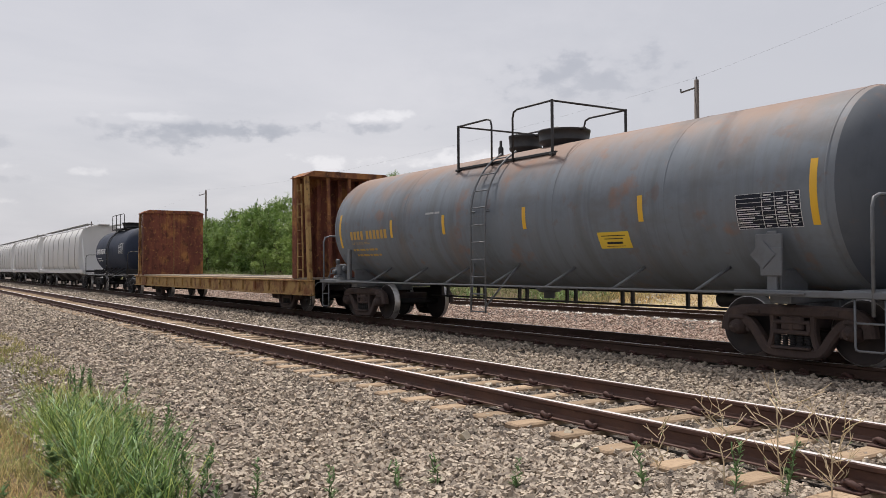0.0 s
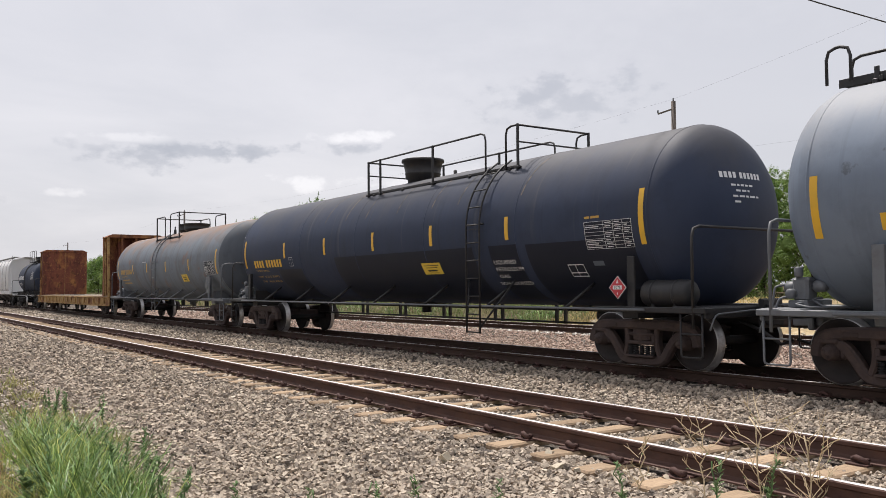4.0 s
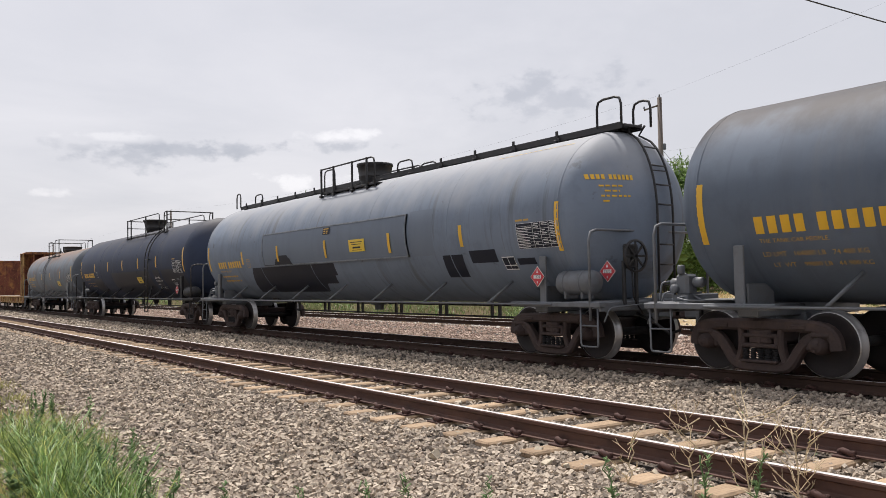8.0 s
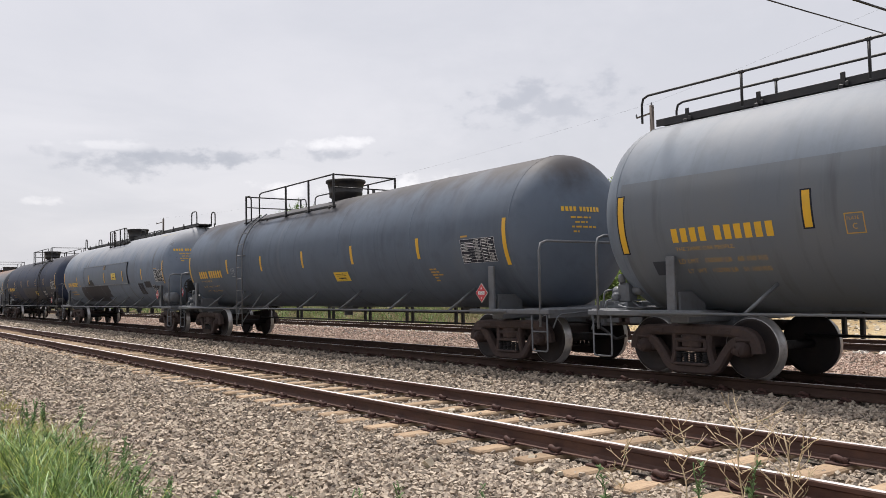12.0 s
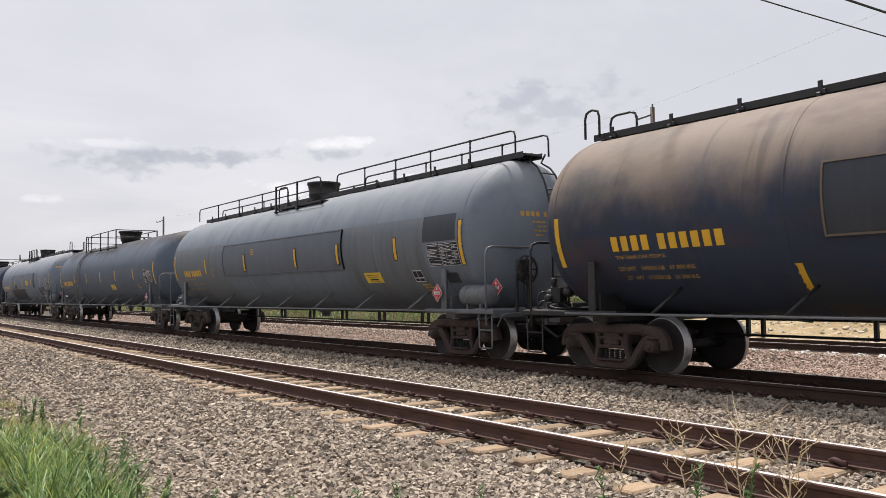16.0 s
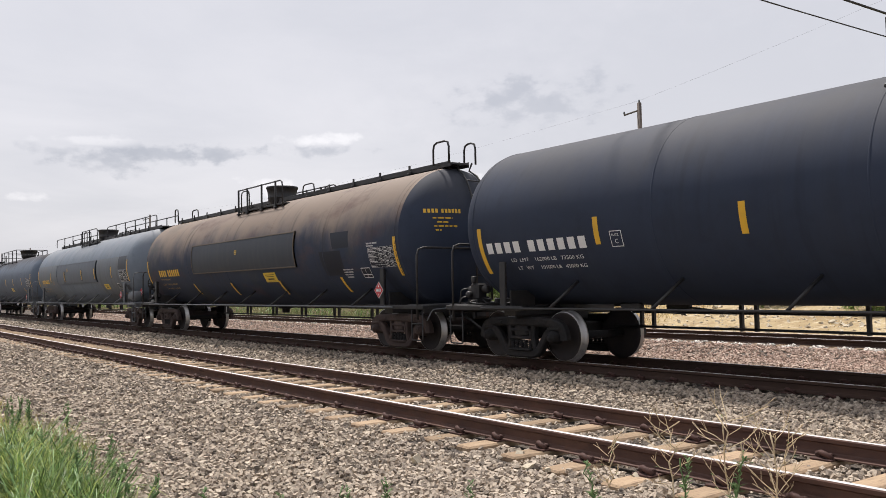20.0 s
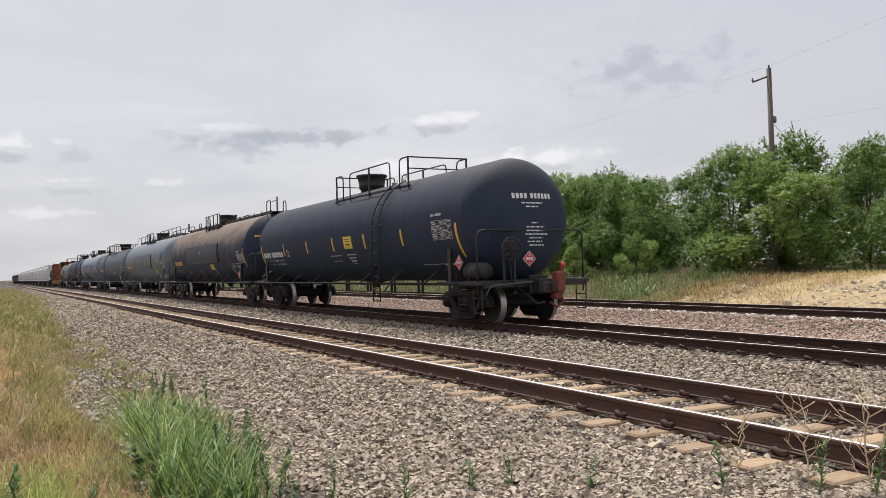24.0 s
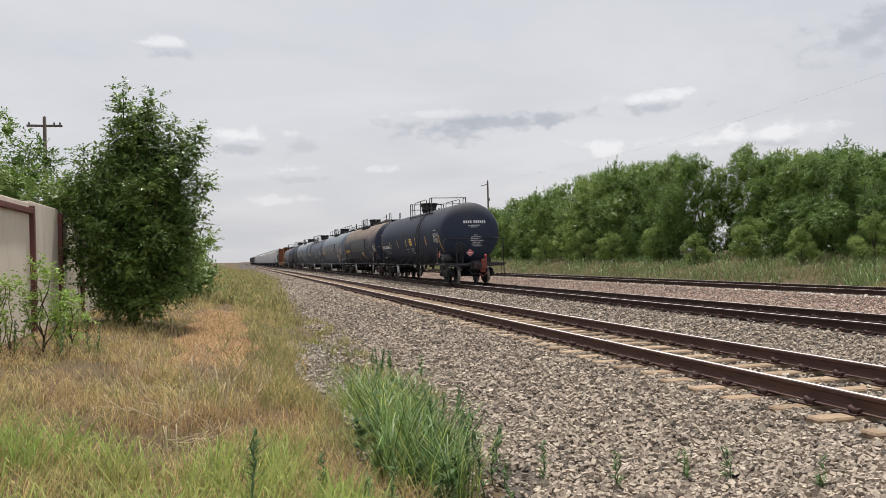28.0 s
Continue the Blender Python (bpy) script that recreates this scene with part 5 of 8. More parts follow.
def grey_long_rail_car():
    r, zc, hc, hd, ht = 1.60, 2.55, 8.97, 0.78, 8.1
    lay = {"mid": 0.12, "panel": (4.09, -3.88), "strips": even((5.81, 2.28, -1.28, -3.70, -6.33), 2.12, 2.60) + [(8.98, 1.93, 2.82, 0), (-8.80, 1.93, 2.83, 0)], "dark_edge": True}
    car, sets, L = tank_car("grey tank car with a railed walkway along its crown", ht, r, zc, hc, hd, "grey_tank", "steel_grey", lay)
    full_walkway(car, r, zc, hc, "steel_black", 1.41, -1.55, 0.1, True, (-0.05,))
    side_panel(car, 4.09, -3.88, 1.99, 2.97, r, zc, "panel_grey")
    for y0, y1, z0, z1 in ((9.0, 4.13, 1.0, 3.03), (-3.92, -7.45, 1.0, 2.99)):
        g = Geo()
        g.skin(r, zc, y0, y1, ang(r, zc, z0 + 0.06), ang(r, zc, z1), 0.002)
        part("repaint_band", g, "band_grey", car, "darker grey repainted band")
    mark(car, 8.02, 2.25, 1.75, 0.205, r, zc, "yellow", "LD LMT   150300 LB   68 150 KG|LT  WT   112700 LB   51 100 KG", small="yellow_dull")
    plate_box(car, 5.33, 2.13, r, zc, "yellow_dull", "C")
    yellow_sign(car, -4.70, -5.46, 1.62, 1.86, r, zc)
    bars_on_tank(car, "small_print", [(0, 0.036, [0.12, 0.1], 0.03, 0), (0.07, 0.04, [0.14, 0.08], 0.03, 0), (0.14, 0.04, [0.1, 0.1], 0.03, 0.03)], 1.77, 2.75, r + 0.045, zc, "yellow_dull", 2)
    for y0, y1, z0, z1 in ((-7.46, -8.64, 2.44, 2.99), (8.52, 8.18, 1.57, 1.78), (-8.0, -8.45, 1.57, 1.78)):
        g = Geo()
        g.skin(r, zc, y0, y1, ang(r, zc, z0), ang(r, zc, z1), 0.004)
        part("repaint_patch", g, "panel_black", car)
    data_table(car, -7.60, -8.70, 1.93, 2.40, r, zc)
    small_box(car, -6.81, 1.74, r, zc, 0.37, 0.25)
    bars_on_tank(car, "small_print", [(0, 0.03, [0.2, 0.1], 0.03, 0), (0.06, 0.03, [0.12, 0.2], 0.03, 0.05), (0.12, 0.03, [0.2], 0.03, 0.1)], -6.95, 1.56, r, zc, "yellow_dull", 2)
    placard(car, -1.62, -8.02, 1.36, 0.27, "2370")
    placard(car, -1.2, -9.45, 1.45, 0.27, "2370")
    jacking_pad(car, -8.1, r, zc, "steel_grey")
    jacking_pad(car, 8.1, r, zc, "steel_grey")
    air_reservoir(car, -8.55, -9.5, 1.30, "steel_grey")
    end_writing(car, r, zc, hc, hd, "yellow_dull", -0.62, 0.70, 0.34, 0.10, 0.12)
    hand_brake(car, -L + 0.45, -1, "steel_black")
    brake_valve(car, L - 0.85, 1, "steel_grey")
    place_car(car, -66.8, sets)


def grey_sooty_car():
    r, zc, hc, hd, ht = 1.52, 2.53, 8.93, 0.79, 8.3
    lay = {"mid": 0.06, "strips": even((5.40, 2.67, -0.12, -2.85, -5.79), 2.10, 2.55) + [(8.93, 1.89, 2.77, 0), (-8.75, 1.87, 2.76, 0)]}
    car, sets, L = tank_car("grey tank car with sooty runs on its crown", ht, r, zc, hc, hd, "grey_tank_sooty", "steel_grey", lay)
    deck_long(car, [(5.00, 4.58, (False, True), ()), (3.93, -1.01, (True, False), (1.98, 0.48))], r, zc, "steel_black", 4.60, 0.08, 0.47)
    ladder(car, 4.05, r, zc, zc + r - 0.1, 0.44, "steel_grey")
    mark(car, 8.06, 2.23, 2.15, 0.235, r, zc, "yellow", "LD LMT   164000 LB   74 400 KG|LT  WT    99000 LB   44 900 KG", small="yellow_dull")
    plate_box(car, 5.1, 2.12, r, zc, "white_faded", "C")
    yellow_sign(car, -1.72, -2.47, 1.70, 1.93, r, zc)
    data_table(car, -7.36, -8.44, 1.95, 2.42, r, zc)
    bars_on_tank(car, "small_print", [(0, 0.035, [0.22], 0.03, 0)], -7.38, 2.50, r, zc, "yellow_dull", 2)
    bars_on_tank(car, "small_print", [(0, 0.029, [0.12, 0.10], 0.03, 0), (0.06, 0.03, [0.16, 0.1], 0.03, 0.02), (0.12, 0.03, [0.2, 0.16], 0.03, 0.03), (0.18, 0.03, [0.14], 0.03, 0.06), (0.24, 0.03, [0.14], 0.03, 0.06)], -6.05, 1.88, r, zc, "yellow_dull", 2)
    placard(car, -1.60, -8.14, 1.34, 0.27, "2370")
    jacking_pad(car, -8.33, r, zc, "steel_grey")
    jacking_pad(car, 8.3, r, zc, "steel_grey")
    end_writing(car, r, zc, hc, hd, "yellow", -0.76, 0.15, 0.32, 0.09, 0.06)
    brake_valve(car, L - 0.85, 1, "steel_grey")
    place_car(car, -46.05, sets)


def patched_car():
    r, zc, hc, hd, ht = 1.60, 2.56, 8.86, 0.79, 8.05
    lay = {"mid": 0.06, "panel": (4.11, -3.90), "strips": even((3.01, 0.0, -3.19, -5.91), 2.13, 2.57) + [(5.83, 2.11, 2.51, 0), (8.82, 1.96, 2.77, 0), (-8.78, 1.93, 2.80, 0)]}
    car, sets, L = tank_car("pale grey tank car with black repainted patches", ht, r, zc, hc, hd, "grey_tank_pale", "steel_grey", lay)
    full_walkway(car, r, zc, hc, "steel_black", 1.49, -1.45, 0.14, False, (0.76, -0.28, -1.05))
    side_panel(car, 4.11, -3.90, 2.01, 2.95, r, zc, "panel_pale", "trim_pale")
    crown_stripe(car, -6.3, -8.5, r, zc, 58)
    mark(car, 7.98, 2.23, 2.02, 0.21, r, zc, "yellow", small="yellow_dull")
    plate_box(car, 5.50, 2.14, r, zc, "yellow_dull", "C")
    yellow_sign(car, -1.30, -2.07, 2.21, 2.51, r + 0.045, zc)
    # front and rear edge at the bottom, how far each leans towards the top, and the heights
    for y0, y1, z0, z1, s0, s1, on in ((5.78, 1.08, 1.23, 1.45, -0.17, -0.31, 0), (5.61, 0.10, 1.45, 1.66, -0.17, -0.10, 0), (5.44, -0.16, 1.66, 1.98, -0.26, -0.04, 0),
                                       (4.06, 2.12, 2.02, 2.05, 0.0, 0.0, 1), (3.30, 2.15, 2.05, 2.20, -0.1, 0.1, 1), (3.02, 2.30, 2.20, 2.29, -0.1, 0.1, 1),
                                       (-5.05, -5.76, 1.52, 1.98, -0.09, -0.09, 0), (-6.09, -6.93, 1.79, 2.04, 0.0, 0.0, 0), (-7.5, -8.0, 1.72, 1.84, 0.0, 0.0, 0)):
        g = Geo()
        g.skin(r, zc, y0, y1, ang(r, zc, z0), ang(r, zc, z1), 0.052 if on else 0.004, 0, 0, s0, -1, s1)
        part("repaint_patch", g, "patch_black", car, "flat black repainted patch")
    g = Geo()
    g.skin(r, zc, -4.0, -4.9, ang(r, zc, 2.0), ang(r, zc, 3.0), 0.003)
    part("touch_up", g, "panel_pale", car)
    bars_on_tank(car, "small_print", [(0, 0.18, [0.40], 0.04, 0)], 0.11, 2.90, r + 0.045, zc, "patch_black", 2)
    bars_on_tank(car, "small_print", [(0.02, 0.03, [0.13, 0.13], 0.03, 0.03), (0.08, 0.03, [0.12, 0.09], 0.03, 0.05), (0.13, 0.03, [0.12, 0.09], 0.03, 0.05)], 0.11, 2.90, r + 0.05, zc, "yellow_dull", 2)
    data_table(car, -7.68, -8.76, 2.01, 2.47, r, zc)
    bars_on_tank(car, "small_print", [(0, 0.035, [0.2, 0.15], 0.03, 0)], -7.66, 2.55, r, zc, "yellow_dull", 2)
    small_box(car, -7.06, 1.76, r, zc, 0.37, 0.25)
    placard(car, -1.62, -8.28, 1.48, 0.27, "2370")
    placard(car, -1.0, -9.40, 1.55, 0.27, "2370", "side")
    jacking_pad(car, -8.30, r, zc, "steel_grey")
    jacking_pad(car, 8.05, r, zc, "steel_grey")
    air_reservoir(car, -8.55, -9.45, 1.36, "steel_grey")
    hand_brake(car, -L + 0.45, -1, "steel_black")
    end_writing(car, r, zc, hc, hd, "yellow", -1.27, -0.39, 0.60, 0.09, 0.06)
    brake_valve(car, L - 0.85, 1, "steel_grey")
    place_car(car, -25.35, sets)


def gas_car():
    r, zc, hc, hd, ht = 1.55, 2.53, 8.70, 0.79, 8.15
    lay = {"mid": -0.04, "strips": even((5.38, 2.72, 0.06, -2.52, -5.18), 2.27, 2.72) + [(8.50, 2.03, 2.91, 0), (-8.62, 2.03, 2.93, 0)], "iron": "truck_iron"}
    car, sets, L = tank_car("dull black tank car for liquefied gas", ht, r, zc, hc, hd, "black_tank_pale_top", "steel_black", lay)
    deck_long(car, [(1.24, -3.81, (False, True), (0.63, -1.79)), (-4.50, -4.88, (True, False), ())], r, zc, "steel_black", 4.63, 0.14, 0.45)
    ladder(car, -4.22, r, zc, zc + r - 0.1, 0.44, "steel_black")
    mark(car, 7.80, 2.25, 2.18, 0.225, r, zc, "yellow", "LD LMT   164000 LB   74 400 KG|LT  WT    99000 LB   44 900 KG", small="yellow_dull", load_width=1.6)
    plate_box(car, 5.10, 2.15, r, zc, "white_faded", "C")
    yellow_sign(car, -1.94, -2.68, 1.66, 1.91, r, zc)
    for i, s in enumerate(("LIQUIFIED", "PETROLEUM", "GAS", "NON-ODORIZED")):
        text_on_tank(car, s, 0.12, (-4.60, -4.58, -4.58, -4.46)[i], 1.82 - 0.135 * i, r, zc, "white", 0.012, (0.70, 0.86, 0.32, 1.0)[i])
    for y0, y1, z0, z1 in ((6.02, 4.40, 1.12, 1.94), (2.2, -4.0, 1.1, 2.18), (-4.55, -5.45, 1.12, 2.18), (-5.69, -8.40, 1.12, 2.16), (-6.9, -7.3, 1.40, 1.55)):
        g = Geo()
        g.skin(r, zc, y0, y1, ang(r, zc, z0), ang(r, zc, z1), 0.003)
        part("repaint_patch", g, "patch_black", car, "glossy black repainted patch")
    for y in (2.9, 1.7, 0.6, -0.9, -2.4, -3.4, -5.5):
        g = Geo()
        g.skin(r, zc, y, y - 0.035, 22, 62, 0.004, 0, 0, -0.10, -1, -0.13)
        part("scuff", g, "scuff_tan", car)
    data_table(car, -7.33, -8.41, 2.0, 2.46, r, zc)
    bars_on_tank(car, "small_print", [(0, 0.04, [0.12, 0.2], 0.03, 0)], -7.34, 2.56, r, zc, "yellow_dull", 2)
    small_box(car, -6.69, 1.65, r, zc, 0.40, 0.22)
    bars_on_tank(car, "small_print", [(0, 0.08, [0.25], 0.04, 0)], -7.35, 1.80, r, zc, "panel_grey", 2)
    placard(car, -1.60, -8.14, 1.34, 0.27, "1075")
    jacking_pad(car, -8.35, r, zc, "steel_black")
    jacking_pad(car, 8.2, r, zc, "steel_black")
    air_reservoir(car, -8.46, -9.45, 1.24, "steel_black")
    end_writing(car, r, zc, hc, hd, "white", -0.60, 0.40, 0.55, 0.10, -0.04)
    brake_valve(car, L - 0.85, 1, "steel_grey")
    place_car(car, -4.9, sets)


def rusty_grey_car():
    r, zc, hc, hd, ht = 1.49, 2.42, 7.35, 0.76, 6.55
    lay = {"rear_mat": "rust_head", "strips": even((4.26, 1.89, -1.0, -4.06), 2.10, 2.53) + [(7.1, 1.9, 2.8, 0), (-7.18, 1.91, 2.80, 0)]}
    car, sets, L = tank_car("grey tank car with a rusty orange crown", ht, r, zc, hc, hd, "rust_tank", "steel_grey", lay)
    z = zc + r
    foot = zc + math.sqrt(r * r - 1.0) + 0.02
    for x in (-0.95, 0.55):
        top_deck(car, 2.0, -1.3, foot + 0.06, "steel_black", x, x + 0.40)
    for x in (-1.0, 1.0):
        guard(car, x, foot, 4.57, 1.98, 0.70, "steel_black", (False, True))
        guard(car, x, foot, 4.62, -0.04, -1.30, "steel_black", (True, False))
    for y, top in ((1.98, 4.57), (-1.30, 4.62)):
        g = Geo()
        g.tube([(-1.0, y, top), (1.0, y, top)], 0.022, 6)
        part("guard_rail", g, "steel_black", car)
    dome(car, -0.51, z - 0.06, 0.52, 0.36, "steel_black", 0.0, 0.03)
    dome(car, 0.78, z - 0.06, 0.36, 0.42, "steel_black", 0.0, 0.02)
    g = Geo()
    g.lathe([(0.06, 0.0), (0.06, 0.2), (0.03, 0.24), (0.03, 0.36), (0.0, 0.38)], (-0.45, 1.10, z - 0.10), n=12)
    part("relief_valve", g, "steel_black", car)
    ladder(car, 0.40, r, zc, z - 0.1, 0.42, "steel_grey", 0.52)
    mark(car, 6.50, 2.32, 2.05, 0.22, r, zc, "yellow_dull", small="yellow_dull")
    yellow_sign(car, -2.97, -3.72, 1.68, 1.96, r, zc)
    data_table(car, -5.94, -6.98, 1.90, 2.39, r, zc)
    bars_on_tank(car, "small_print", [(0, 0.043, [0.35, 0.2], 0.04, 0)], 2.64, 2.62, r, zc, "white_faded", 2)
    g = Geo()
    g.box((-1.52, -6.55, 1.42), (0.05, 0.34, 0.40), None, 0.01)
    g.box((-1.50, -6.50, 1.70), (0.06, 0.42, 0.22), None, 0.01)
    g.add([(-1.56, -6.43 + dy, 1.52 + dz) for dy, dz in ((0.20, 0), (0, -0.20), (-0.20, 0), (0, 0.20))] + [(-1.545, -6.43 + dy, 1.52 + dz) for dy, dz in ((0.20, 0), (0, -0.20), (-0.20, 0), (0, 0.20))],
          [(0, 1, 2, 3), (0, 4, 5, 1), (1, 5, 6, 2), (2, 6, 7, 3), (3, 7, 4, 0)])
    part("placard_holder", g, "steel_grey", car, "empty grey placard holder")
    jacking_pad(car, -6.55, r, zc, "steel_grey")
    jacking_pad(car, 6.55, r, zc, "steel_grey")
    end_writing(car, r, zc, hc, hd, "white", -0.66, 0.21, 0.69, 0.10)
    brake_valve(car, L - 0.75, 1, "steel_grey")
    place_car(car, 13.85, sets)


def bulkhead_flat():
    car = tagged(new("bulkhead_flat_car"), "rusty empty flat car with tall red-brown end bulkheads", "flat car")
    half = 11.0
    g = Geo()
    g.box((0, 0, 0.86), (0.7, 2 * half, 0.42), None, 0.03)
    part("center_sill", g, "truck_black", car)
    for x in (-1, 1):
        g = Geo()
        g.box((x * 1.47, 0, 0.76), (0.06, 2 * half, 0.44), None, 0.01)
        g.box((x * 1.50, 0, 0.98), (0.12, 2 * half, 0.05), None, 0.01)
        g.box((x * 1.50, 0, 0.55), (0.12, 2 * half, 0.04), None, 0.01)
        sill = part("side_sill", g, "flat_sill", car, "rusty side sill with worn yellow paint")
        for k in range(-8, 9):
            b = Geo()
            b.box((x * 1.53, k * 1.25, 0.78), (0.07, 0.14, 0.30), None, 0.015)
            part("stake_pocket", b, "flat_sill", sill)
    plank = shared("deck_plank", ["deck_wood"], lambda q: q.box((0, 0, 0), (2.9, 0.23, 0.06), None, 0.008))
    rnd = random.Random(5)
    for k in range(88):
        piece("deck_plank", plank, car, pose(rnd.uniform(-0.01, 0.01), -10.4 + k * 0.239, 1.03 + rnd.uniform(-0.004, 0.004)))
    for s in (-1, 1):
        yi, yo = s * 9.45, s * 10.6
        g = Geo()
        g.box((0, yi, 2.62), (2.98, 0.06, 3.16), None, 0.01)
        bh = part("bulkhead", g, "rust_red", car, "tall rusty steel bulkhead")
        for x in (-1.05, -0.7, -0.35, 0.35, 0.7, 1.05):
            part("bulkhead_rib", Geo().box((x, yi - s * 0.035, 2.6), (0.05, 0.02, 3.1), None, 0.005), "rust_red", bh)
        part("bulkhead_seam", Geo().box((0.0, yi - s * 0.04, 2.6), (0.03, 0.03, 3.12), None, 0.005), "flat_sill", bh)
        for x in (-1.42, -0.72, 0.0, 0.72, 1.42):
            part("bulkhead_post", Geo().box((x, yi + s * 0.16, 2.58), (0.14, 0.26, 3.1), None, 0.015), "rust_red", bh)
            b = Geo()
            b.bar((x, yo, 1.0), (x, yo - s * 0.25, 4.12), 0.10 if abs(x) < 1 else 0.22, 0.10, (1, 0, 0), 0.015)
            part("bulkhead_brace", b, "rust_red" if abs(x) < 1 else "flat_sill", bh)
        b = Geo()
        ya, yb = yi - s * 0.10, yo - s * 0.12
        b.add([(-1.55, ya, 4.12), (-1.55, yb, 4.12), (-1.22, ya, 4.29), (-1.22, yb, 4.29), (1.22, ya, 4.29), (1.22, yb, 4.29), (1.55, ya, 4.12), (1.55, yb, 4.12)],
              [(0, 1, 3, 2), (2, 3, 5, 4), (4, 5, 7, 6), (0, 2, 4, 6), (1, 7, 5, 3), (0, 6, 7, 1)])
        part("bulkhead_cap", b, "rust_red", bh)
        for x in (-1, 1):
            la = part("bulkhead_ladder", Geo().bar((x * 1.50, yi + s * 0.42, 1.05), (x * 1.50, yi + s * 0.42, 3.9), 0.05, 0.04, (1, 0, 0), 0.006), "flat_sill", bh)
            b = Geo()
            b.bar((x * 1.50, yi + s * 0.84, 1.05), (x * 1.50, yi + s * 0.70, 3.9), 0.05, 0.04, (1, 0, 0), 0.006)
            part("ladder_side", b, "flat_sill", bh)
            for k in range(7):
                b = Geo()
                b.tube([(x * 1.50, yi + s * 0.42, 1.3 + 0.40 * k), (x * 1.50, yi + s * (0.83 - 0.018 * k), 1.3 + 0.40 * k)], 0.018, 6)
                part("grab_iron", b, "flat_sill", bh)
        for x in (-1.5, 1.5):
            sill_step(car, x, s * (half - 0.3), 0.6, 0.25, "truck_black")
        coupler(car, s * (half + 0.35), s)
    sets = truck(car, -8.0, "truck_iron") + truck(car, 8.0, "truck_iron")
    place_car(car, 33.75, sets)


def short_black_car():
    r, zc, hc, hd, ht = 1.33, 2.36, 3.9, 0.60, 4.45
    lay = {"strips": [], "iron": "truck_black"}
    car, sets, L = tank_car("short black tank car between flat car and hoppers", ht, r, zc, hc, hd, "black_tank", "steel_black", lay)
    z = zc + r
    top_deck(car, 1.6, -1.6, z, "steel_black", -0.8, -0.4)
    for x in (-0.8, 0.75):
        rail_run(car, 1.6, -1.6, x, z - 0.05, 0.9, 3, "steel_black")
    dome(car, 0, z, 0.5, 0.4, "steel_black")
    ladder(car, 0, r, zc, z - 0.1, 0.44, "steel_black")
    mark(car, 3.6, 2.55, 2.6, 0.30, r, zc, "white", slogan="")
    data_table(car, -2.5, -3.6, 2.2, 2.8, r, zc)
    end_writing(car, r, zc, hc, hd, "white", -0.45, 0.45, 0.45, 0.10)
    place_car(car, 52.2, sets)


def hopper_car(y, first):
    car = tagged(new("hopper_car"), "pale grey covered hopper car with sloping ends", "hopper car", "covered hopper cars of the train")
    g = Geo()
    sec = [(-1.45, 1.25), (-1.60, 1.6), (-1.60, 2.6), (-1.55, 3.5), (-1.30, 4.05), (-0.55, 4.28), (0.55, 4.28), (1.30, 4.05), (1.55, 3.5), (1.60, 2.6), (1.60, 1.6), (1.45, 1.25)]
    n = len(sec)
    half = 8.6
    vs = [(x, s * half, z) for s in (-1, 1) for x, z in sec]
    g.add(vs, [(i, (i + 1) % n, n + (i + 1) % n, n + i) for i in range(n)], 0, True)
    g.add(vs, [tuple(range(n))[::-1], tuple(range(n, 2 * n))])
    part("body", g, "hopper", car)
    for k in range(-3, 4):
        g = Geo()
        pts = [(-1.455, k * 2.4, 1.25), (-1.605, k * 2.4, 1.6), (-1.605, k * 2.4, 2.6), (-1.555, k * 2.4, 3.5), (-1.305, k * 2.4, 4.05)]
        for a, b in zip(pts, pts[1:]):
            g.bar(a, b, 0.05, 0.03, (0, 1, 0), 0.005)
        part("side_seam", g, "hopper_roof", car)
    for s in (-1, 1):
        g = Geo()
        g.add([(-1.4, s * 8.6, 2.2), (1.4, s * 8.6, 2.2), (1.4, s * 7.0, 1.1), (-1.4, s * 7.0, 1.1)], [(0, 1, 2, 3)])
        g.box((0, s * 9.2, 1.05), (2.9, 1.5, 0.12), None, 0.02)
        for x in (-1.4, 1.4):
            g.bar((x, s * 9.8, 1.1), (x, s * 8.7, 3.4), 0.10, 0.08, (1, 0, 0), 0.01)
            g.bar((x, s * 9.85, 1.1), (x, s * 9.85, 2.2), 0.05, 0.05, (1, 0, 0), 0.01)
        part("end_frame", g, "hopper", car)
        coupler(car, s * 10.15, s)
    for x in (-1, 1):
        g = Geo()
        g.box((x * 1.52, 0, 1.18), (0.12, 19.6, 0.26), None, 0.02)
        part("side_sill", g, "hopper", car)
    g = Geo()
    g.box((0, 0, 4.34), (0.7, 17.6, 0.10), None, 0.02)
    part("hatch_trough", g, "hopper_roof", car)
    g = Geo()
    for x in (-0.95, 0.95):
        g.box((x, 0, 4.36), (0.5, 18.4, 0.04), None, 0.01)
    part("roof_walkway", g, "hopper_roof", car)
    for k in (-6.0, -2.0, 2.0, 6.0):
        g = Geo()
        g.add([(-1.3, k - 1.8, 1.3), (1.3, k - 1.8, 1.3), (1.3, k + 1.8, 1.3), (-1.3, k + 1.8, 1.3), (-0.4, k - 0.4, 0.45), (0.4, k - 0.4, 0.45), (0.4, k + 0.4, 0.45), (-0.4, k + 0.4, 0.45)],
              [(0, 1, 5, 4), (1, 2, 6, 5), (2, 3, 7, 6), (3, 0, 4, 7), (4, 5, 6, 7)])
        part("chute", g, "dark_car", car)
    sets = truck(car, -7.6, "truck_black") + truck(car, 7.6, "truck_black")
    place_car(car, y, sets if first else [])
    return car


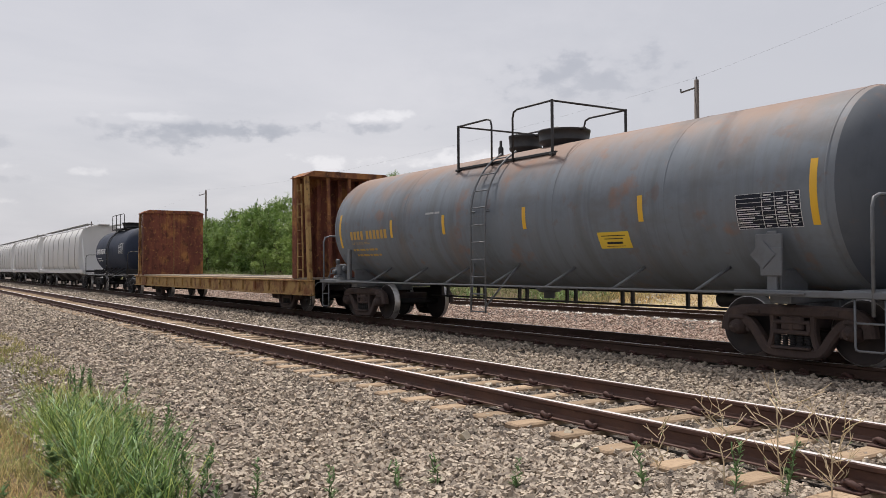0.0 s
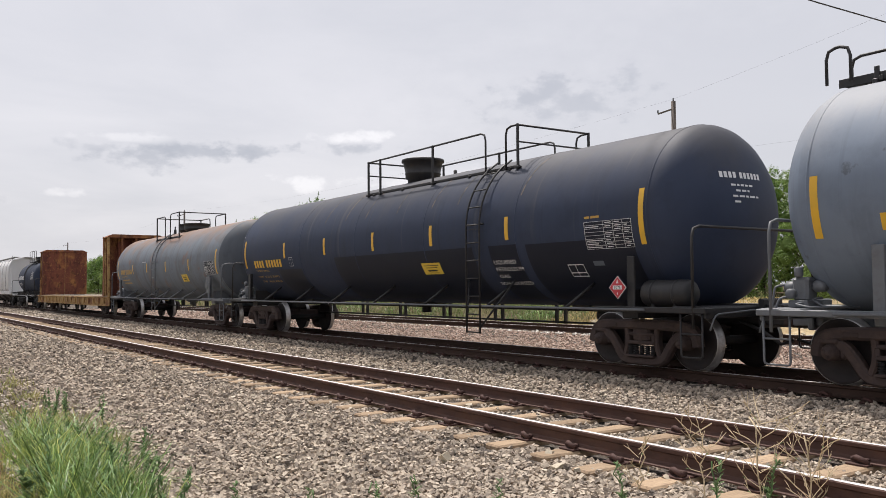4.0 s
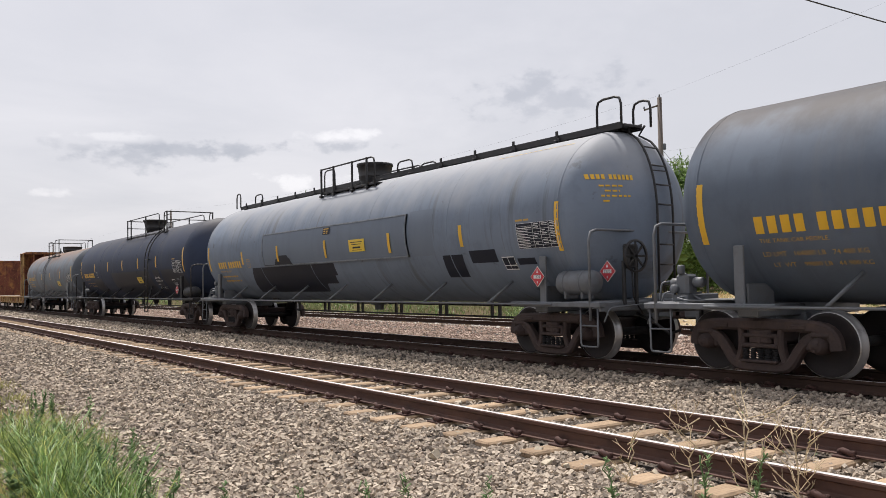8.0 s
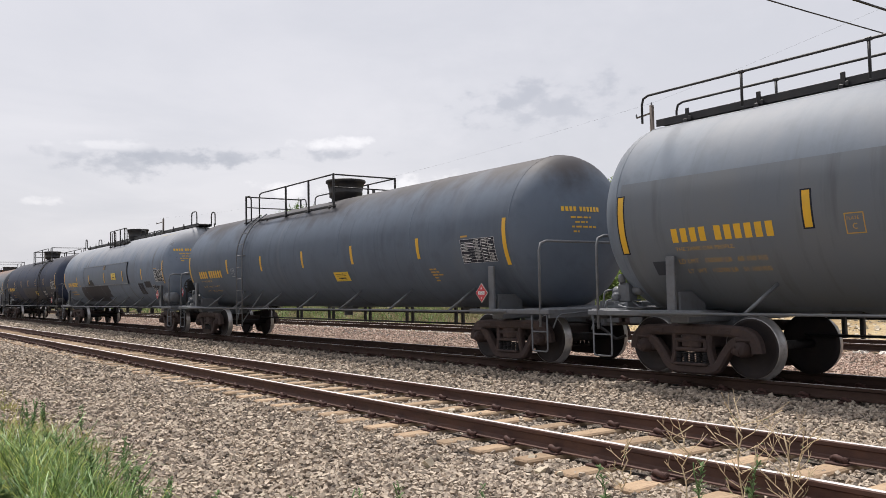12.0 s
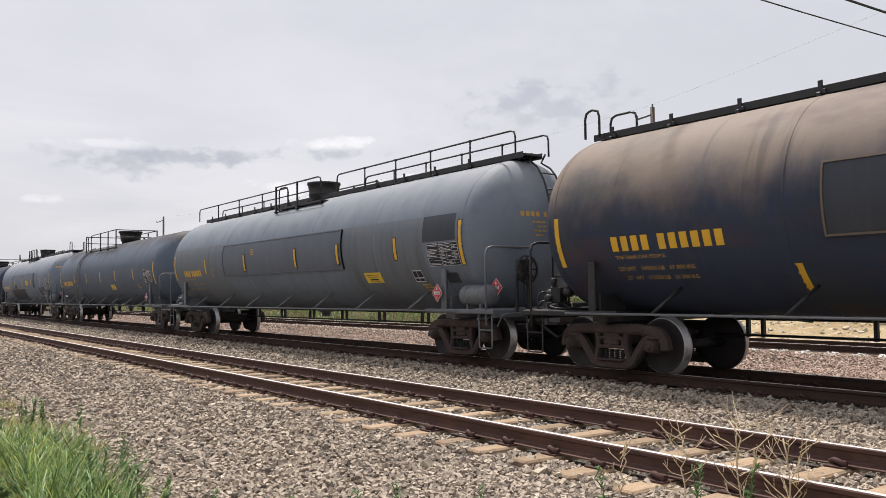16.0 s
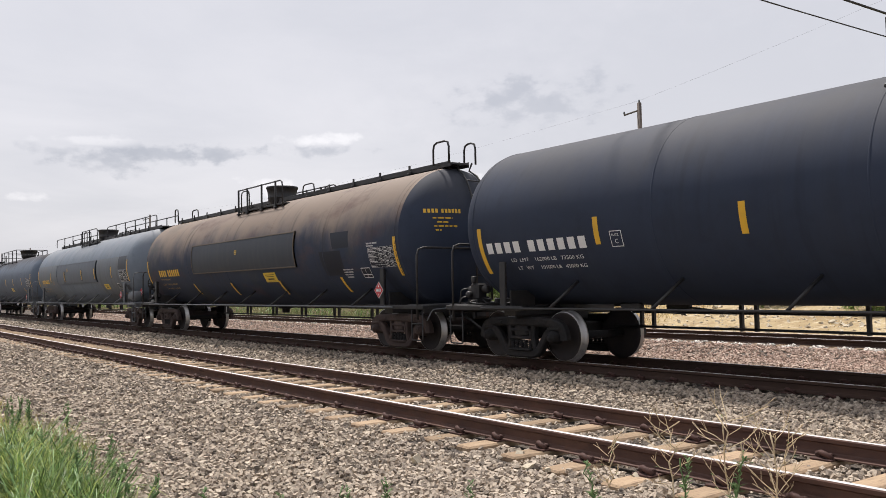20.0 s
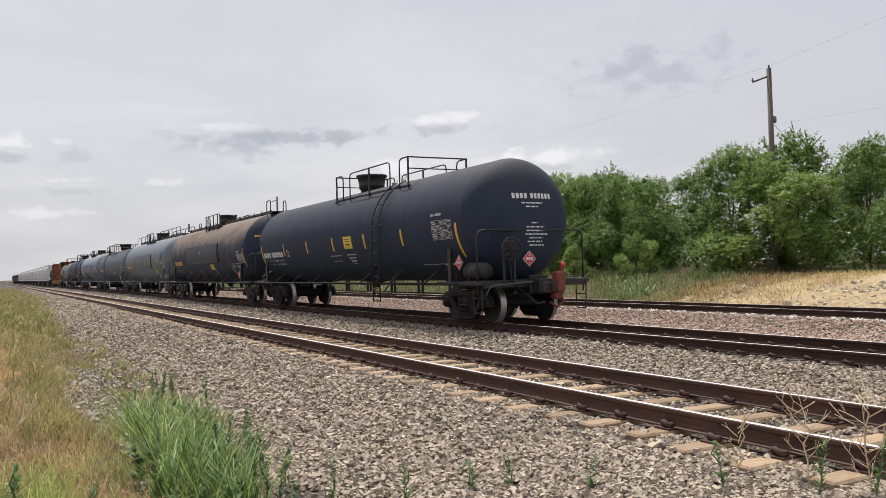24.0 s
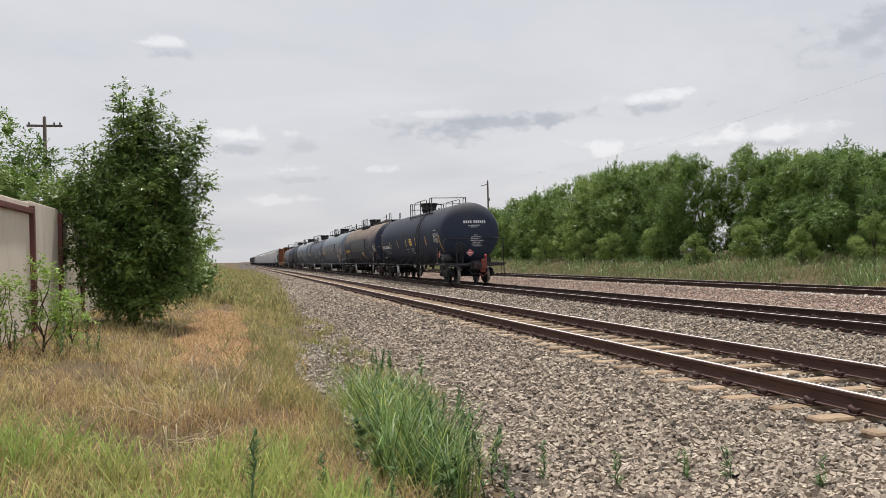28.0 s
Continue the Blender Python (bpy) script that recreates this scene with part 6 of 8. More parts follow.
def box_car(y):
    car = tagged(new("box_car"), "dark freight wagon far ahead in the train", "freight wagon", "dark wagons at the head of the train")
    g = Geo()
    g.box((0, 0, 2.45), (2.95, 17.6, 2.9), None, 0.05)
    part("body", g, "dark_car", car)
    g = Geo()
    g.box((0, 0, 3.95), (3.0, 17.7, 0.12), None, 0.04)
    part("roof", g, "hopper_roof", car)
    for k in range(-4, 5):
        g = Geo()
        g.box((-1.5, k * 2.1, 2.45), (0.08, 0.10, 2.8), None, 0.01)
        part("side_post", g, "dark_car", car)
    truck(car, -6.5, "truck_black")
    truck(car, 6.5, "truck_black")
    for s in (-1, 1):
        coupler(car, s * 9.4, s)
    place_car(car, y, [])
    return car


for build in (black_last_car, brown_car, grey_long_rail_car, grey_sooty_car, patched_car, gas_car, rusty_grey_car, bulkhead_flat, short_black_car):
    build()
HOPPERS, BOXES = 11, 7
first_hopper = hopper_car(69.2, True)
for i in range(1, HOPPERS):
    TRAIN_CARS.append((copy_thing(first_hopper, Matrix()), 69.2 + 20.4 * i, []))
y_box = 69.2 + 20.4 * HOPPERS
first_box = box_car(y_box)
for i in range(1, BOXES):
    TRAIN_CARS.append((copy_thing(first_box, Matrix()), y_box + 18.9 * i, []))


# ---- loose stones ----
M["stone_grey"] = material("grey_grit", (0.40, 0.36, 0.31), 0.9, 0, [(9, (1, 1, 1), .45, .65, (0.27, 0.24, 0.20), .6)], .4, 40, island=.5, spec=0.15)
# sunlight on the far track's edge stones is put into this near-white colour
M["stone_sunlit"] = material("sunlit_white_stone", (0.72, 0.69, 0.65), 0.9, 0, [(9, (1, 1, 1), .45, .65, (0.52, 0.47, 0.43), .6)], .4, 40, island=.3, spec=0.15)
M["stone_pale"] = material("pale_limestone", (0.52, 0.46, 0.36), 0.9, 0, [(9, (1, 1, 1), .45, .65, (0.38, 0.32, 0.25), .6)], .4, 40, spec=0.15)


def stone_cloud(name, x, y, size, mat, rng, sink=0.35, label="", coarse=False):
    """Broken stones at (x, y), each a small irregular polyhedron, as one mesh."""
    base = np.array([(x, y, z) for x in (-1, 1) for y in (-1, 1) for z in (-1, 1)]) * 0.72
    tri = np.array([(0, 1, 3), (0, 3, 2), (4, 6, 7), (4, 7, 5), (0, 4, 5), (0, 5, 1), (2, 3, 7), (2, 7, 6), (0, 2, 6), (0, 6, 4), (1, 5, 7), (1, 7, 3)])
    if coarse:
        base = np.array([(1, 0, 0), (-1, 0, 0), (0, 1, 0), (0, -1, 0), (0, 0, 1), (0, 0, -1)]) * 1.05
        tri = np.array([(0, 2, 4), (2, 1, 4), (1, 3, 4), (3, 0, 4), (2, 0, 5), (1, 2, 5), (3, 1, 5), (0, 3, 5)])
    k = len(base)
    n = len(x)
    q = rng.normal(size=(n, 4))
    q /= np.linalg.norm(q, axis=1)[:, None]
    w, a, b, c = q.T
    rot = np.stack([np.stack([1 - 2 * (b * b + c * c), 2 * (a * b - c * w), 2 * (a * c + b * w)], 1),
                    np.stack([2 * (a * b + c * w), 1 - 2 * (a * a + c * c), 2 * (b * c - a * w)], 1),
                    np.stack([2 * (a * c - b * w), 2 * (b * c + a * w), 1 - 2 * (a * a + b * b)], 1)], 1)
    v = base[None] * rng.uniform(0.7, 1.2, (n, k, 1)) * np.array([1.2, 0.95, 0.72]) * rng.uniform(0.75, 1.2, (n, 1, 3)) * size[:, None, None]
    v = np.einsum("nij,nkj->nki", rot, v)
    v[:, :, 2] *= 0.8
    v += np.stack([x, y, level(x) + size * sink + rng.uniform(-0.022, 0.026, n)], 1)[:, None, :]
    t = (tri[None] + k * np.arange(n)[:, None, None]).reshape(-1, 3)
    ob = new(name, cloud_mesh(name, v.reshape(-1, 3), t, mat))
    return tagged(ob, label or "loose grey-brown crushed stone ballast", "ballast", kind="stuff")


def spread(rng, n, x0, x1, y0, y1, power=1.6):
    """Random places, thinning with the distance along the track."""
    u = rng.random(n)
    k = 1 - power
    y = (y0 ** k + u * (y1 ** k - y0 ** k)) ** (1 / k)
    return rng.uniform(x0, x1, n), y


def ballast():
    rng = np.random.default_rng(11)
    x, y = spread(rng, 60000, 1.75, 5.45, 2.9, 50, 1.65)
    keep = (x > 2.0 + 0.25 * np.sin(y * 1.3) + 0.15 * np.sin(y * 4.1)) | (rng.random(len(x)) < 0.12)
    keep &= (x < 4.93) | (np.abs((y - 1.35 + TIE_STEP / 2) % TIE_STEP - TIE_STEP / 2) > 0.16)
    x, y = x[keep], y[keep]
    stone_cloud("near_ballast_stones", x, y, rng.uniform(0.013, 0.028, len(x)) * (1 + 0.032 * y), "stone", rng)
    x, y = spread(rng, 19000, 5.2, 7.7, 1.2, 45, 1.6)
    off = np.abs((y - 1.35 + TIE_STEP / 2) % TIE_STEP - TIE_STEP / 2)
    gap = (off > 0.13) | (rng.random(len(x)) < 0.06)
    rail_gap = (np.abs(np.abs(x - NEAR) - 0.7525) > 0.11)
    x, y = x[gap & rail_gap], y[gap & rail_gap]
    stone_cloud("crib_stones", x, y, rng.uniform(0.017, 0.034, len(x)) * (1 + 0.010 * y), "stone", rng, 0.25)
    x, y = spread(rng, 9000, NEAR - 1.34, NEAR + 1.34, 1.2, 45, 1.6)
    off = np.abs((y - 1.35 + TIE_STEP / 2) % TIE_STEP - TIE_STEP / 2)
    d = np.abs(x - NEAR)
    k = (off < 0.14) & ((d < 0.42) | (d > 1.02)) & (np.sin(3.1 * y + 2.0 * x) + 0.8 * np.sin(7.7 * y - 5.0 * x) > -0.1 + 0.9 * rng.random(len(x)))
    x, y = x[k], y[k]
    stone_cloud("tie_cover_stones", x, y, rng.uniform(0.016, 0.030, len(x)) * (1 + 0.010 * y), "stone", rng, 0.75, "crushed stone spilled over the ties")
    x, y = spread(rng, 34000, 7.6, 10.45, 2.6, 70, 1.4)
    stone_cloud("middle_ballast_stones", x, y, rng.uniform(0.020, 0.038, len(x)) * (1 + 0.026 * y), "stone", rng, coarse=True)
    x, y = spread(rng, 42000, 13.0, 18.7, 5.0, 80, 1.2)
    stone_cloud("far_ballast_stones", x, y, rng.uniform(0.024, 0.043, len(x)) * (1 + 0.014 * y), "stone_red", rng, label="reddish crushed stone between the far tracks", coarse=True)
    # row at the far tie ends, coloured white to look sunlit
    x, y = spread(rng, 2600, FAR - 1.40, FAR - 1.08, 5.0, 70, 1.1)
    k = np.abs((y - 8.0 + TIE_STEP / 2) % TIE_STEP - TIE_STEP / 2) < 0.17
    x, y = x[k], y[k]
    stone_cloud("pale_edge_stones", x, y, rng.uniform(0.03, 0.055, len(x)), "stone_sunlit", rng, 0.9, "stones along the edge of the far track, sunlight painted as white", coarse=True)
    x, y = spread(rng, 3000, 10.5, 12.9, 4.0, 40, 1.2)
    stone_cloud("train_crib_stones", x, y, rng.uniform(0.022, 0.040, len(x)), "stone", rng)
    x, y = spread(rng, 7000, 2.2, 5.5, 45, 170, 1.2)
    stone_cloud("distant_ballast_stones", x, y, rng.uniform(0.05, 0.10, len(x)), "stone", rng, coarse=True)
    x, y = spread(rng, 5000, 7.5, 10.4, 60, 170, 1.2)
    stone_cloud("distant_middle_stones", x, y, rng.uniform(0.06, 0.11, len(x)), "stone", rng, coarse=True)
    x, y = rng.uniform(1.9, 5.3, 6000), rng.uniform(-8, 2.9, 6000)
    stone_cloud("rear_ballast_stones", x, y, rng.uniform(0.022, 0.045, len(x)), "stone", rng, coarse=True)
    x, y = rng.uniform(7.6, 10.4, 3000), rng.uniform(-6, 2.6, 3000)
    stone_cloud("rear_middle_stones", x, y, rng.uniform(0.026, 0.05, len(x)), "stone", rng, coarse=True)
    # larger pale stones lying on top
    x, y = spread(rng, 90, 2.4, 10.2, 4.2, 30, 1.5)
    keep = np.abs(np.abs(x - NEAR) - 0.7525) > 0.2
    stone_cloud("pale_stones", x[keep], y[keep], rng.uniform(0.026, 0.048, keep.sum()), "stone_pale", rng, 0.8, "scattered larger pale limestone pieces")
    stone_cloud("large_pale_stone", np.array([4.48]), np.array([6.55]), np.array([0.075]), "stone_pale", rng, 0.6, "large pale stone lying on the ballast")
    # grit on the bare strip below the ballast
    x, y = rng.uniform(0.95, 1.75, 2600), rng.uniform(7.0, 17.5, 2600)
    x = x + 0.12 * np.sin(y * 0.9)
    stone_cloud("strip_grit", x, y, rng.uniform(0.010, 0.028, 2600), "stone_grey", rng, 2.0, "grey grit on the bare dirt strip")
    x, y = np.array([1.36, 1.30, 1.22, 1.45, 1.18, 1.62, 1.05]), np.array([12.6, 14.8, 9.4, 11.0, 8.6, 15.9, 10.2])
    stone_cloud("strip_stones", x, y, np.array([0.07, 0.06, 0.045, 0.04, 0.05, 0.06, 0.04]), "stone_pale", rng, 0.9, "pale broken concrete pieces on the dirt strip")


ballast()


# ---- plants ----
M["grass_green"] = material("green_grass", (0.095, 0.185, 0.052), 0.45, 0, [(2.5, (1, 1, 1), .42, .62, (0.20, 0.29, 0.085), .8)], island=.6, translucent=.2, spec=0.35)
M["grass_dry"] = material("dry_straw_grass", (0.60, 0.48, 0.24), 0.8, 0, [(0.9, (1, 1, 1), .42, .6, (0.44, 0.29, 0.145), .8), (0.7, (1, 1, 1), .5, .65, (0.44, 0.42, 0.16), .7)], island=.45, translucent=.3, spec=0.15)
M["grass_brown"] = material("brown_dead_grass", (0.27, 0.185, 0.105), 0.85, 0, [(1.2, (1, 1, 1), .42, .62, (0.40, 0.27, 0.145), .8)], island=.45, translucent=.2, spec=0.15)
M["grass_olive"] = material("olive_grass", (0.30, 0.29, 0.12), 0.75, 0, [(0.9, (1, 1, 1), .45, .62, (0.44, 0.36, 0.18), .8), (1.3, (1, 1, 1), .55, .68, (0.24, 0.31, 0.10), .8)], island=.45, translucent=.35, spec=0.15)
M["grass_mixed"] = material("yellow_green_grass", (0.28, 0.37, 0.10), 0.7, 0, [(0.7, (1, 1, 1), .45, .65, (0.48, 0.46, 0.17), .8)], island=.4, translucent=.4, spec=0.15)
M["grass_orange"] = material("orange_dead_grass", (0.53, 0.36, 0.20), 0.85, 0, [(1.5, (1, 1, 1), .45, .65, (0.44, 0.28, 0.15), .7)], island=.3, translucent=.25, spec=0.15)
M["grass_bank"] = material("rank_bank_grass", (0.235, 0.235, 0.12), 0.8, 0, [(0.4, (1, 1, 1), .42, .62, (0.165, 0.205, 0.085), .8), (0.3, (1, 1, 1), .58, .70, (0.36, 0.31, 0.18), .7)], island=.4, translucent=.35, spec=0.15)
M["weed"] = material("grey_green_weed", (0.15, 0.235, 0.105), 0.7, 0, [(3, (1, 1, 1), .45, .65, (0.11, 0.18, 0.075), .7)], island=.35, translucent=.35, spec=0.15)
M["straw_stalk"] = material("dry_stalk", (0.60, 0.49, 0.33), 0.8, 0, [(8, (1, 1, 1), .45, .65, (0.40, 0.30, 0.19), .7)], spec=0.15)
M["weed_stalk"] = material("yellow_green_stalk", (0.34, 0.34, 0.14), 0.8, 0, [(8, (1, 1, 1), .45, .65, (0.24, 0.20, 0.10), .7)], spec=0.15)
M["leaf"] = material("dark_green_leaves", (0.125, 0.21, 0.055), 0.42, 0, [(0.45, (1, 1, 1), .42, .62, (0.20, 0.30, 0.075), .8), (3, (1, 1, 1), .5, .7, (0.07, 0.125, 0.038), .6)], island=.45, translucent=.28, spec=0.15)
M["leaf_pale"] = material("yellow_green_leaves", (0.28, 0.375, 0.105), 0.45, 0, [(0.6, (1, 1, 1), .42, .62, (0.17, 0.265, 0.075), .7)], island=.45, translucent=.28, spec=0.15)
M["leaf_mid"] = material("mid_green_leaves", (0.20, 0.29, 0.080), 0.42, 0, [(0.5, (1, 1, 1), .42, .62, (0.14, 0.225, 0.060), .8)], island=.45, translucent=.28, spec=0.15)
M["leaf_near"] = material("glossy_green_leaves", (0.135, 0.225, 0.060), 0.36, 0, [(1.2, (1, 1, 1), .42, .62, (0.23, 0.32, 0.085), .8)], island=.5, translucent=.24, spec=0.4)
M["leaf_lime"] = material("lime_green_leaves", (0.30, 0.42, 0.10), 0.5, 0, [(1.2, (1, 1, 1), .42, .62, (0.24, 0.36, 0.09), .7)], island=.35, translucent=.3, spec=0.15)
M["bark"] = material("grey_brown_bark", (0.11, 0.085, 0.065), 0.9, 0, [(8, (1, 1, .2), .45, .65, (0.055, 0.042, 0.034), .8)], .6, 30, spec=0.15)


def blades(name, x, y, h, w, lean, mat, rng, label, category="grass", thing_kind="stuff", zs=None):
    """Grass blades: each a bent, tapering strip."""
    n = len(x)
    z = (level(x) - 0.05) if zs is None else zs
    a, d = rng.uniform(0, 2 * np.pi, n), rng.uniform(0, 2 * np.pi, n)
    ln = h * lean * rng.uniform(0.3, 1.0, n)
    bx, by = np.cos(d) * ln, np.sin(d) * ln
    wx, wy = np.cos(a) * w, np.sin(a) * w
    v = np.zeros((n, 7, 3))
    for i, (k, f, ww) in enumerate(((0, 0, 1.0), (0.45, 0.16, 0.85), (0.8, 0.55, 0.5))):
        for j, s in enumerate((-1, 1)):
            v[:, 2 * i + j] = np.stack([x + bx * f + s * wx * ww, y + by * f + s * wy * ww, z + h * k], 1)
    v[:, 6] = np.stack([x + bx, y + by, z + h * (1 - 0.25 * lean)], 1)
    t = np.array([(0, 1, 3), (0, 3, 2), (2, 3, 5), (2, 5, 4), (4, 5, 6)])
    ob = new(name, cloud_mesh(name, v.reshape(-1, 3), (t[None] + 7 * np.arange(n)[:, None, None]).reshape(-1, 3), mat, True))
    return tagged(ob, label, category, kind=thing_kind)


def clumped(rng, n, x0, x1, y0, y1, clumps, sd, power=1.3):
    cx, cy = spread(rng, clumps, x0, x1, y0, y1, power)
    i = rng.integers(0, clumps, n)
    return np.clip(cx[i] + rng.normal(0, sd, n), x0 - 0.3, x1 + 0.3), cy[i] + rng.normal(0, sd * 1.5, n)


def patch(x, y):
    """A smooth random field that tells matted, bare and green ground apart."""
    return (np.sin(1.9 * x + 0.7 * y + 1.0) + np.sin(1.15 * y - 1.3 * x + 2.0) + 0.7 * np.sin(3.7 * x + 2.1 * y) + 0.5 * np.sin(2.9 * y - 4.3 * x + 0.5)) / 3.2


def verge():
    rng = np.random.default_rng(23)
    R = rng.uniform

    def off_strip(x, y):
        mid = 1.33 + 0.12 * np.sin(y * 0.9)
        return (y < 8.0) | (y > 17) | (np.abs(x - mid) > 0.24 + 0.10 * np.sin(y * 2.3)) | (rng.random(len(x)) < 0.06)

    # tall green clumps at the foot of the ballast
    x, y = clumped(rng, 2500, 1.15, 1.80, 5.9, 10.2, 60, 0.055, 1.05)
    x = x + 0.07 * (y - 7.5)
    blades("tall_green_grass", x, y, R(0.30, 0.85, len(x)) * R(0.45, 1, len(x)), R(0.0035, 0.0085, len(x)), 1.05, "grass_green", rng, "tall green grass at the foot of the ballast")
    x, y = clumped(rng, 700, 1.1, 1.8, 5.9, 10.4, 50, 0.09, 1.05)
    blades("tall_pale_grass", x, y, R(0.30, 0.75, len(x)), R(0.0025, 0.005, len(x)), 1.2, "grass_mixed", rng, "tall yellow-green grass among the green clumps")
    x, y = clumped(rng, 9000, 0.3, 2.4, 9.5, 34.0, 230, 0.12, 1.2)
    k = off_strip(x, y) & ((patch(x * 1.6, y * 0.8) > -0.25) | (rng.random(len(x)) < 0.15))
    x, y = x[k], y[k]
    blades("green_grass", x, y, R(0.06, 0.36, len(x)) * R(0.5, 1, len(x)), R(0.003, 0.006, len(x)) * (1 + 0.05 * y), 0.9, "grass_olive", rng, "short olive and yellow grass")
    def scorched(x, y):
        return (np.abs(x + 0.36 - 0.05 * np.sin(y)) < 0.58 + 0.15 * np.sin(y * 1.7)) & (y > 12.5) & (y < 26)

    # matted dead grass, thin over the bare patches
    x, y = clumped(rng, 72000, -4.2, 1.25, 3.4, 34, 700, 0.20, 1.5)
    k = ((patch(x, y) > -0.42) | (rng.random(len(x)) < 0.10)) & off_strip(x, y) & (~scorched(x, y) | (rng.random(len(x)) < 0.15))
    x, y = x[k], y[k]
    blades("dry_grass", x, y, R(0.05, 0.34, len(x)) * R(0.3, 1.0, len(x)), R(0.0012, 0.0027, len(x)) * (1 + 0.06 * y), 1.25, "grass_dry", rng, "matted dry straw-coloured grass")
    x, y = clumped(rng, 24000, -4.2, 1.1, 3.4, 20, 500, 0.22, 1.4)
    k = ((patch(x, y) < 0.1) | (rng.random(len(x)) < 0.15)) & ~scorched(x, y)
    x, y = x[k], y[k]
    blades("brown_grass", x, y, R(0.03, 0.13, len(x)), R(0.002, 0.0045, len(x)) * (1 + 0.05 * y), 1.8, "grass_brown", rng, "trampled dark brown dead grass")
    x, y = clumped(rng, 13000, -4.2, 1.3, 3.6, 36, 360, 0.12, 1.4)
    k = ((patch(x, y) > 0.0) | (x > 0.35) | (rng.random(len(x)) < 0.25)) & off_strip(x, y) & ~scorched(x, y)
    x, y = x[k], y[k]
    blades("mixed_grass", x, y, R(0.10, 0.44, len(x)) * R(0.4, 1, len(x)), R(0.002, 0.0045, len(x)) * (1 + 0.05 * y), 1.1, "grass_olive", rng, "olive and yellow grass tufts")
    x, y = clumped(rng, 3600, -2.9, 0.75, 4.2, 6.6, 60, 0.08, 1.1)
    blades("bright_grass", x, y, R(0.14, 0.46, len(x)), R(0.0028, 0.006, len(x)), 1.0, "grass_mixed", rng, "bright green grass in the foreground")
    x, y = spread(rng, 26000, -1.25, 0.5, 12, 27, 1.2)
    k = scorched(x, y)
    x, y = x[k], y[k]
    blades("orange_dry_grass", x, y, R(0.03, 0.12, len(x)), R(0.006, 0.012, len(x)), 1.6, "grass_orange", rng, "flattened orange-brown dead grass")
    x, y = spread(rng, 15000, -3.5, 4.2, 30, 190, 1.2)
    keep = x < 1.8 + np.minimum((y - 30) * 0.04, 1.8) + rng.normal(0, 0.25, len(x))
    blades("distant_verge_grass", x[keep], y[keep], R(0.12, 0.5, keep.sum()), R(0.02, 0.05, keep.sum()), 0.8, "grass_olive", rng, "grassy verge running into the distance")
    x, y = R(-4.5, 1.6, 7000), R(-12, 3.9, 7000)
    k = (x * x + y * y > 0.8)
    x, y = x[k], y[k]
    blades("trodden_grass", x, y, R(0.04, 0.2, len(x)), R(0.003, 0.007, len(x)), 1.2, "grass_olive", rng, "trodden olive grass beside the tracks")
    # bank beyond the far track
    x, y = clumped(rng, 30000, 22.8, 31, 10, 150, 900, 0.5, 1.1)
    k = (y > 25) | (x > 30.2)
    x, y = x[k], y[k]
    blades("bank_grass", x, y, R(0.15, 0.75, len(x)) * R(0.4, 1, len(x)), R(0.006, 0.016, len(x)) * (1 + 0.008 * y), 1.2, "grass_bank", rng, "rough grass on the bank beyond the tracks")
    x, y = clumped(rng, 4000, 23.0, 31, 26, 120, 160, 0.4, 1.1)
    blades("bank_weeds", x, y, R(0.2, 0.8, len(x)), R(0.008, 0.018, len(x)) * (1 + 0.008 * y), 1.3, "grass_green", rng, "green weeds on the bank beyond the tracks")
    x, y = clumped(rng, 5500, 22.9, 30.5, 8, 28, 170, 0.40, 1.1)
    x, y = np.concatenate([x, R(22.9, 30.4, 6000)]), np.concatenate([y, R(20.0, 27, 6000)])
    blades("dry_bank_grass", x, y, R(0.04, 0.16, len(x)) * (1 + (y > 20)), R(0.008, 0.016, len(x)), 0.9, "grass_dry", rng, "dry pale grass on the bank")
    x, y = R(22.9, 27.8, 1400), R(6, 25, 1400)
    stone_cloud("bank_stones", x, y, R(0.03, 0.10, 1400) * R(0.5, 1.3, 1400), "stone_pale", rng, 0.3, "pale broken limestone on the bank")


verge()


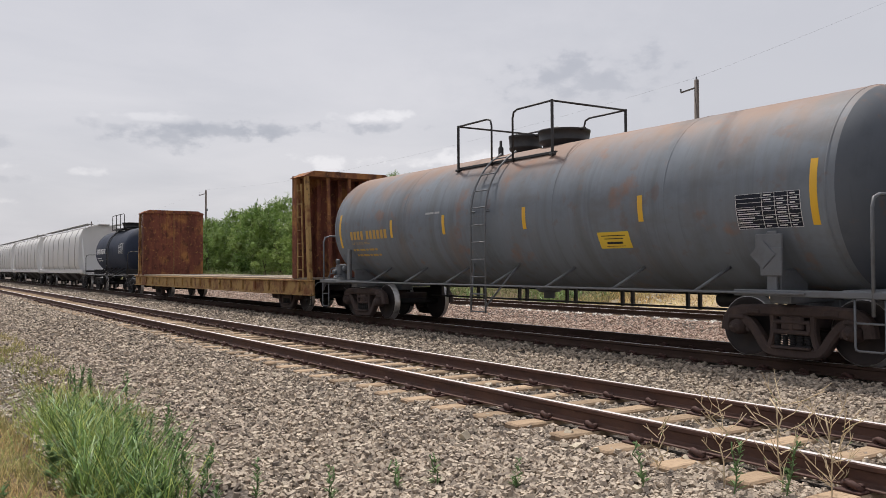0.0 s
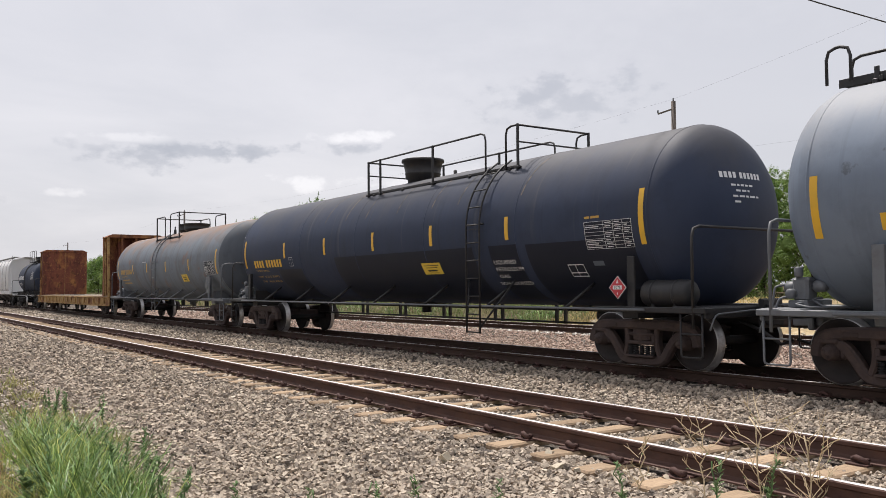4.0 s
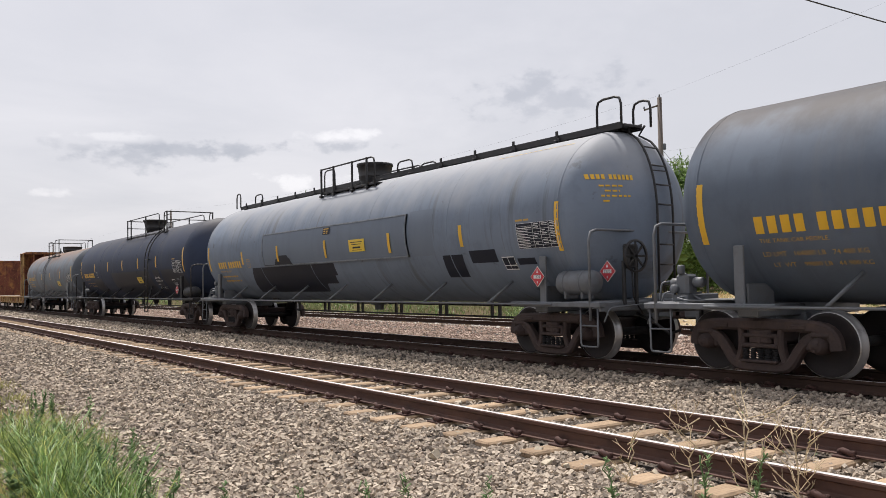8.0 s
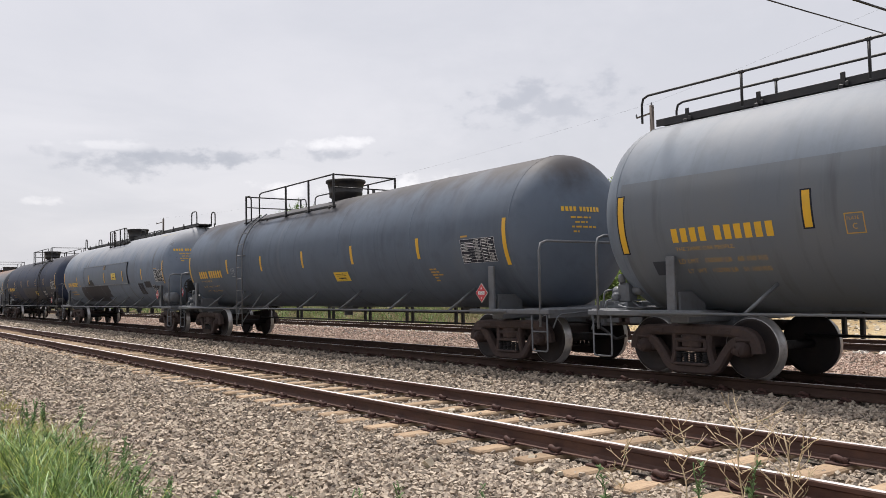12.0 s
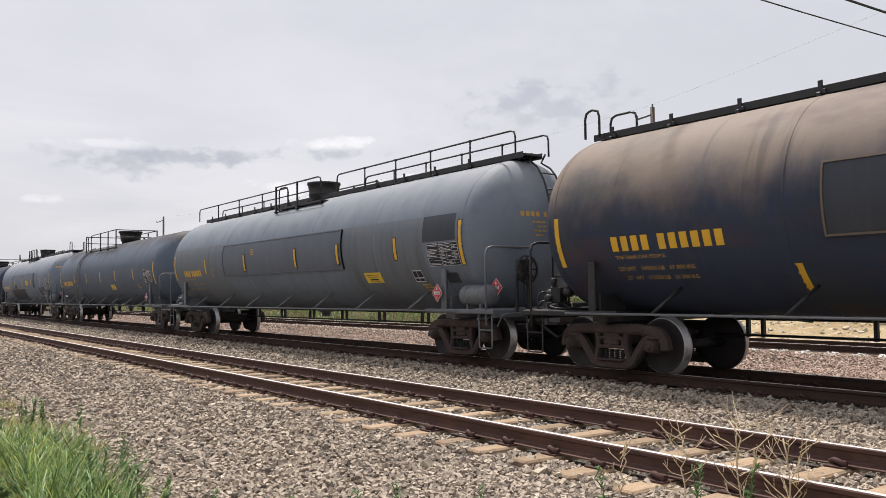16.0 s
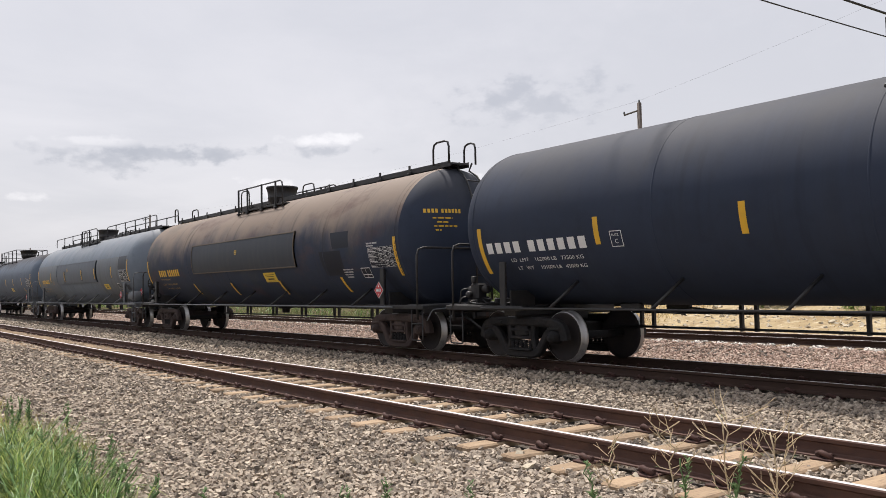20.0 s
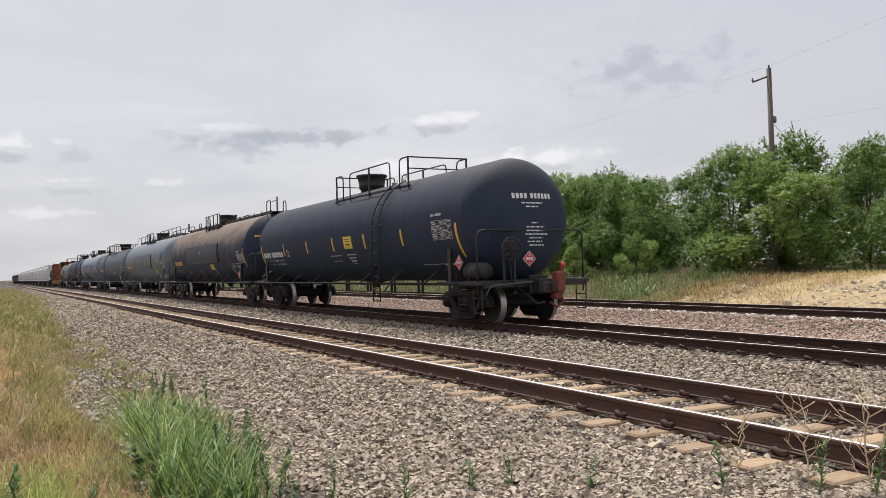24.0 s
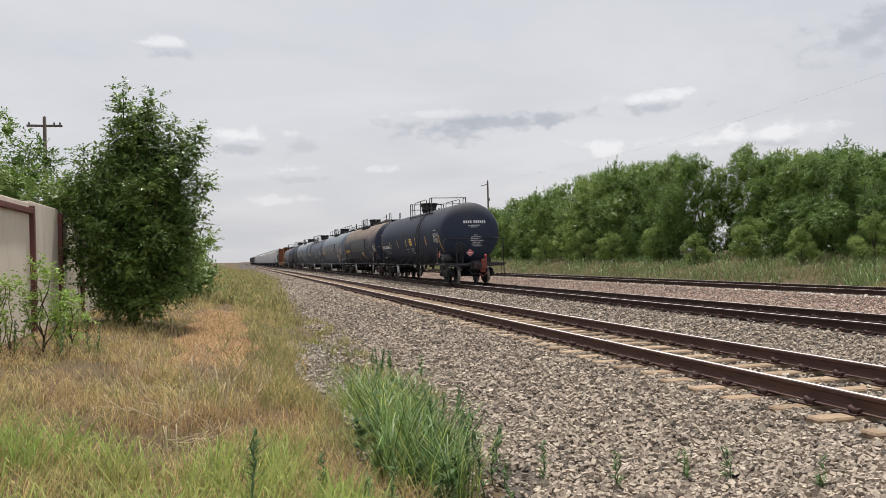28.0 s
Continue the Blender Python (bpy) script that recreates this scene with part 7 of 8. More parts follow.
def weed(x, y, h, leafy, rng, label, stalk="weed_stalk", broad=1.0):
    """An upright weed: a bent stalk with side twigs and narrow leaves."""
    w = tagged(new("weed"), label, "weed", "weeds growing in the ballast")
    w.location = (x, y, float(level(x)) - 0.02)
    g, lv = Geo(), Geo()
    lean = Vector((rng.uniform(-0.15, 0.15), rng.uniform(-0.15, 0.15), 1))
    main = [lean * (h * k / 6) + Vector((rng.normal(0, 0.008), rng.normal(0, 0.008), 0)) * k for k in range(7)]
    g.tube(main, 0.0055, 5)

    def leaf(p, d, ln, wd):
        d = d.normalized()
        s = d.cross(Vector((0, 0, 1)))
        s = s.normalized() if s.length > 0.01 else Vector((1, 0, 0))
        lv.add([p, p + d * ln * 0.5 + s * wd, p + d * ln + Vector((0, 0, -0.15 * ln)), p + d * ln * 0.5 - s * wd], [(0, 1, 2), (0, 2, 3)], 0, True)

    for k in range(int((34 if leafy else 10) * h / 0.4)):
        f = rng.uniform(0.15, 1.0)
        p = lean * (h * f)
        a = rng.uniform(0, 2 * np.pi)
        d = Vector((math.cos(a), math.sin(a), rng.uniform(0.3, 1.1)))
        if leafy:
            for j in range(2):
                leaf(p + Vector((0, 0, 0.012 * j)), d + Vector((rng.normal(0, .4), rng.normal(0, .4), 0.3)), rng.uniform(0.05, 0.10) * (1.15 - 0.6 * f) * (0.6 + 0.4 * broad), 0.008 * broad)
        else:
            ln = h * rng.uniform(0.2, 0.45)
            q1 = p + d.normalized() * ln * 0.5
            q2 = q1 + Vector((d.x * 0.5, d.y * 0.5, rng.uniform(0.1, 0.9))).normalized() * ln * 0.5
            g.tube([p, q1, q2], 0.003, 4)
            for j in range(2):
                q3 = q2 + Vector((rng.normal(0, .5), rng.normal(0, .5), 0.6)).normalized() * ln * 0.3
                g.tube([q1.lerp(q2, 0.5), q3], 0.0022, 4)
            if rng.random() < 0.5:
                leaf(q1, d, 0.04, 0.006)
    part("stalk", g, stalk if not leafy else "weed", w)
    if lv.f:
        part("leaves", lv, "weed", w)
    return w


def dead_branch(x, y, h, lean, rng):
    """A dry, bleached weed skeleton that forks again and again."""
    w = tagged(new("dead_weed"), "bleached dead weed skeleton in the dry grass", "weed", "dead weeds in the grass")
    w.location = (x, y, float(level(x)) - 0.04)

    def fork(p, d, ln, r, depth):
        q1 = p + d * ln * 0.5 + Vector(rng.normal(0, 0.03 * ln, 3))
        q2 = p + d * ln + Vector(rng.normal(0, 0.05 * ln, 3))
        g = Geo()
        g.tube([p, q1, q2], r, 5)
        part("twig" if depth < 3 else "stem", g, "straw_stalk", w)
        if depth == 0:
            return
        for k in range(2 + (depth > 1)):
            dd = (d + Vector(rng.normal(0, 0.55, 3)) + Vector((0, 0, 0.25))).normalized()
            fork(q1.lerp(q2, rng.uniform(0.1, 1.0)), dd, ln * rng.uniform(0.5, 0.75), r * 0.68, depth - 1)

    for k in range(2):
        fork(Vector((0.03 * k, 0, 0)), (Vector((lean[0], lean[1], 1)) + Vector(rng.normal(0, 0.18, 3))).normalized(), h * 0.60, 0.0055, 3)


def weeds():
    rng = np.random.default_rng(5)
    for x, y, h in ((5.02, 4.02, 0.62), (5.12, 3.62, 0.70), (5.28, 3.35, 0.60), (4.92, 4.55, 0.45), (5.6, 3.5, 0.5)):
        weed(x, y, h, False, rng, "dry branching weed beside the rail", "straw_stalk")
    for x, y, h in ((4.55, 4.35, 0.36), (4.85, 3.80, 0.42), (5.05, 3.55, 0.46), (3.55, 5.6, 0.28), (3.3, 5.75, 0.25), (2.75, 5.8, 0.30), (2.3, 6.2, 0.34), (2.15, 6.9, 0.36),
                    (1.95, 6.4, 0.40), (1.75, 7.3, 0.55), (1.7, 8.6, 0.55), (1.6, 6.0, 0.5), (1.45, 9.3, 0.5), (1.85, 5.6, 0.36), (3.95, 5.1, 0.24)):
        weed(x, y, h, True, rng, "green leafy weed growing in the stones")
    for k in range(22):
        y = rng.uniform(5.9, 10.6)
        weed(rng.uniform(1.15, 1.95) + 0.06 * (y - 7), y, rng.uniform(0.30, 0.70), True, rng, "tall green leafy weed among the grass clumps")
    for k in range(16):
        weed(rng.uniform(0.85, 1.75), rng.uniform(5.7, 7.6), rng.uniform(0.18, 0.34), True, rng, "low broad-leaved weed among the grass clumps", "weed_stalk", 2.6)
    for k in range(9):
        weed(rng.uniform(2.0, 2.6), rng.uniform(8.0, 13.5), rng.uniform(0.25, 0.5), True, rng, "tall green leafy weed at the edge of the ballast")
    for x, y, h in ((0.95, 5.4, 0.4), (0.75, 5.1, 0.35), (0.55, 5.6, 0.35), (0.05, 4.9, 0.55), (-1.9, 12.6, 0.5), (-2.3, 12.2, 0.55), (-2.9, 12.4, 0.5), (-2.1, 13.2, 0.5)):
        weed(x, y, h, True, rng, "green leafy weed in the verge grass")
    dead_branch(-0.46, 6.2, 0.60, (-0.03, 0.15), rng)
    dead_branch(-0.45, 7.6, 0.75, (0.45, 0.1), rng)
    dead_branch(-0.50, 7.9, 0.85, (-1.5, 0.3), rng)
    dead_branch(-0.20, 8.3, 0.70, (0.25, 0.3), rng)
    dead_branch(0.1, 9.0, 0.5, (0.3, 0.0), rng)
    for x, y, h in ((0.15, 9.8, 0.8), (0.35, 9.4, 0.75), (0.5, 10.3, 0.7), (-0.05, 10.4, 0.7), (0.1, 5.2, 0.45)):
        weed(x, y, h, False, rng, "seeding weed in the dry grass")


weeds()


def heart_shape():
    """A small sphere of 42 points that serves as the dense heart of a puff of leaves."""
    bm = bmesh.new()
    bmesh.ops.create_icosphere(bm, subdivisions=2, radius=1.0)
    v = np.array([q.co[:] for q in bm.verts])
    t = np.array([[q.index for q in f.verts] for f in bm.faces])
    bm.free()
    return v, t


HEART = heart_shape()


def twig_cloud(name, centres, radii, twigs, length, size, mat, rng, per=9, heart=0.7, deep_only=0.0, start=0.72):
    """Leafy twigs that grow out of overlapping puffs: leaves stand in two rows along each twig, with dense hearts inside the larger puffs."""
    c, r = np.asarray(centres, float), np.asarray(radii, float)
    wgt = r[:, 0] ** 2
    m = twigs * 3
    i = rng.choice(len(c), m, p=wgt / wgt.sum())
    d = rng.normal(size=(m, 3)) + np.array([0, 0, 0.30])
    d /= np.linalg.norm(d, axis=1)[:, None]
    p = c[i] + d * r[i] * (start + 0.16 * rng.random((m, 1)))
    keep = np.zeros(m, bool)
    for q in range(0, m, 4000):
        near = np.linalg.norm((p[q:q + 4000, None, :] - c[None]) / r[None], axis=2)
        near[np.arange(len(near)), i[q:q + 4000]] = 9
        keep[q:q + 4000] = near.min(1) > 0.70
    keep |= rng.random(m) < 0.06
    pick = np.flatnonzero(keep)[:twigs]
    d, p, m = d[pick], p[pick], len(pick)
    out = d * 0.85 + rng.normal(0, 0.34, (m, 3)) + np.array([0, 0, 0.32])
    out /= np.linalg.norm(out, axis=1)[:, None]
    ln = length * rng.uniform(0.45, 1.25, m)
    side = np.cross(out, np.array([0, 0, 1.0])) + rng.normal(0, 0.25, (m, 3))
    side /= np.linalg.norm(side, axis=1)[:, None] + 1e-9
    f = np.tile(np.linspace(0.08, 1.0, per), m)
    j = np.repeat(np.arange(m), per)
    n = m * per
    sign = np.tile(np.where(np.arange(per) % 2 == 0, 1.0, -1.0), m)[:, None]
    q = p[j] + out[j] * (f * ln[j])[:, None] - np.array([0, 0, 1.0]) * (0.28 * f * f * ln[j])[:, None]
    u = out[j] * 0.65 + side[j] * sign * 0.8 + rng.normal(0, 0.28, (n, 3)) - np.array([0, 0, 0.18])
    u /= np.linalg.norm(u, axis=1)[:, None]
    nrm = np.array([0, 0, 1.0]) + d[j] * 0.5 + rng.normal(0, 0.38, (n, 3))
    w = np.cross(nrm, u)
    w /= np.linalg.norm(w, axis=1)[:, None] + 1e-9
    k = (size * rng.uniform(0.65, 1.25, n) * (1.05 - 0.4 * f))[:, None]
    v = np.stack([q, q + u * k * 0.5 + w * k * 0.24, q + u * k - np.array([0, 0, 1.0]) * k * 0.12, q + u * k * 0.5 - w * k * 0.24], 1)
    t = np.array([(0, 1, 2), (0, 2, 3)])
    vs, ts = v.reshape(-1, 3), (t[None] + 4 * np.arange(n)[:, None, None]).reshape(-1, 3)
    deep = (r[:, 0] > 0.22) & (c[:, 2] < deep_only) if deep_only else r[:, 0] > 0.22
    hv, ht = HEART
    nh = int(deep.sum())
    lump = hv[None] * rng.uniform(0.55, 1.05, (nh, len(hv), 1)) * r[deep][:, None, :] * heart + c[deep][:, None, :]
    ht = ht[None] + len(hv) * np.arange(nh)[:, None, None] + len(vs)
    return cloud_mesh(name, np.vstack([vs, lump.reshape(-1, 3)]), np.vstack([ts, ht.reshape(-1, 3)]), mat)


def limb(g, a, b, r0, r1, rng, segs=4):
    """A tapering, slightly crooked limb from a to b."""
    a, b = Vector(a), Vector(b)
    pts = [a.lerp(b, k / segs) + Vector(rng.normal(0, 0.03 * (b - a).length, 3)) * (0 if k == 0 else 1) for k in range(segs + 1)]
    n, vs = 6, []
    for k, q in enumerate(pts):
        r = r0 + (r1 - r0) * k / segs
        vs += [q + Vector((math.cos(2 * math.pi * i / n) * r, math.sin(2 * math.pi * i / n) * r, 0)) for i in range(n)]
    g.add(vs, [(k * n + i, k * n + (i + 1) % n, (k + 1) * n + (i + 1) % n, (k + 1) * n + i) for k in range(segs) for i in range(n)], 0, True)
    return pts


def wood(t, height, cs, rng, n=9):
    g = Geo()
    trunk = limb(g, (0, 0, -0.1), (rng.normal(0, .1), rng.normal(0, .1), height * 0.7), height * 0.012 + (0.05 if height > 3 else 0.002), 0.008, rng, 6)
    part("trunk", g, "bark", t)
    for k, c in enumerate(cs[:n]):
        g = Geo()
        limb(g, trunk[1 + k % 4], c, height * 0.008 + (0.008 if height > 3 else 0.0), 0.004, rng)
        part("limb", g, "bark", t)


def tree(name, label, height, width, puffs, leaves, size, mat, seed, base=0.25, group="", category="tree", puff=0.15):
    """A domed crown of many puffs, large ones low and inside, small ones at the skin and the top."""
    rng = np.random.default_rng(seed)
    t = tagged(new(name), label, category, group)
    cs, rs = [], []
    for k in range(puffs):
        f = rng.random() ** 0.8
        z = height * (base + (0.90 - base) * f)
        a = rng.uniform(0, 2 * np.pi)
        shell = math.sqrt(max(0.05, 1 - (max(0.0, f - 0.30) / 0.72) ** 2))
        reach = width / 2 * shell * math.sqrt(rng.uniform(0.10, 0.85))
        s = width * puff * rng.uniform(0.65, 1.25) * (1.0 - 0.35 * f)
        cs.append((math.cos(a) * reach, math.sin(a) * reach, z - s * 0.3))
        rs.append((s, s, s * rng.uniform(0.65, 0.95)))
    for k in range(7):
        a, q = rng.uniform(0, 2 * np.pi), rng.uniform(0.0, 0.26)
        s = width * rng.uniform(0.035, 0.07)
        cs.append((math.cos(a) * width * q, math.sin(a) * width * q, height * rng.uniform(0.90, 1.0) - s - height * 0.35 * q))
        rs.append((s, s, s * 1.3))
    wood(t, height, cs, rng, min(9, puffs))
    piece("crown", twig_cloud("crown", cs, rs, leaves // 8, size * 2.8, size, mat, rng, 8, 0.5, 0.0, 0.66), t)
    return t


# height of the tree line along the track
LINE = ((0, 5.6), (21, 5.9), (26.5, 5.5), (28.7, 5.7), (30.3, 6.8), (33, 5.3), (35, 4.9), (38, 5.8), (43, 5.8), (47, 6.5), (52, 7.7), (58, 7.2), (66, 7.9), (75, 7.8), (82, 7.4), (91, 7.0), (100, 6.6), (120, 6.0))


def hedge_row():
    """The overgrown tree line beyond the tracks."""
    row = "trees beyond the tracks"
    mats = ["leaf", "leaf_mid", "leaf_pale", "leaf", "leaf_mid"]
    near = [tree("tree", "green bushy tree in the line beyond the tracks", 6.0, 5.8, 34, 34000, 0.138, mats[i], 40 + i, 0.04, row, "tree", 0.165) for i in range(5)]
    far = [tree("tree", "green bushy tree in the distant part of the line", 6.0, 6.2, 32, 13000, 0.21, mats[i + 1], 60 + i, 0.05, row, "tree", 0.165) for i in range(3)]
    used = set()
    rnd = random.Random(3)
    y, spots = 4.0, []
    while y < 170:
        h = float(np.interp(y, [p[0] for p in LINE], [p[1] for p in LINE])) / 5.5
        spots.append((32.4 + rnd.uniform(-1.0, 1.2), y, h * rnd.uniform(0.90, 1.02)))
        if rnd.random() < 0.6:
            spots.append((37.0 + rnd.uniform(-1, 1.5), y + rnd.uniform(-1, 2), h * rnd.uniform(0.92, 1.08)))
        y += rnd.uniform(2.6, 3.9) if y < 70 else rnd.uniform(3.8, 5.2)
    for j, (x, y, s) in enumerate(spots):
        k = rnd.choice(near if 17 < y < 62 and x < 35 else far)
        m = pose(x, y, float(level(x)) - 0.15, 0, 0, rnd.uniform(0, 360))
        t = k if k not in used else copy_thing(k, m)
        used.add(k)
        t.matrix_basis = m
        t.scale = (rnd.uniform(0.82, 1.08), rnd.uniform(0.82, 1.08), s)
    for x, y, s in ((27.0, 13.5, 0.34), (28.3, 17.5, 0.28), (27.6, 11.0, 0.25), (28.4, 60, 0.42), (28.8, 75, 0.45), (28.6, 48, 0.34), (28.8, 38, 0.34), (29.0, 33, 0.4), (29.2, 43, 0.45), (29.4, 54, 0.5), (29.2, 67, 0.5)):
        t = copy_thing(near[2], pose(x, y, float(level(x)) - 0.05, 0, 0, rnd.uniform(0, 360)))
        t.scale = (s, s, s)
        tagged(t, "small pale green bush on the bank", "bush")


hedge_row()


def verge_tree():
    """The tree beside the wall: limbs that fan out from a short trunk, leafy towards their tips, round a dense heart."""
    rng = np.random.default_rng(7)
    t = tagged(new("tree"), "dark green leafy tree beside the boundary wall", "tree")
    t.matrix_basis = pose(-2.14, 19.1, 0.05)
    # across, along and height of the limbs' tips
    tips = [(-0.10, 0.0, 5.15), (0.05, 0.3, 4.75), (0.52, -0.2, 4.88), (0.40, 0.4, 4.55), (0.85, 0.1, 4.35), (1.35, -0.1, 4.18), (1.0, 0.4, 3.95), (1.28, 0.2, 3.65), (1.48, -0.3, 3.05), (1.2, 0.5, 2.75),
            (-0.28, 0.2, 4.05), (-0.45, -0.3, 3.80), (-0.85, 0.1, 3.68), (-1.15, 0.3, 3.25), (-1.25, -0.3, 2.75), (-1.2, 0.4, 2.2), (1.35, -0.4, 2.25), (1.40, 0.3, 1.8), (1.25, -0.3, 1.3), (1.1, 0.4, 0.95),
            (-1.1, -0.4, 1.5), (-0.95, 0.3, 0.9), (0.95, -0.5, 0.55), (0.4, -0.9, 0.45), (-0.4, -0.9, 0.5), (0.1, -1.2, 1.3), (0.6, -1.1, 2.0), (-0.5, -1.1, 2.1), (0.2, -1.0, 2.9), (0.7, -0.7, 3.3), (-0.4, -0.7, 3.2),
            (0.3, 0.9, 3.4), (-0.6, 0.9, 2.6), (0.8, 1.0, 2.2), (0.5, 1.1, 1.0), (-0.5, 1.0, 1.0), (0.15, -0.3, 4.2)]
    cs, rs = [], []
    for u, v, z in tips:
        foot = Vector((0.1 * u, 0.1 * v, 0.25 + 0.42 * z))
        tip = Vector((u * 1.1, v * 1.1, z))
        for f, r in ((0.40, 0.33), (0.58, 0.28), (0.74, 0.23), (0.88, 0.16), (1.0, 0.09)):
            q = foot.lerp(tip, f) + Vector(rng.normal(0, 0.035, 3)) + Vector((0, 0, 0.12 * math.sin(math.pi * f)))
            r *= 0.75 + 0.5 * rng.random()
            cs.append(tuple(q))
            rs.append((r, r, r * 0.8))
    g = Geo()
    trunk = limb(g, (0, 0, -0.1), (0.05, 0.0, 3.6), 0.11, 0.03, rng, 6)
    part("trunk", g, "bark", t)
    for k, (u, v, z) in enumerate(tips):
        g = Geo()
        limb(g, (0.1 * u, 0.1 * v, 0.2 + 0.40 * z), (u * 1.1, v * 1.1, z), 0.032, 0.006, rng)
        part("limb", g, "bark", t)
    for z, r in ((0.9, 0.55), (1.6, 0.62), (2.3, 0.58), (2.9, 0.42)):
        cs.append((0.05, 0.0, z))
        rs.append((r, r, r))
    piece("crown", twig_cloud("crown", cs, rs, 7200, 0.36, 0.115, "leaf_near", rng, 10, 0.5, 3.2, 0.5), t)


def left_side_plants():
    verge_tree()
    t = tree("tree", "leafy tree behind the boundary wall", 5.0, 4.4, 40, 26000, 0.115, "leaf_mid", 9, 0.2)
    t.matrix_basis = pose(-5.4, 19.8, 0.2)
    t = tree("tree", "leafy tree behind the boundary wall", 4.5, 3.2, 30, 14000, 0.115, "leaf", 19, 0.25)
    t.matrix_basis = pose(-4.6, 22.0, 0.2)
    t = tree("tree", "green tree further along the verge", 4.0, 5.2, 60, 11000, 0.16, "leaf_mid", 25, 0.03)
    t.matrix_basis = pose(-3.0, 33.0, 0.1)
    far_tree = tree("tree", "green tree far along the verge", 4.4, 5.2, 24, 2000, 0.26, "leaf_mid", 21, 0.05)
    far_tree.matrix_basis = pose(-9.5, 62.0, 0.2)
    for i, (x, y, s) in enumerate(((-3.4, 44, 0.85), (-4.0, 56, 0.95), (-4.5, 70, 1.0), (-5, 88, 1.1), (-6, 110, 1.1), (-8, 140, 1.3), (-9, 175, 1.4), (-10, 220, 1.5))):
        k = copy_thing(t if y < 50 else far_tree, pose(x, y, 0.2, 0, 0, 70 * i))
        k.scale = (s, s, s)
    for x, y, h, w, sd in ((-2.62, 12.9, 1.45, 1.0, 15), (-3.0, 12.6, 1.2, 0.8, 16), (-2.35, 13.3, 0.95, 0.7, 17)):
        t = tree("sapling", "bright green sapling in front of the wall", h, w, 20, 1500, 0.065, "leaf_lime", sd, 0.25, "saplings by the wall", "sapling", 0.12)
        t.matrix_basis = pose(x, y, 0.1)


left_side_plants()


# ---- wall, poles and wires ----
M["concrete_wall"] = material("cream_concrete_panel", (0.68, 0.62, 0.53), 0.9, 0, [(0.8, (1, 1, .5), .4, .65, (0.58, 0.52, 0.44), .7), (4, (1, 1, .2), .5, .7, (0.48, 0.43, 0.36), .5)], .2, 25)
M["wall_post"] = material("red_brown_steel_post", (0.15, 0.055, 0.05), 0.7, 0, [(5, (1, 1, .3), .45, .65, (0.10, 0.04, 0.036), .7)], .2, 20)
M["pole_wood"] = material("grey_pole_wood", (0.15, 0.125, 0.11), 0.9, 0, [(6, (1, 1, .08), .45, .65, (0.075, 0.062, 0.056), .8)], .4, 20)
M["wire"] = material("dark_cable", (0.03, 0.03, 0.033), 0.6)


def boundary_wall():
    w = tagged(new("wall_boundary"), "cream concrete panel wall with red-brown posts", "wall", kind="structure")
    x = -3.55
    step = 2.45
    y0 = 8.77
    for k in range(10):
        y = y0 + k * step
        top = 2.42 + (0.04 if k % 2 else 0.0)
        g = Geo()
        g.box((x, y + step / 2, (top + 0.0) / 2), (0.14, step - 0.02, top + 0.2), None, 0.01)
        part("wall_panel", g, "concrete_wall", w)
        g = Geo()
        g.box((x + 0.10, y, 1.22), (0.10, 0.12, 2.5), None, 0.01)
        part("wall_post", g, "wall_post", w)
        if k < 3:
            g = Geo()
            g.box((x + 0.10, y + step / 2, 2.37), (0.09, step - 0.14, 0.10), None, 0.01)
            part("wall_rail", g, "wall_post", w)


boundary_wall()


def utility_pole(x, y, h, z):
    p = tagged(new("utility_pole"), "grey wooden utility pole with a short crossarm", "utility pole", "poles along the line")
    p.location = (x, y, z)
    g = Geo()
    g.lathe([(0.17, -0.3), (0.16, 2.0), (0.12, h - 0.02), (0.0, h)], n=14)
    part("shaft", g, "pole_wood", p)
    g = Geo()
    g.bar((-0.05, 0.05, h - 0.45), (-0.85, 0.35, h - 0.75), 0.09, 0.09, (0, 0, 1), 0.01)
    part("crossarm", g, "pole_wood", p)
    for q in ((-0.85, 0.35, h - 0.70), (0, 0, h)):
        g = Geo()
        g.lathe([(0.03, 0), (0.055, 0.04), (0.035, 0.08), (0.055, 0.12), (0.0, 0.17)], q, n=10)
        part("insulator", g, "steel_grey", p)
    g = Geo()
    g.lathe([(0.10, 0), (0.12, 0.05), (0.12, 0.30), (0.08, 0.34)], (0.14, -0.1, h - 2.9), n=12)
    part("bracket", g, "steel_grey", p)


def wire(name, a, b, sag, r, label):
    a, b = Vector(a), Vector(b)
    g = Geo()
    g.tube([a.lerp(b, k / 16) - Vector((0, 0, sag * 4 * (k / 16) * (1 - k / 16))) for k in range(17)], r, 5)
    ob = new(name, g.mesh(name, "wire"))
    return tagged(ob, label, "cable")


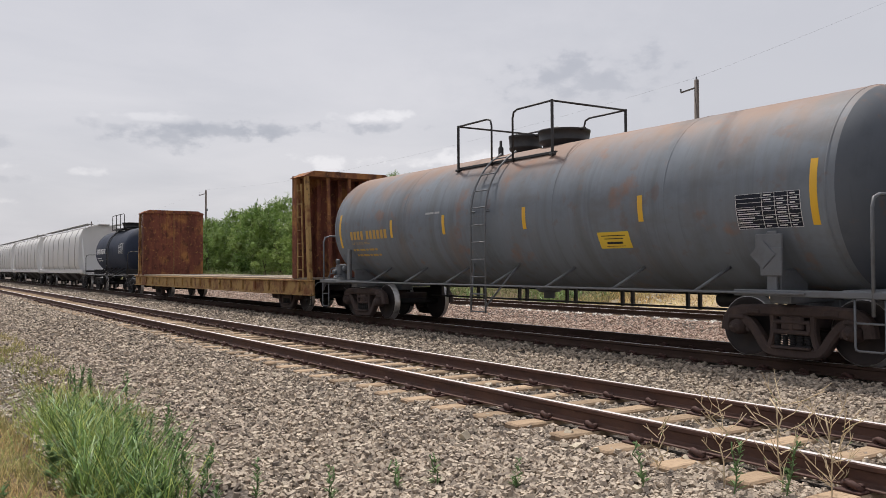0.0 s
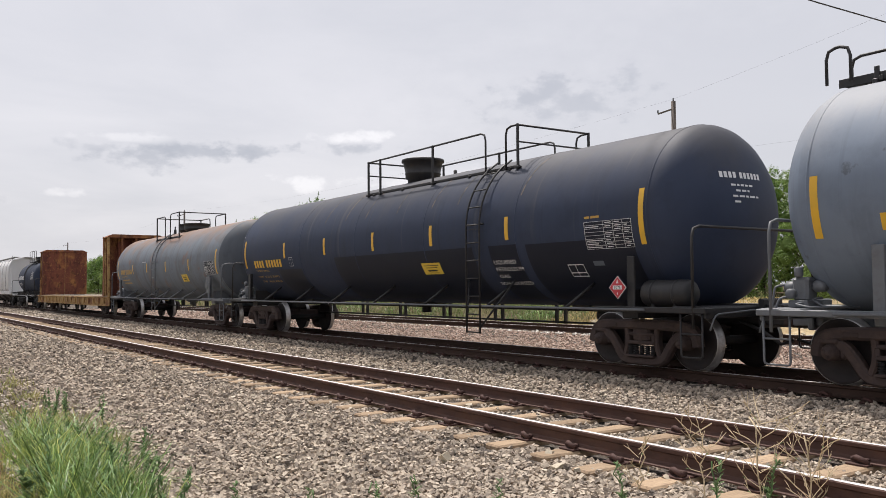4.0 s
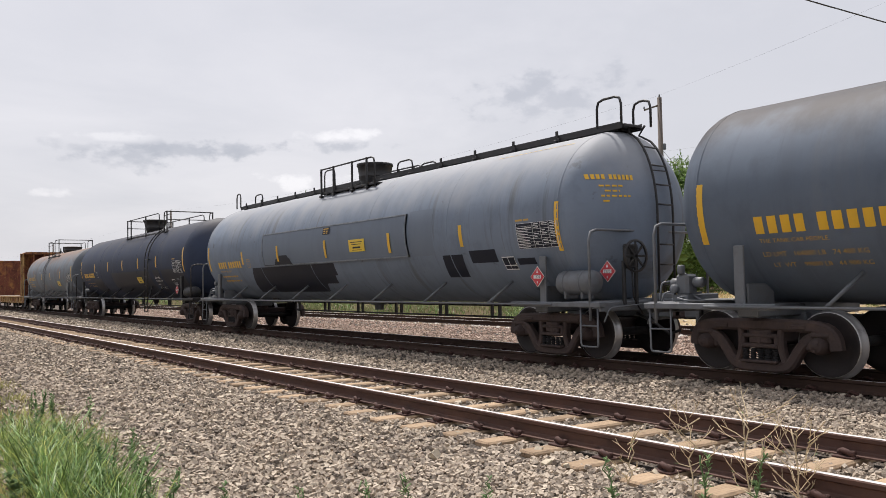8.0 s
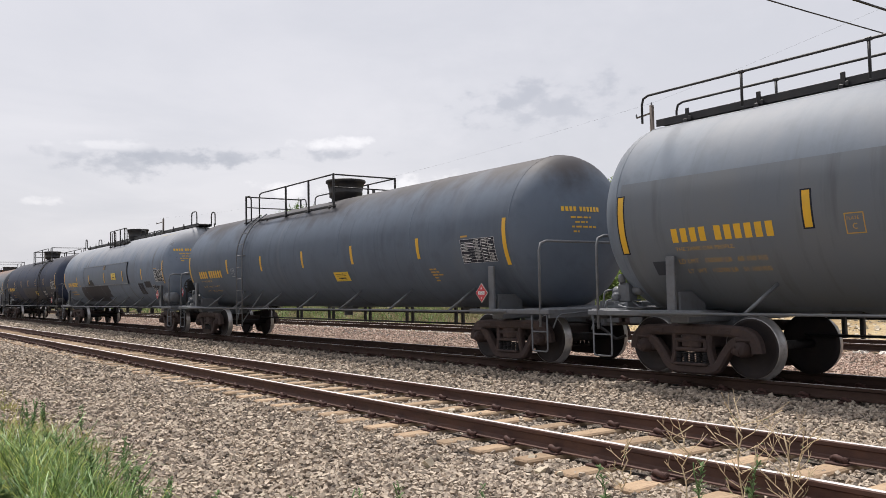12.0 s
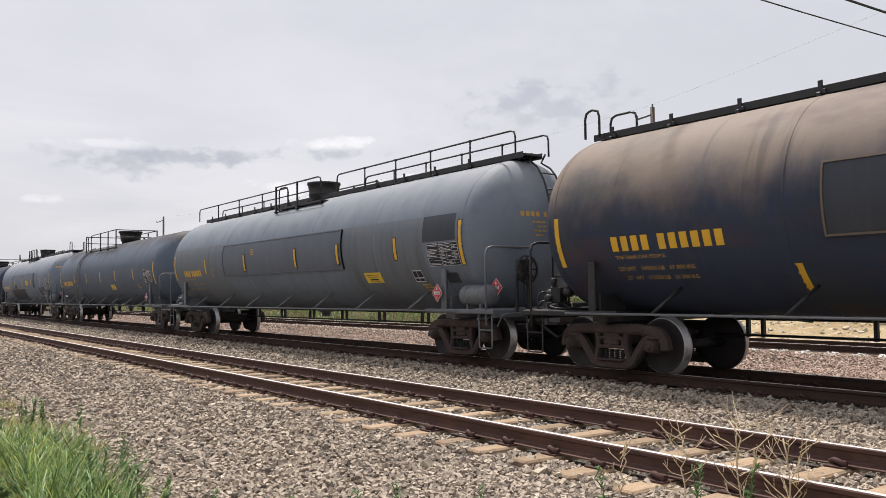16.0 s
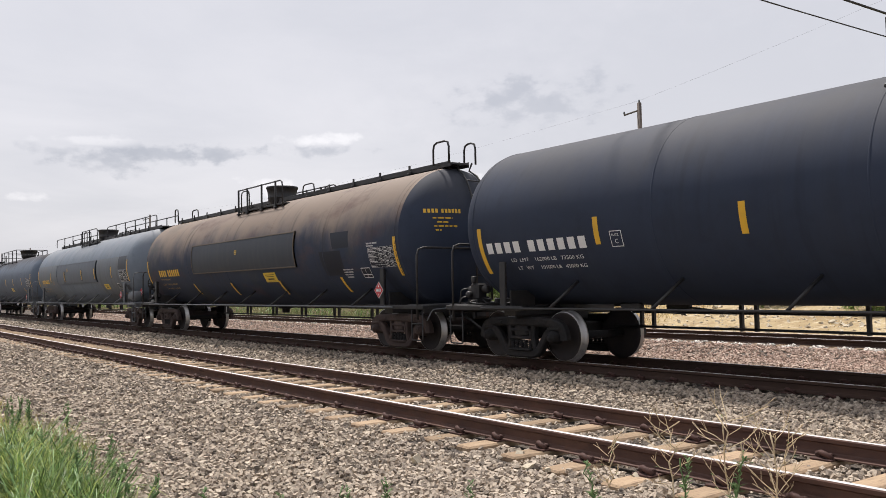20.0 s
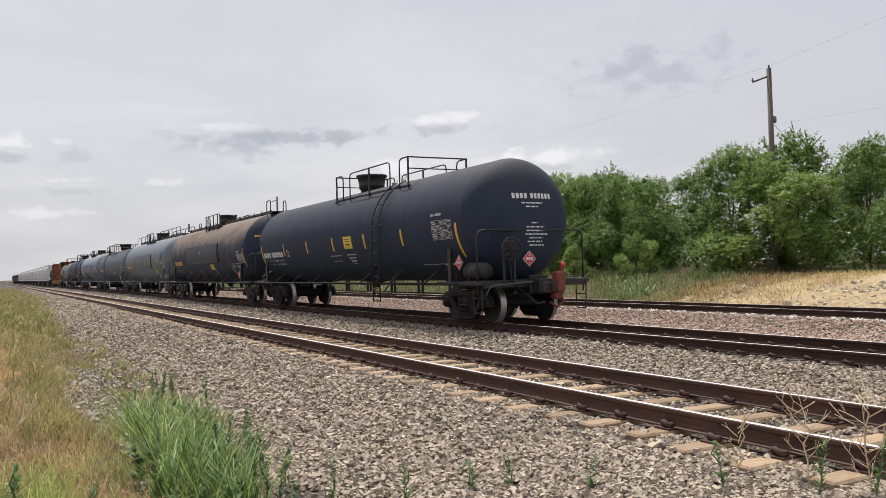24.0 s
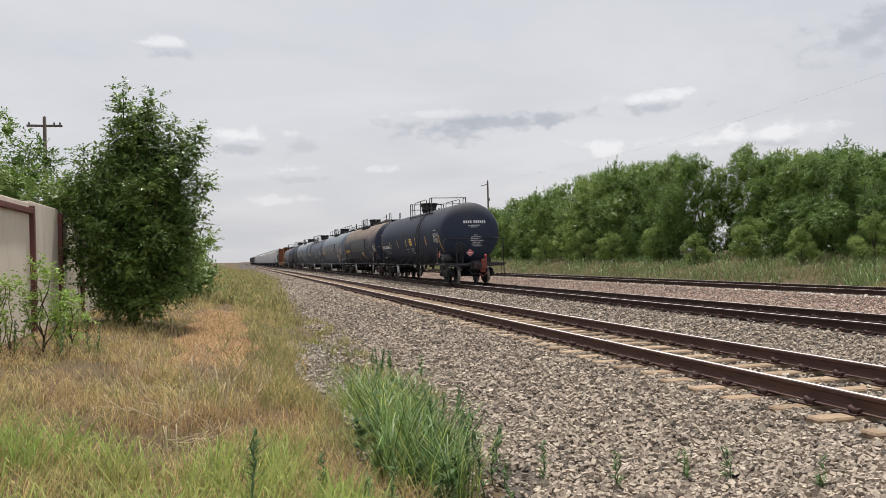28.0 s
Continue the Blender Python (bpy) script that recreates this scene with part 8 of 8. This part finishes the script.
POLES = [(36.0, 30.3, 10.35), (36.0, 116.5, 11.2), (36.0, 200.0, 10.8), (36.0, 287.0, 10.8), (36.0, 372.0, 10.2), (36.0, -54.0, 10.2)]
for px, py, ph in POLES:
    utility_pole(px, py, ph, 1.05)
for (ax, ay, ah), (bx, by, bh) in zip(POLES[:4], POLES[1:5]):
    wire("overhead_wire", (ax, ay, 1.05 + ah + 0.1), (bx, by, 1.05 + bh + 0.1), 1.2, 0.0024, "thin overhead wire between the poles")
wire("overhead_wire", (36.0, 30.3, 11.5), (18.0, -14.6, 11.6), 0.5, 0.0024, "thin overhead wire from the pole across the tracks")
wire("overhead_wire", (36.0, 30.3, 8.4), (36.0, -54.0, 8.6), 0.9, 0.0024, "thin overhead wire between the poles")
wire("guy_wire", (36.0, 30.3, 8.6), (38.8, 25.5, 1.0), 0.0, 0.012, "taut guy wire of the pole")
wire("crossing_cable", (-16.0, 11.9, 8.85), (46.0, 10.6, 8.75), 0.75, 0.018, "dark cable crossing high over the tracks")
wire("crossing_cable", (-16.0, 10.9, 8.95), (46.0, 10.0, 8.85), 0.65, 0.032, "thick dark cable crossing high over the tracks")


def crossarm_pole():
    p = tagged(new("utility_pole"), "wooden pole with a straight crossarm behind the trees", "utility pole", "poles along the line")
    p.location = (-8.2, 41.2, 0.3)
    g = Geo()
    g.lathe([(0.12, -0.3), (0.11, 2.0), (0.075, 7.9), (0.0, 7.95)], n=12)
    part("shaft", g, "pole_wood", p)
    g = Geo()
    g.box((0, 0, 7.50), (1.5, 0.09, 0.10), None, 0.01)
    part("crossarm", g, "pole_wood", p)
    for x in (-0.65, 0.65, 0.4):
        g = Geo()
        g.lathe([(0.03, 0), (0.05, 0.05), (0.03, 0.1), (0.0, 0.15)], (x, 0, 7.55), n=8)
        part("insulator", g, "steel_grey", p)


crossarm_pole()


def motions():
    ts = [k * 0.5 for k in range(57)]
    tick = [k * 0.1 for k in range(281)]
    for car, y, sets in TRAIN_CARS:
        walk(car, [(t, pose(TRAIN, y + rolled(t), 0)) for t in range(29)])
        for w, wy in sets:
            walk(w, [(t, pose(0, wy, WHEEL_R, -math.degrees(rolled(t) / WHEEL_R))) for t in tick])


motions()
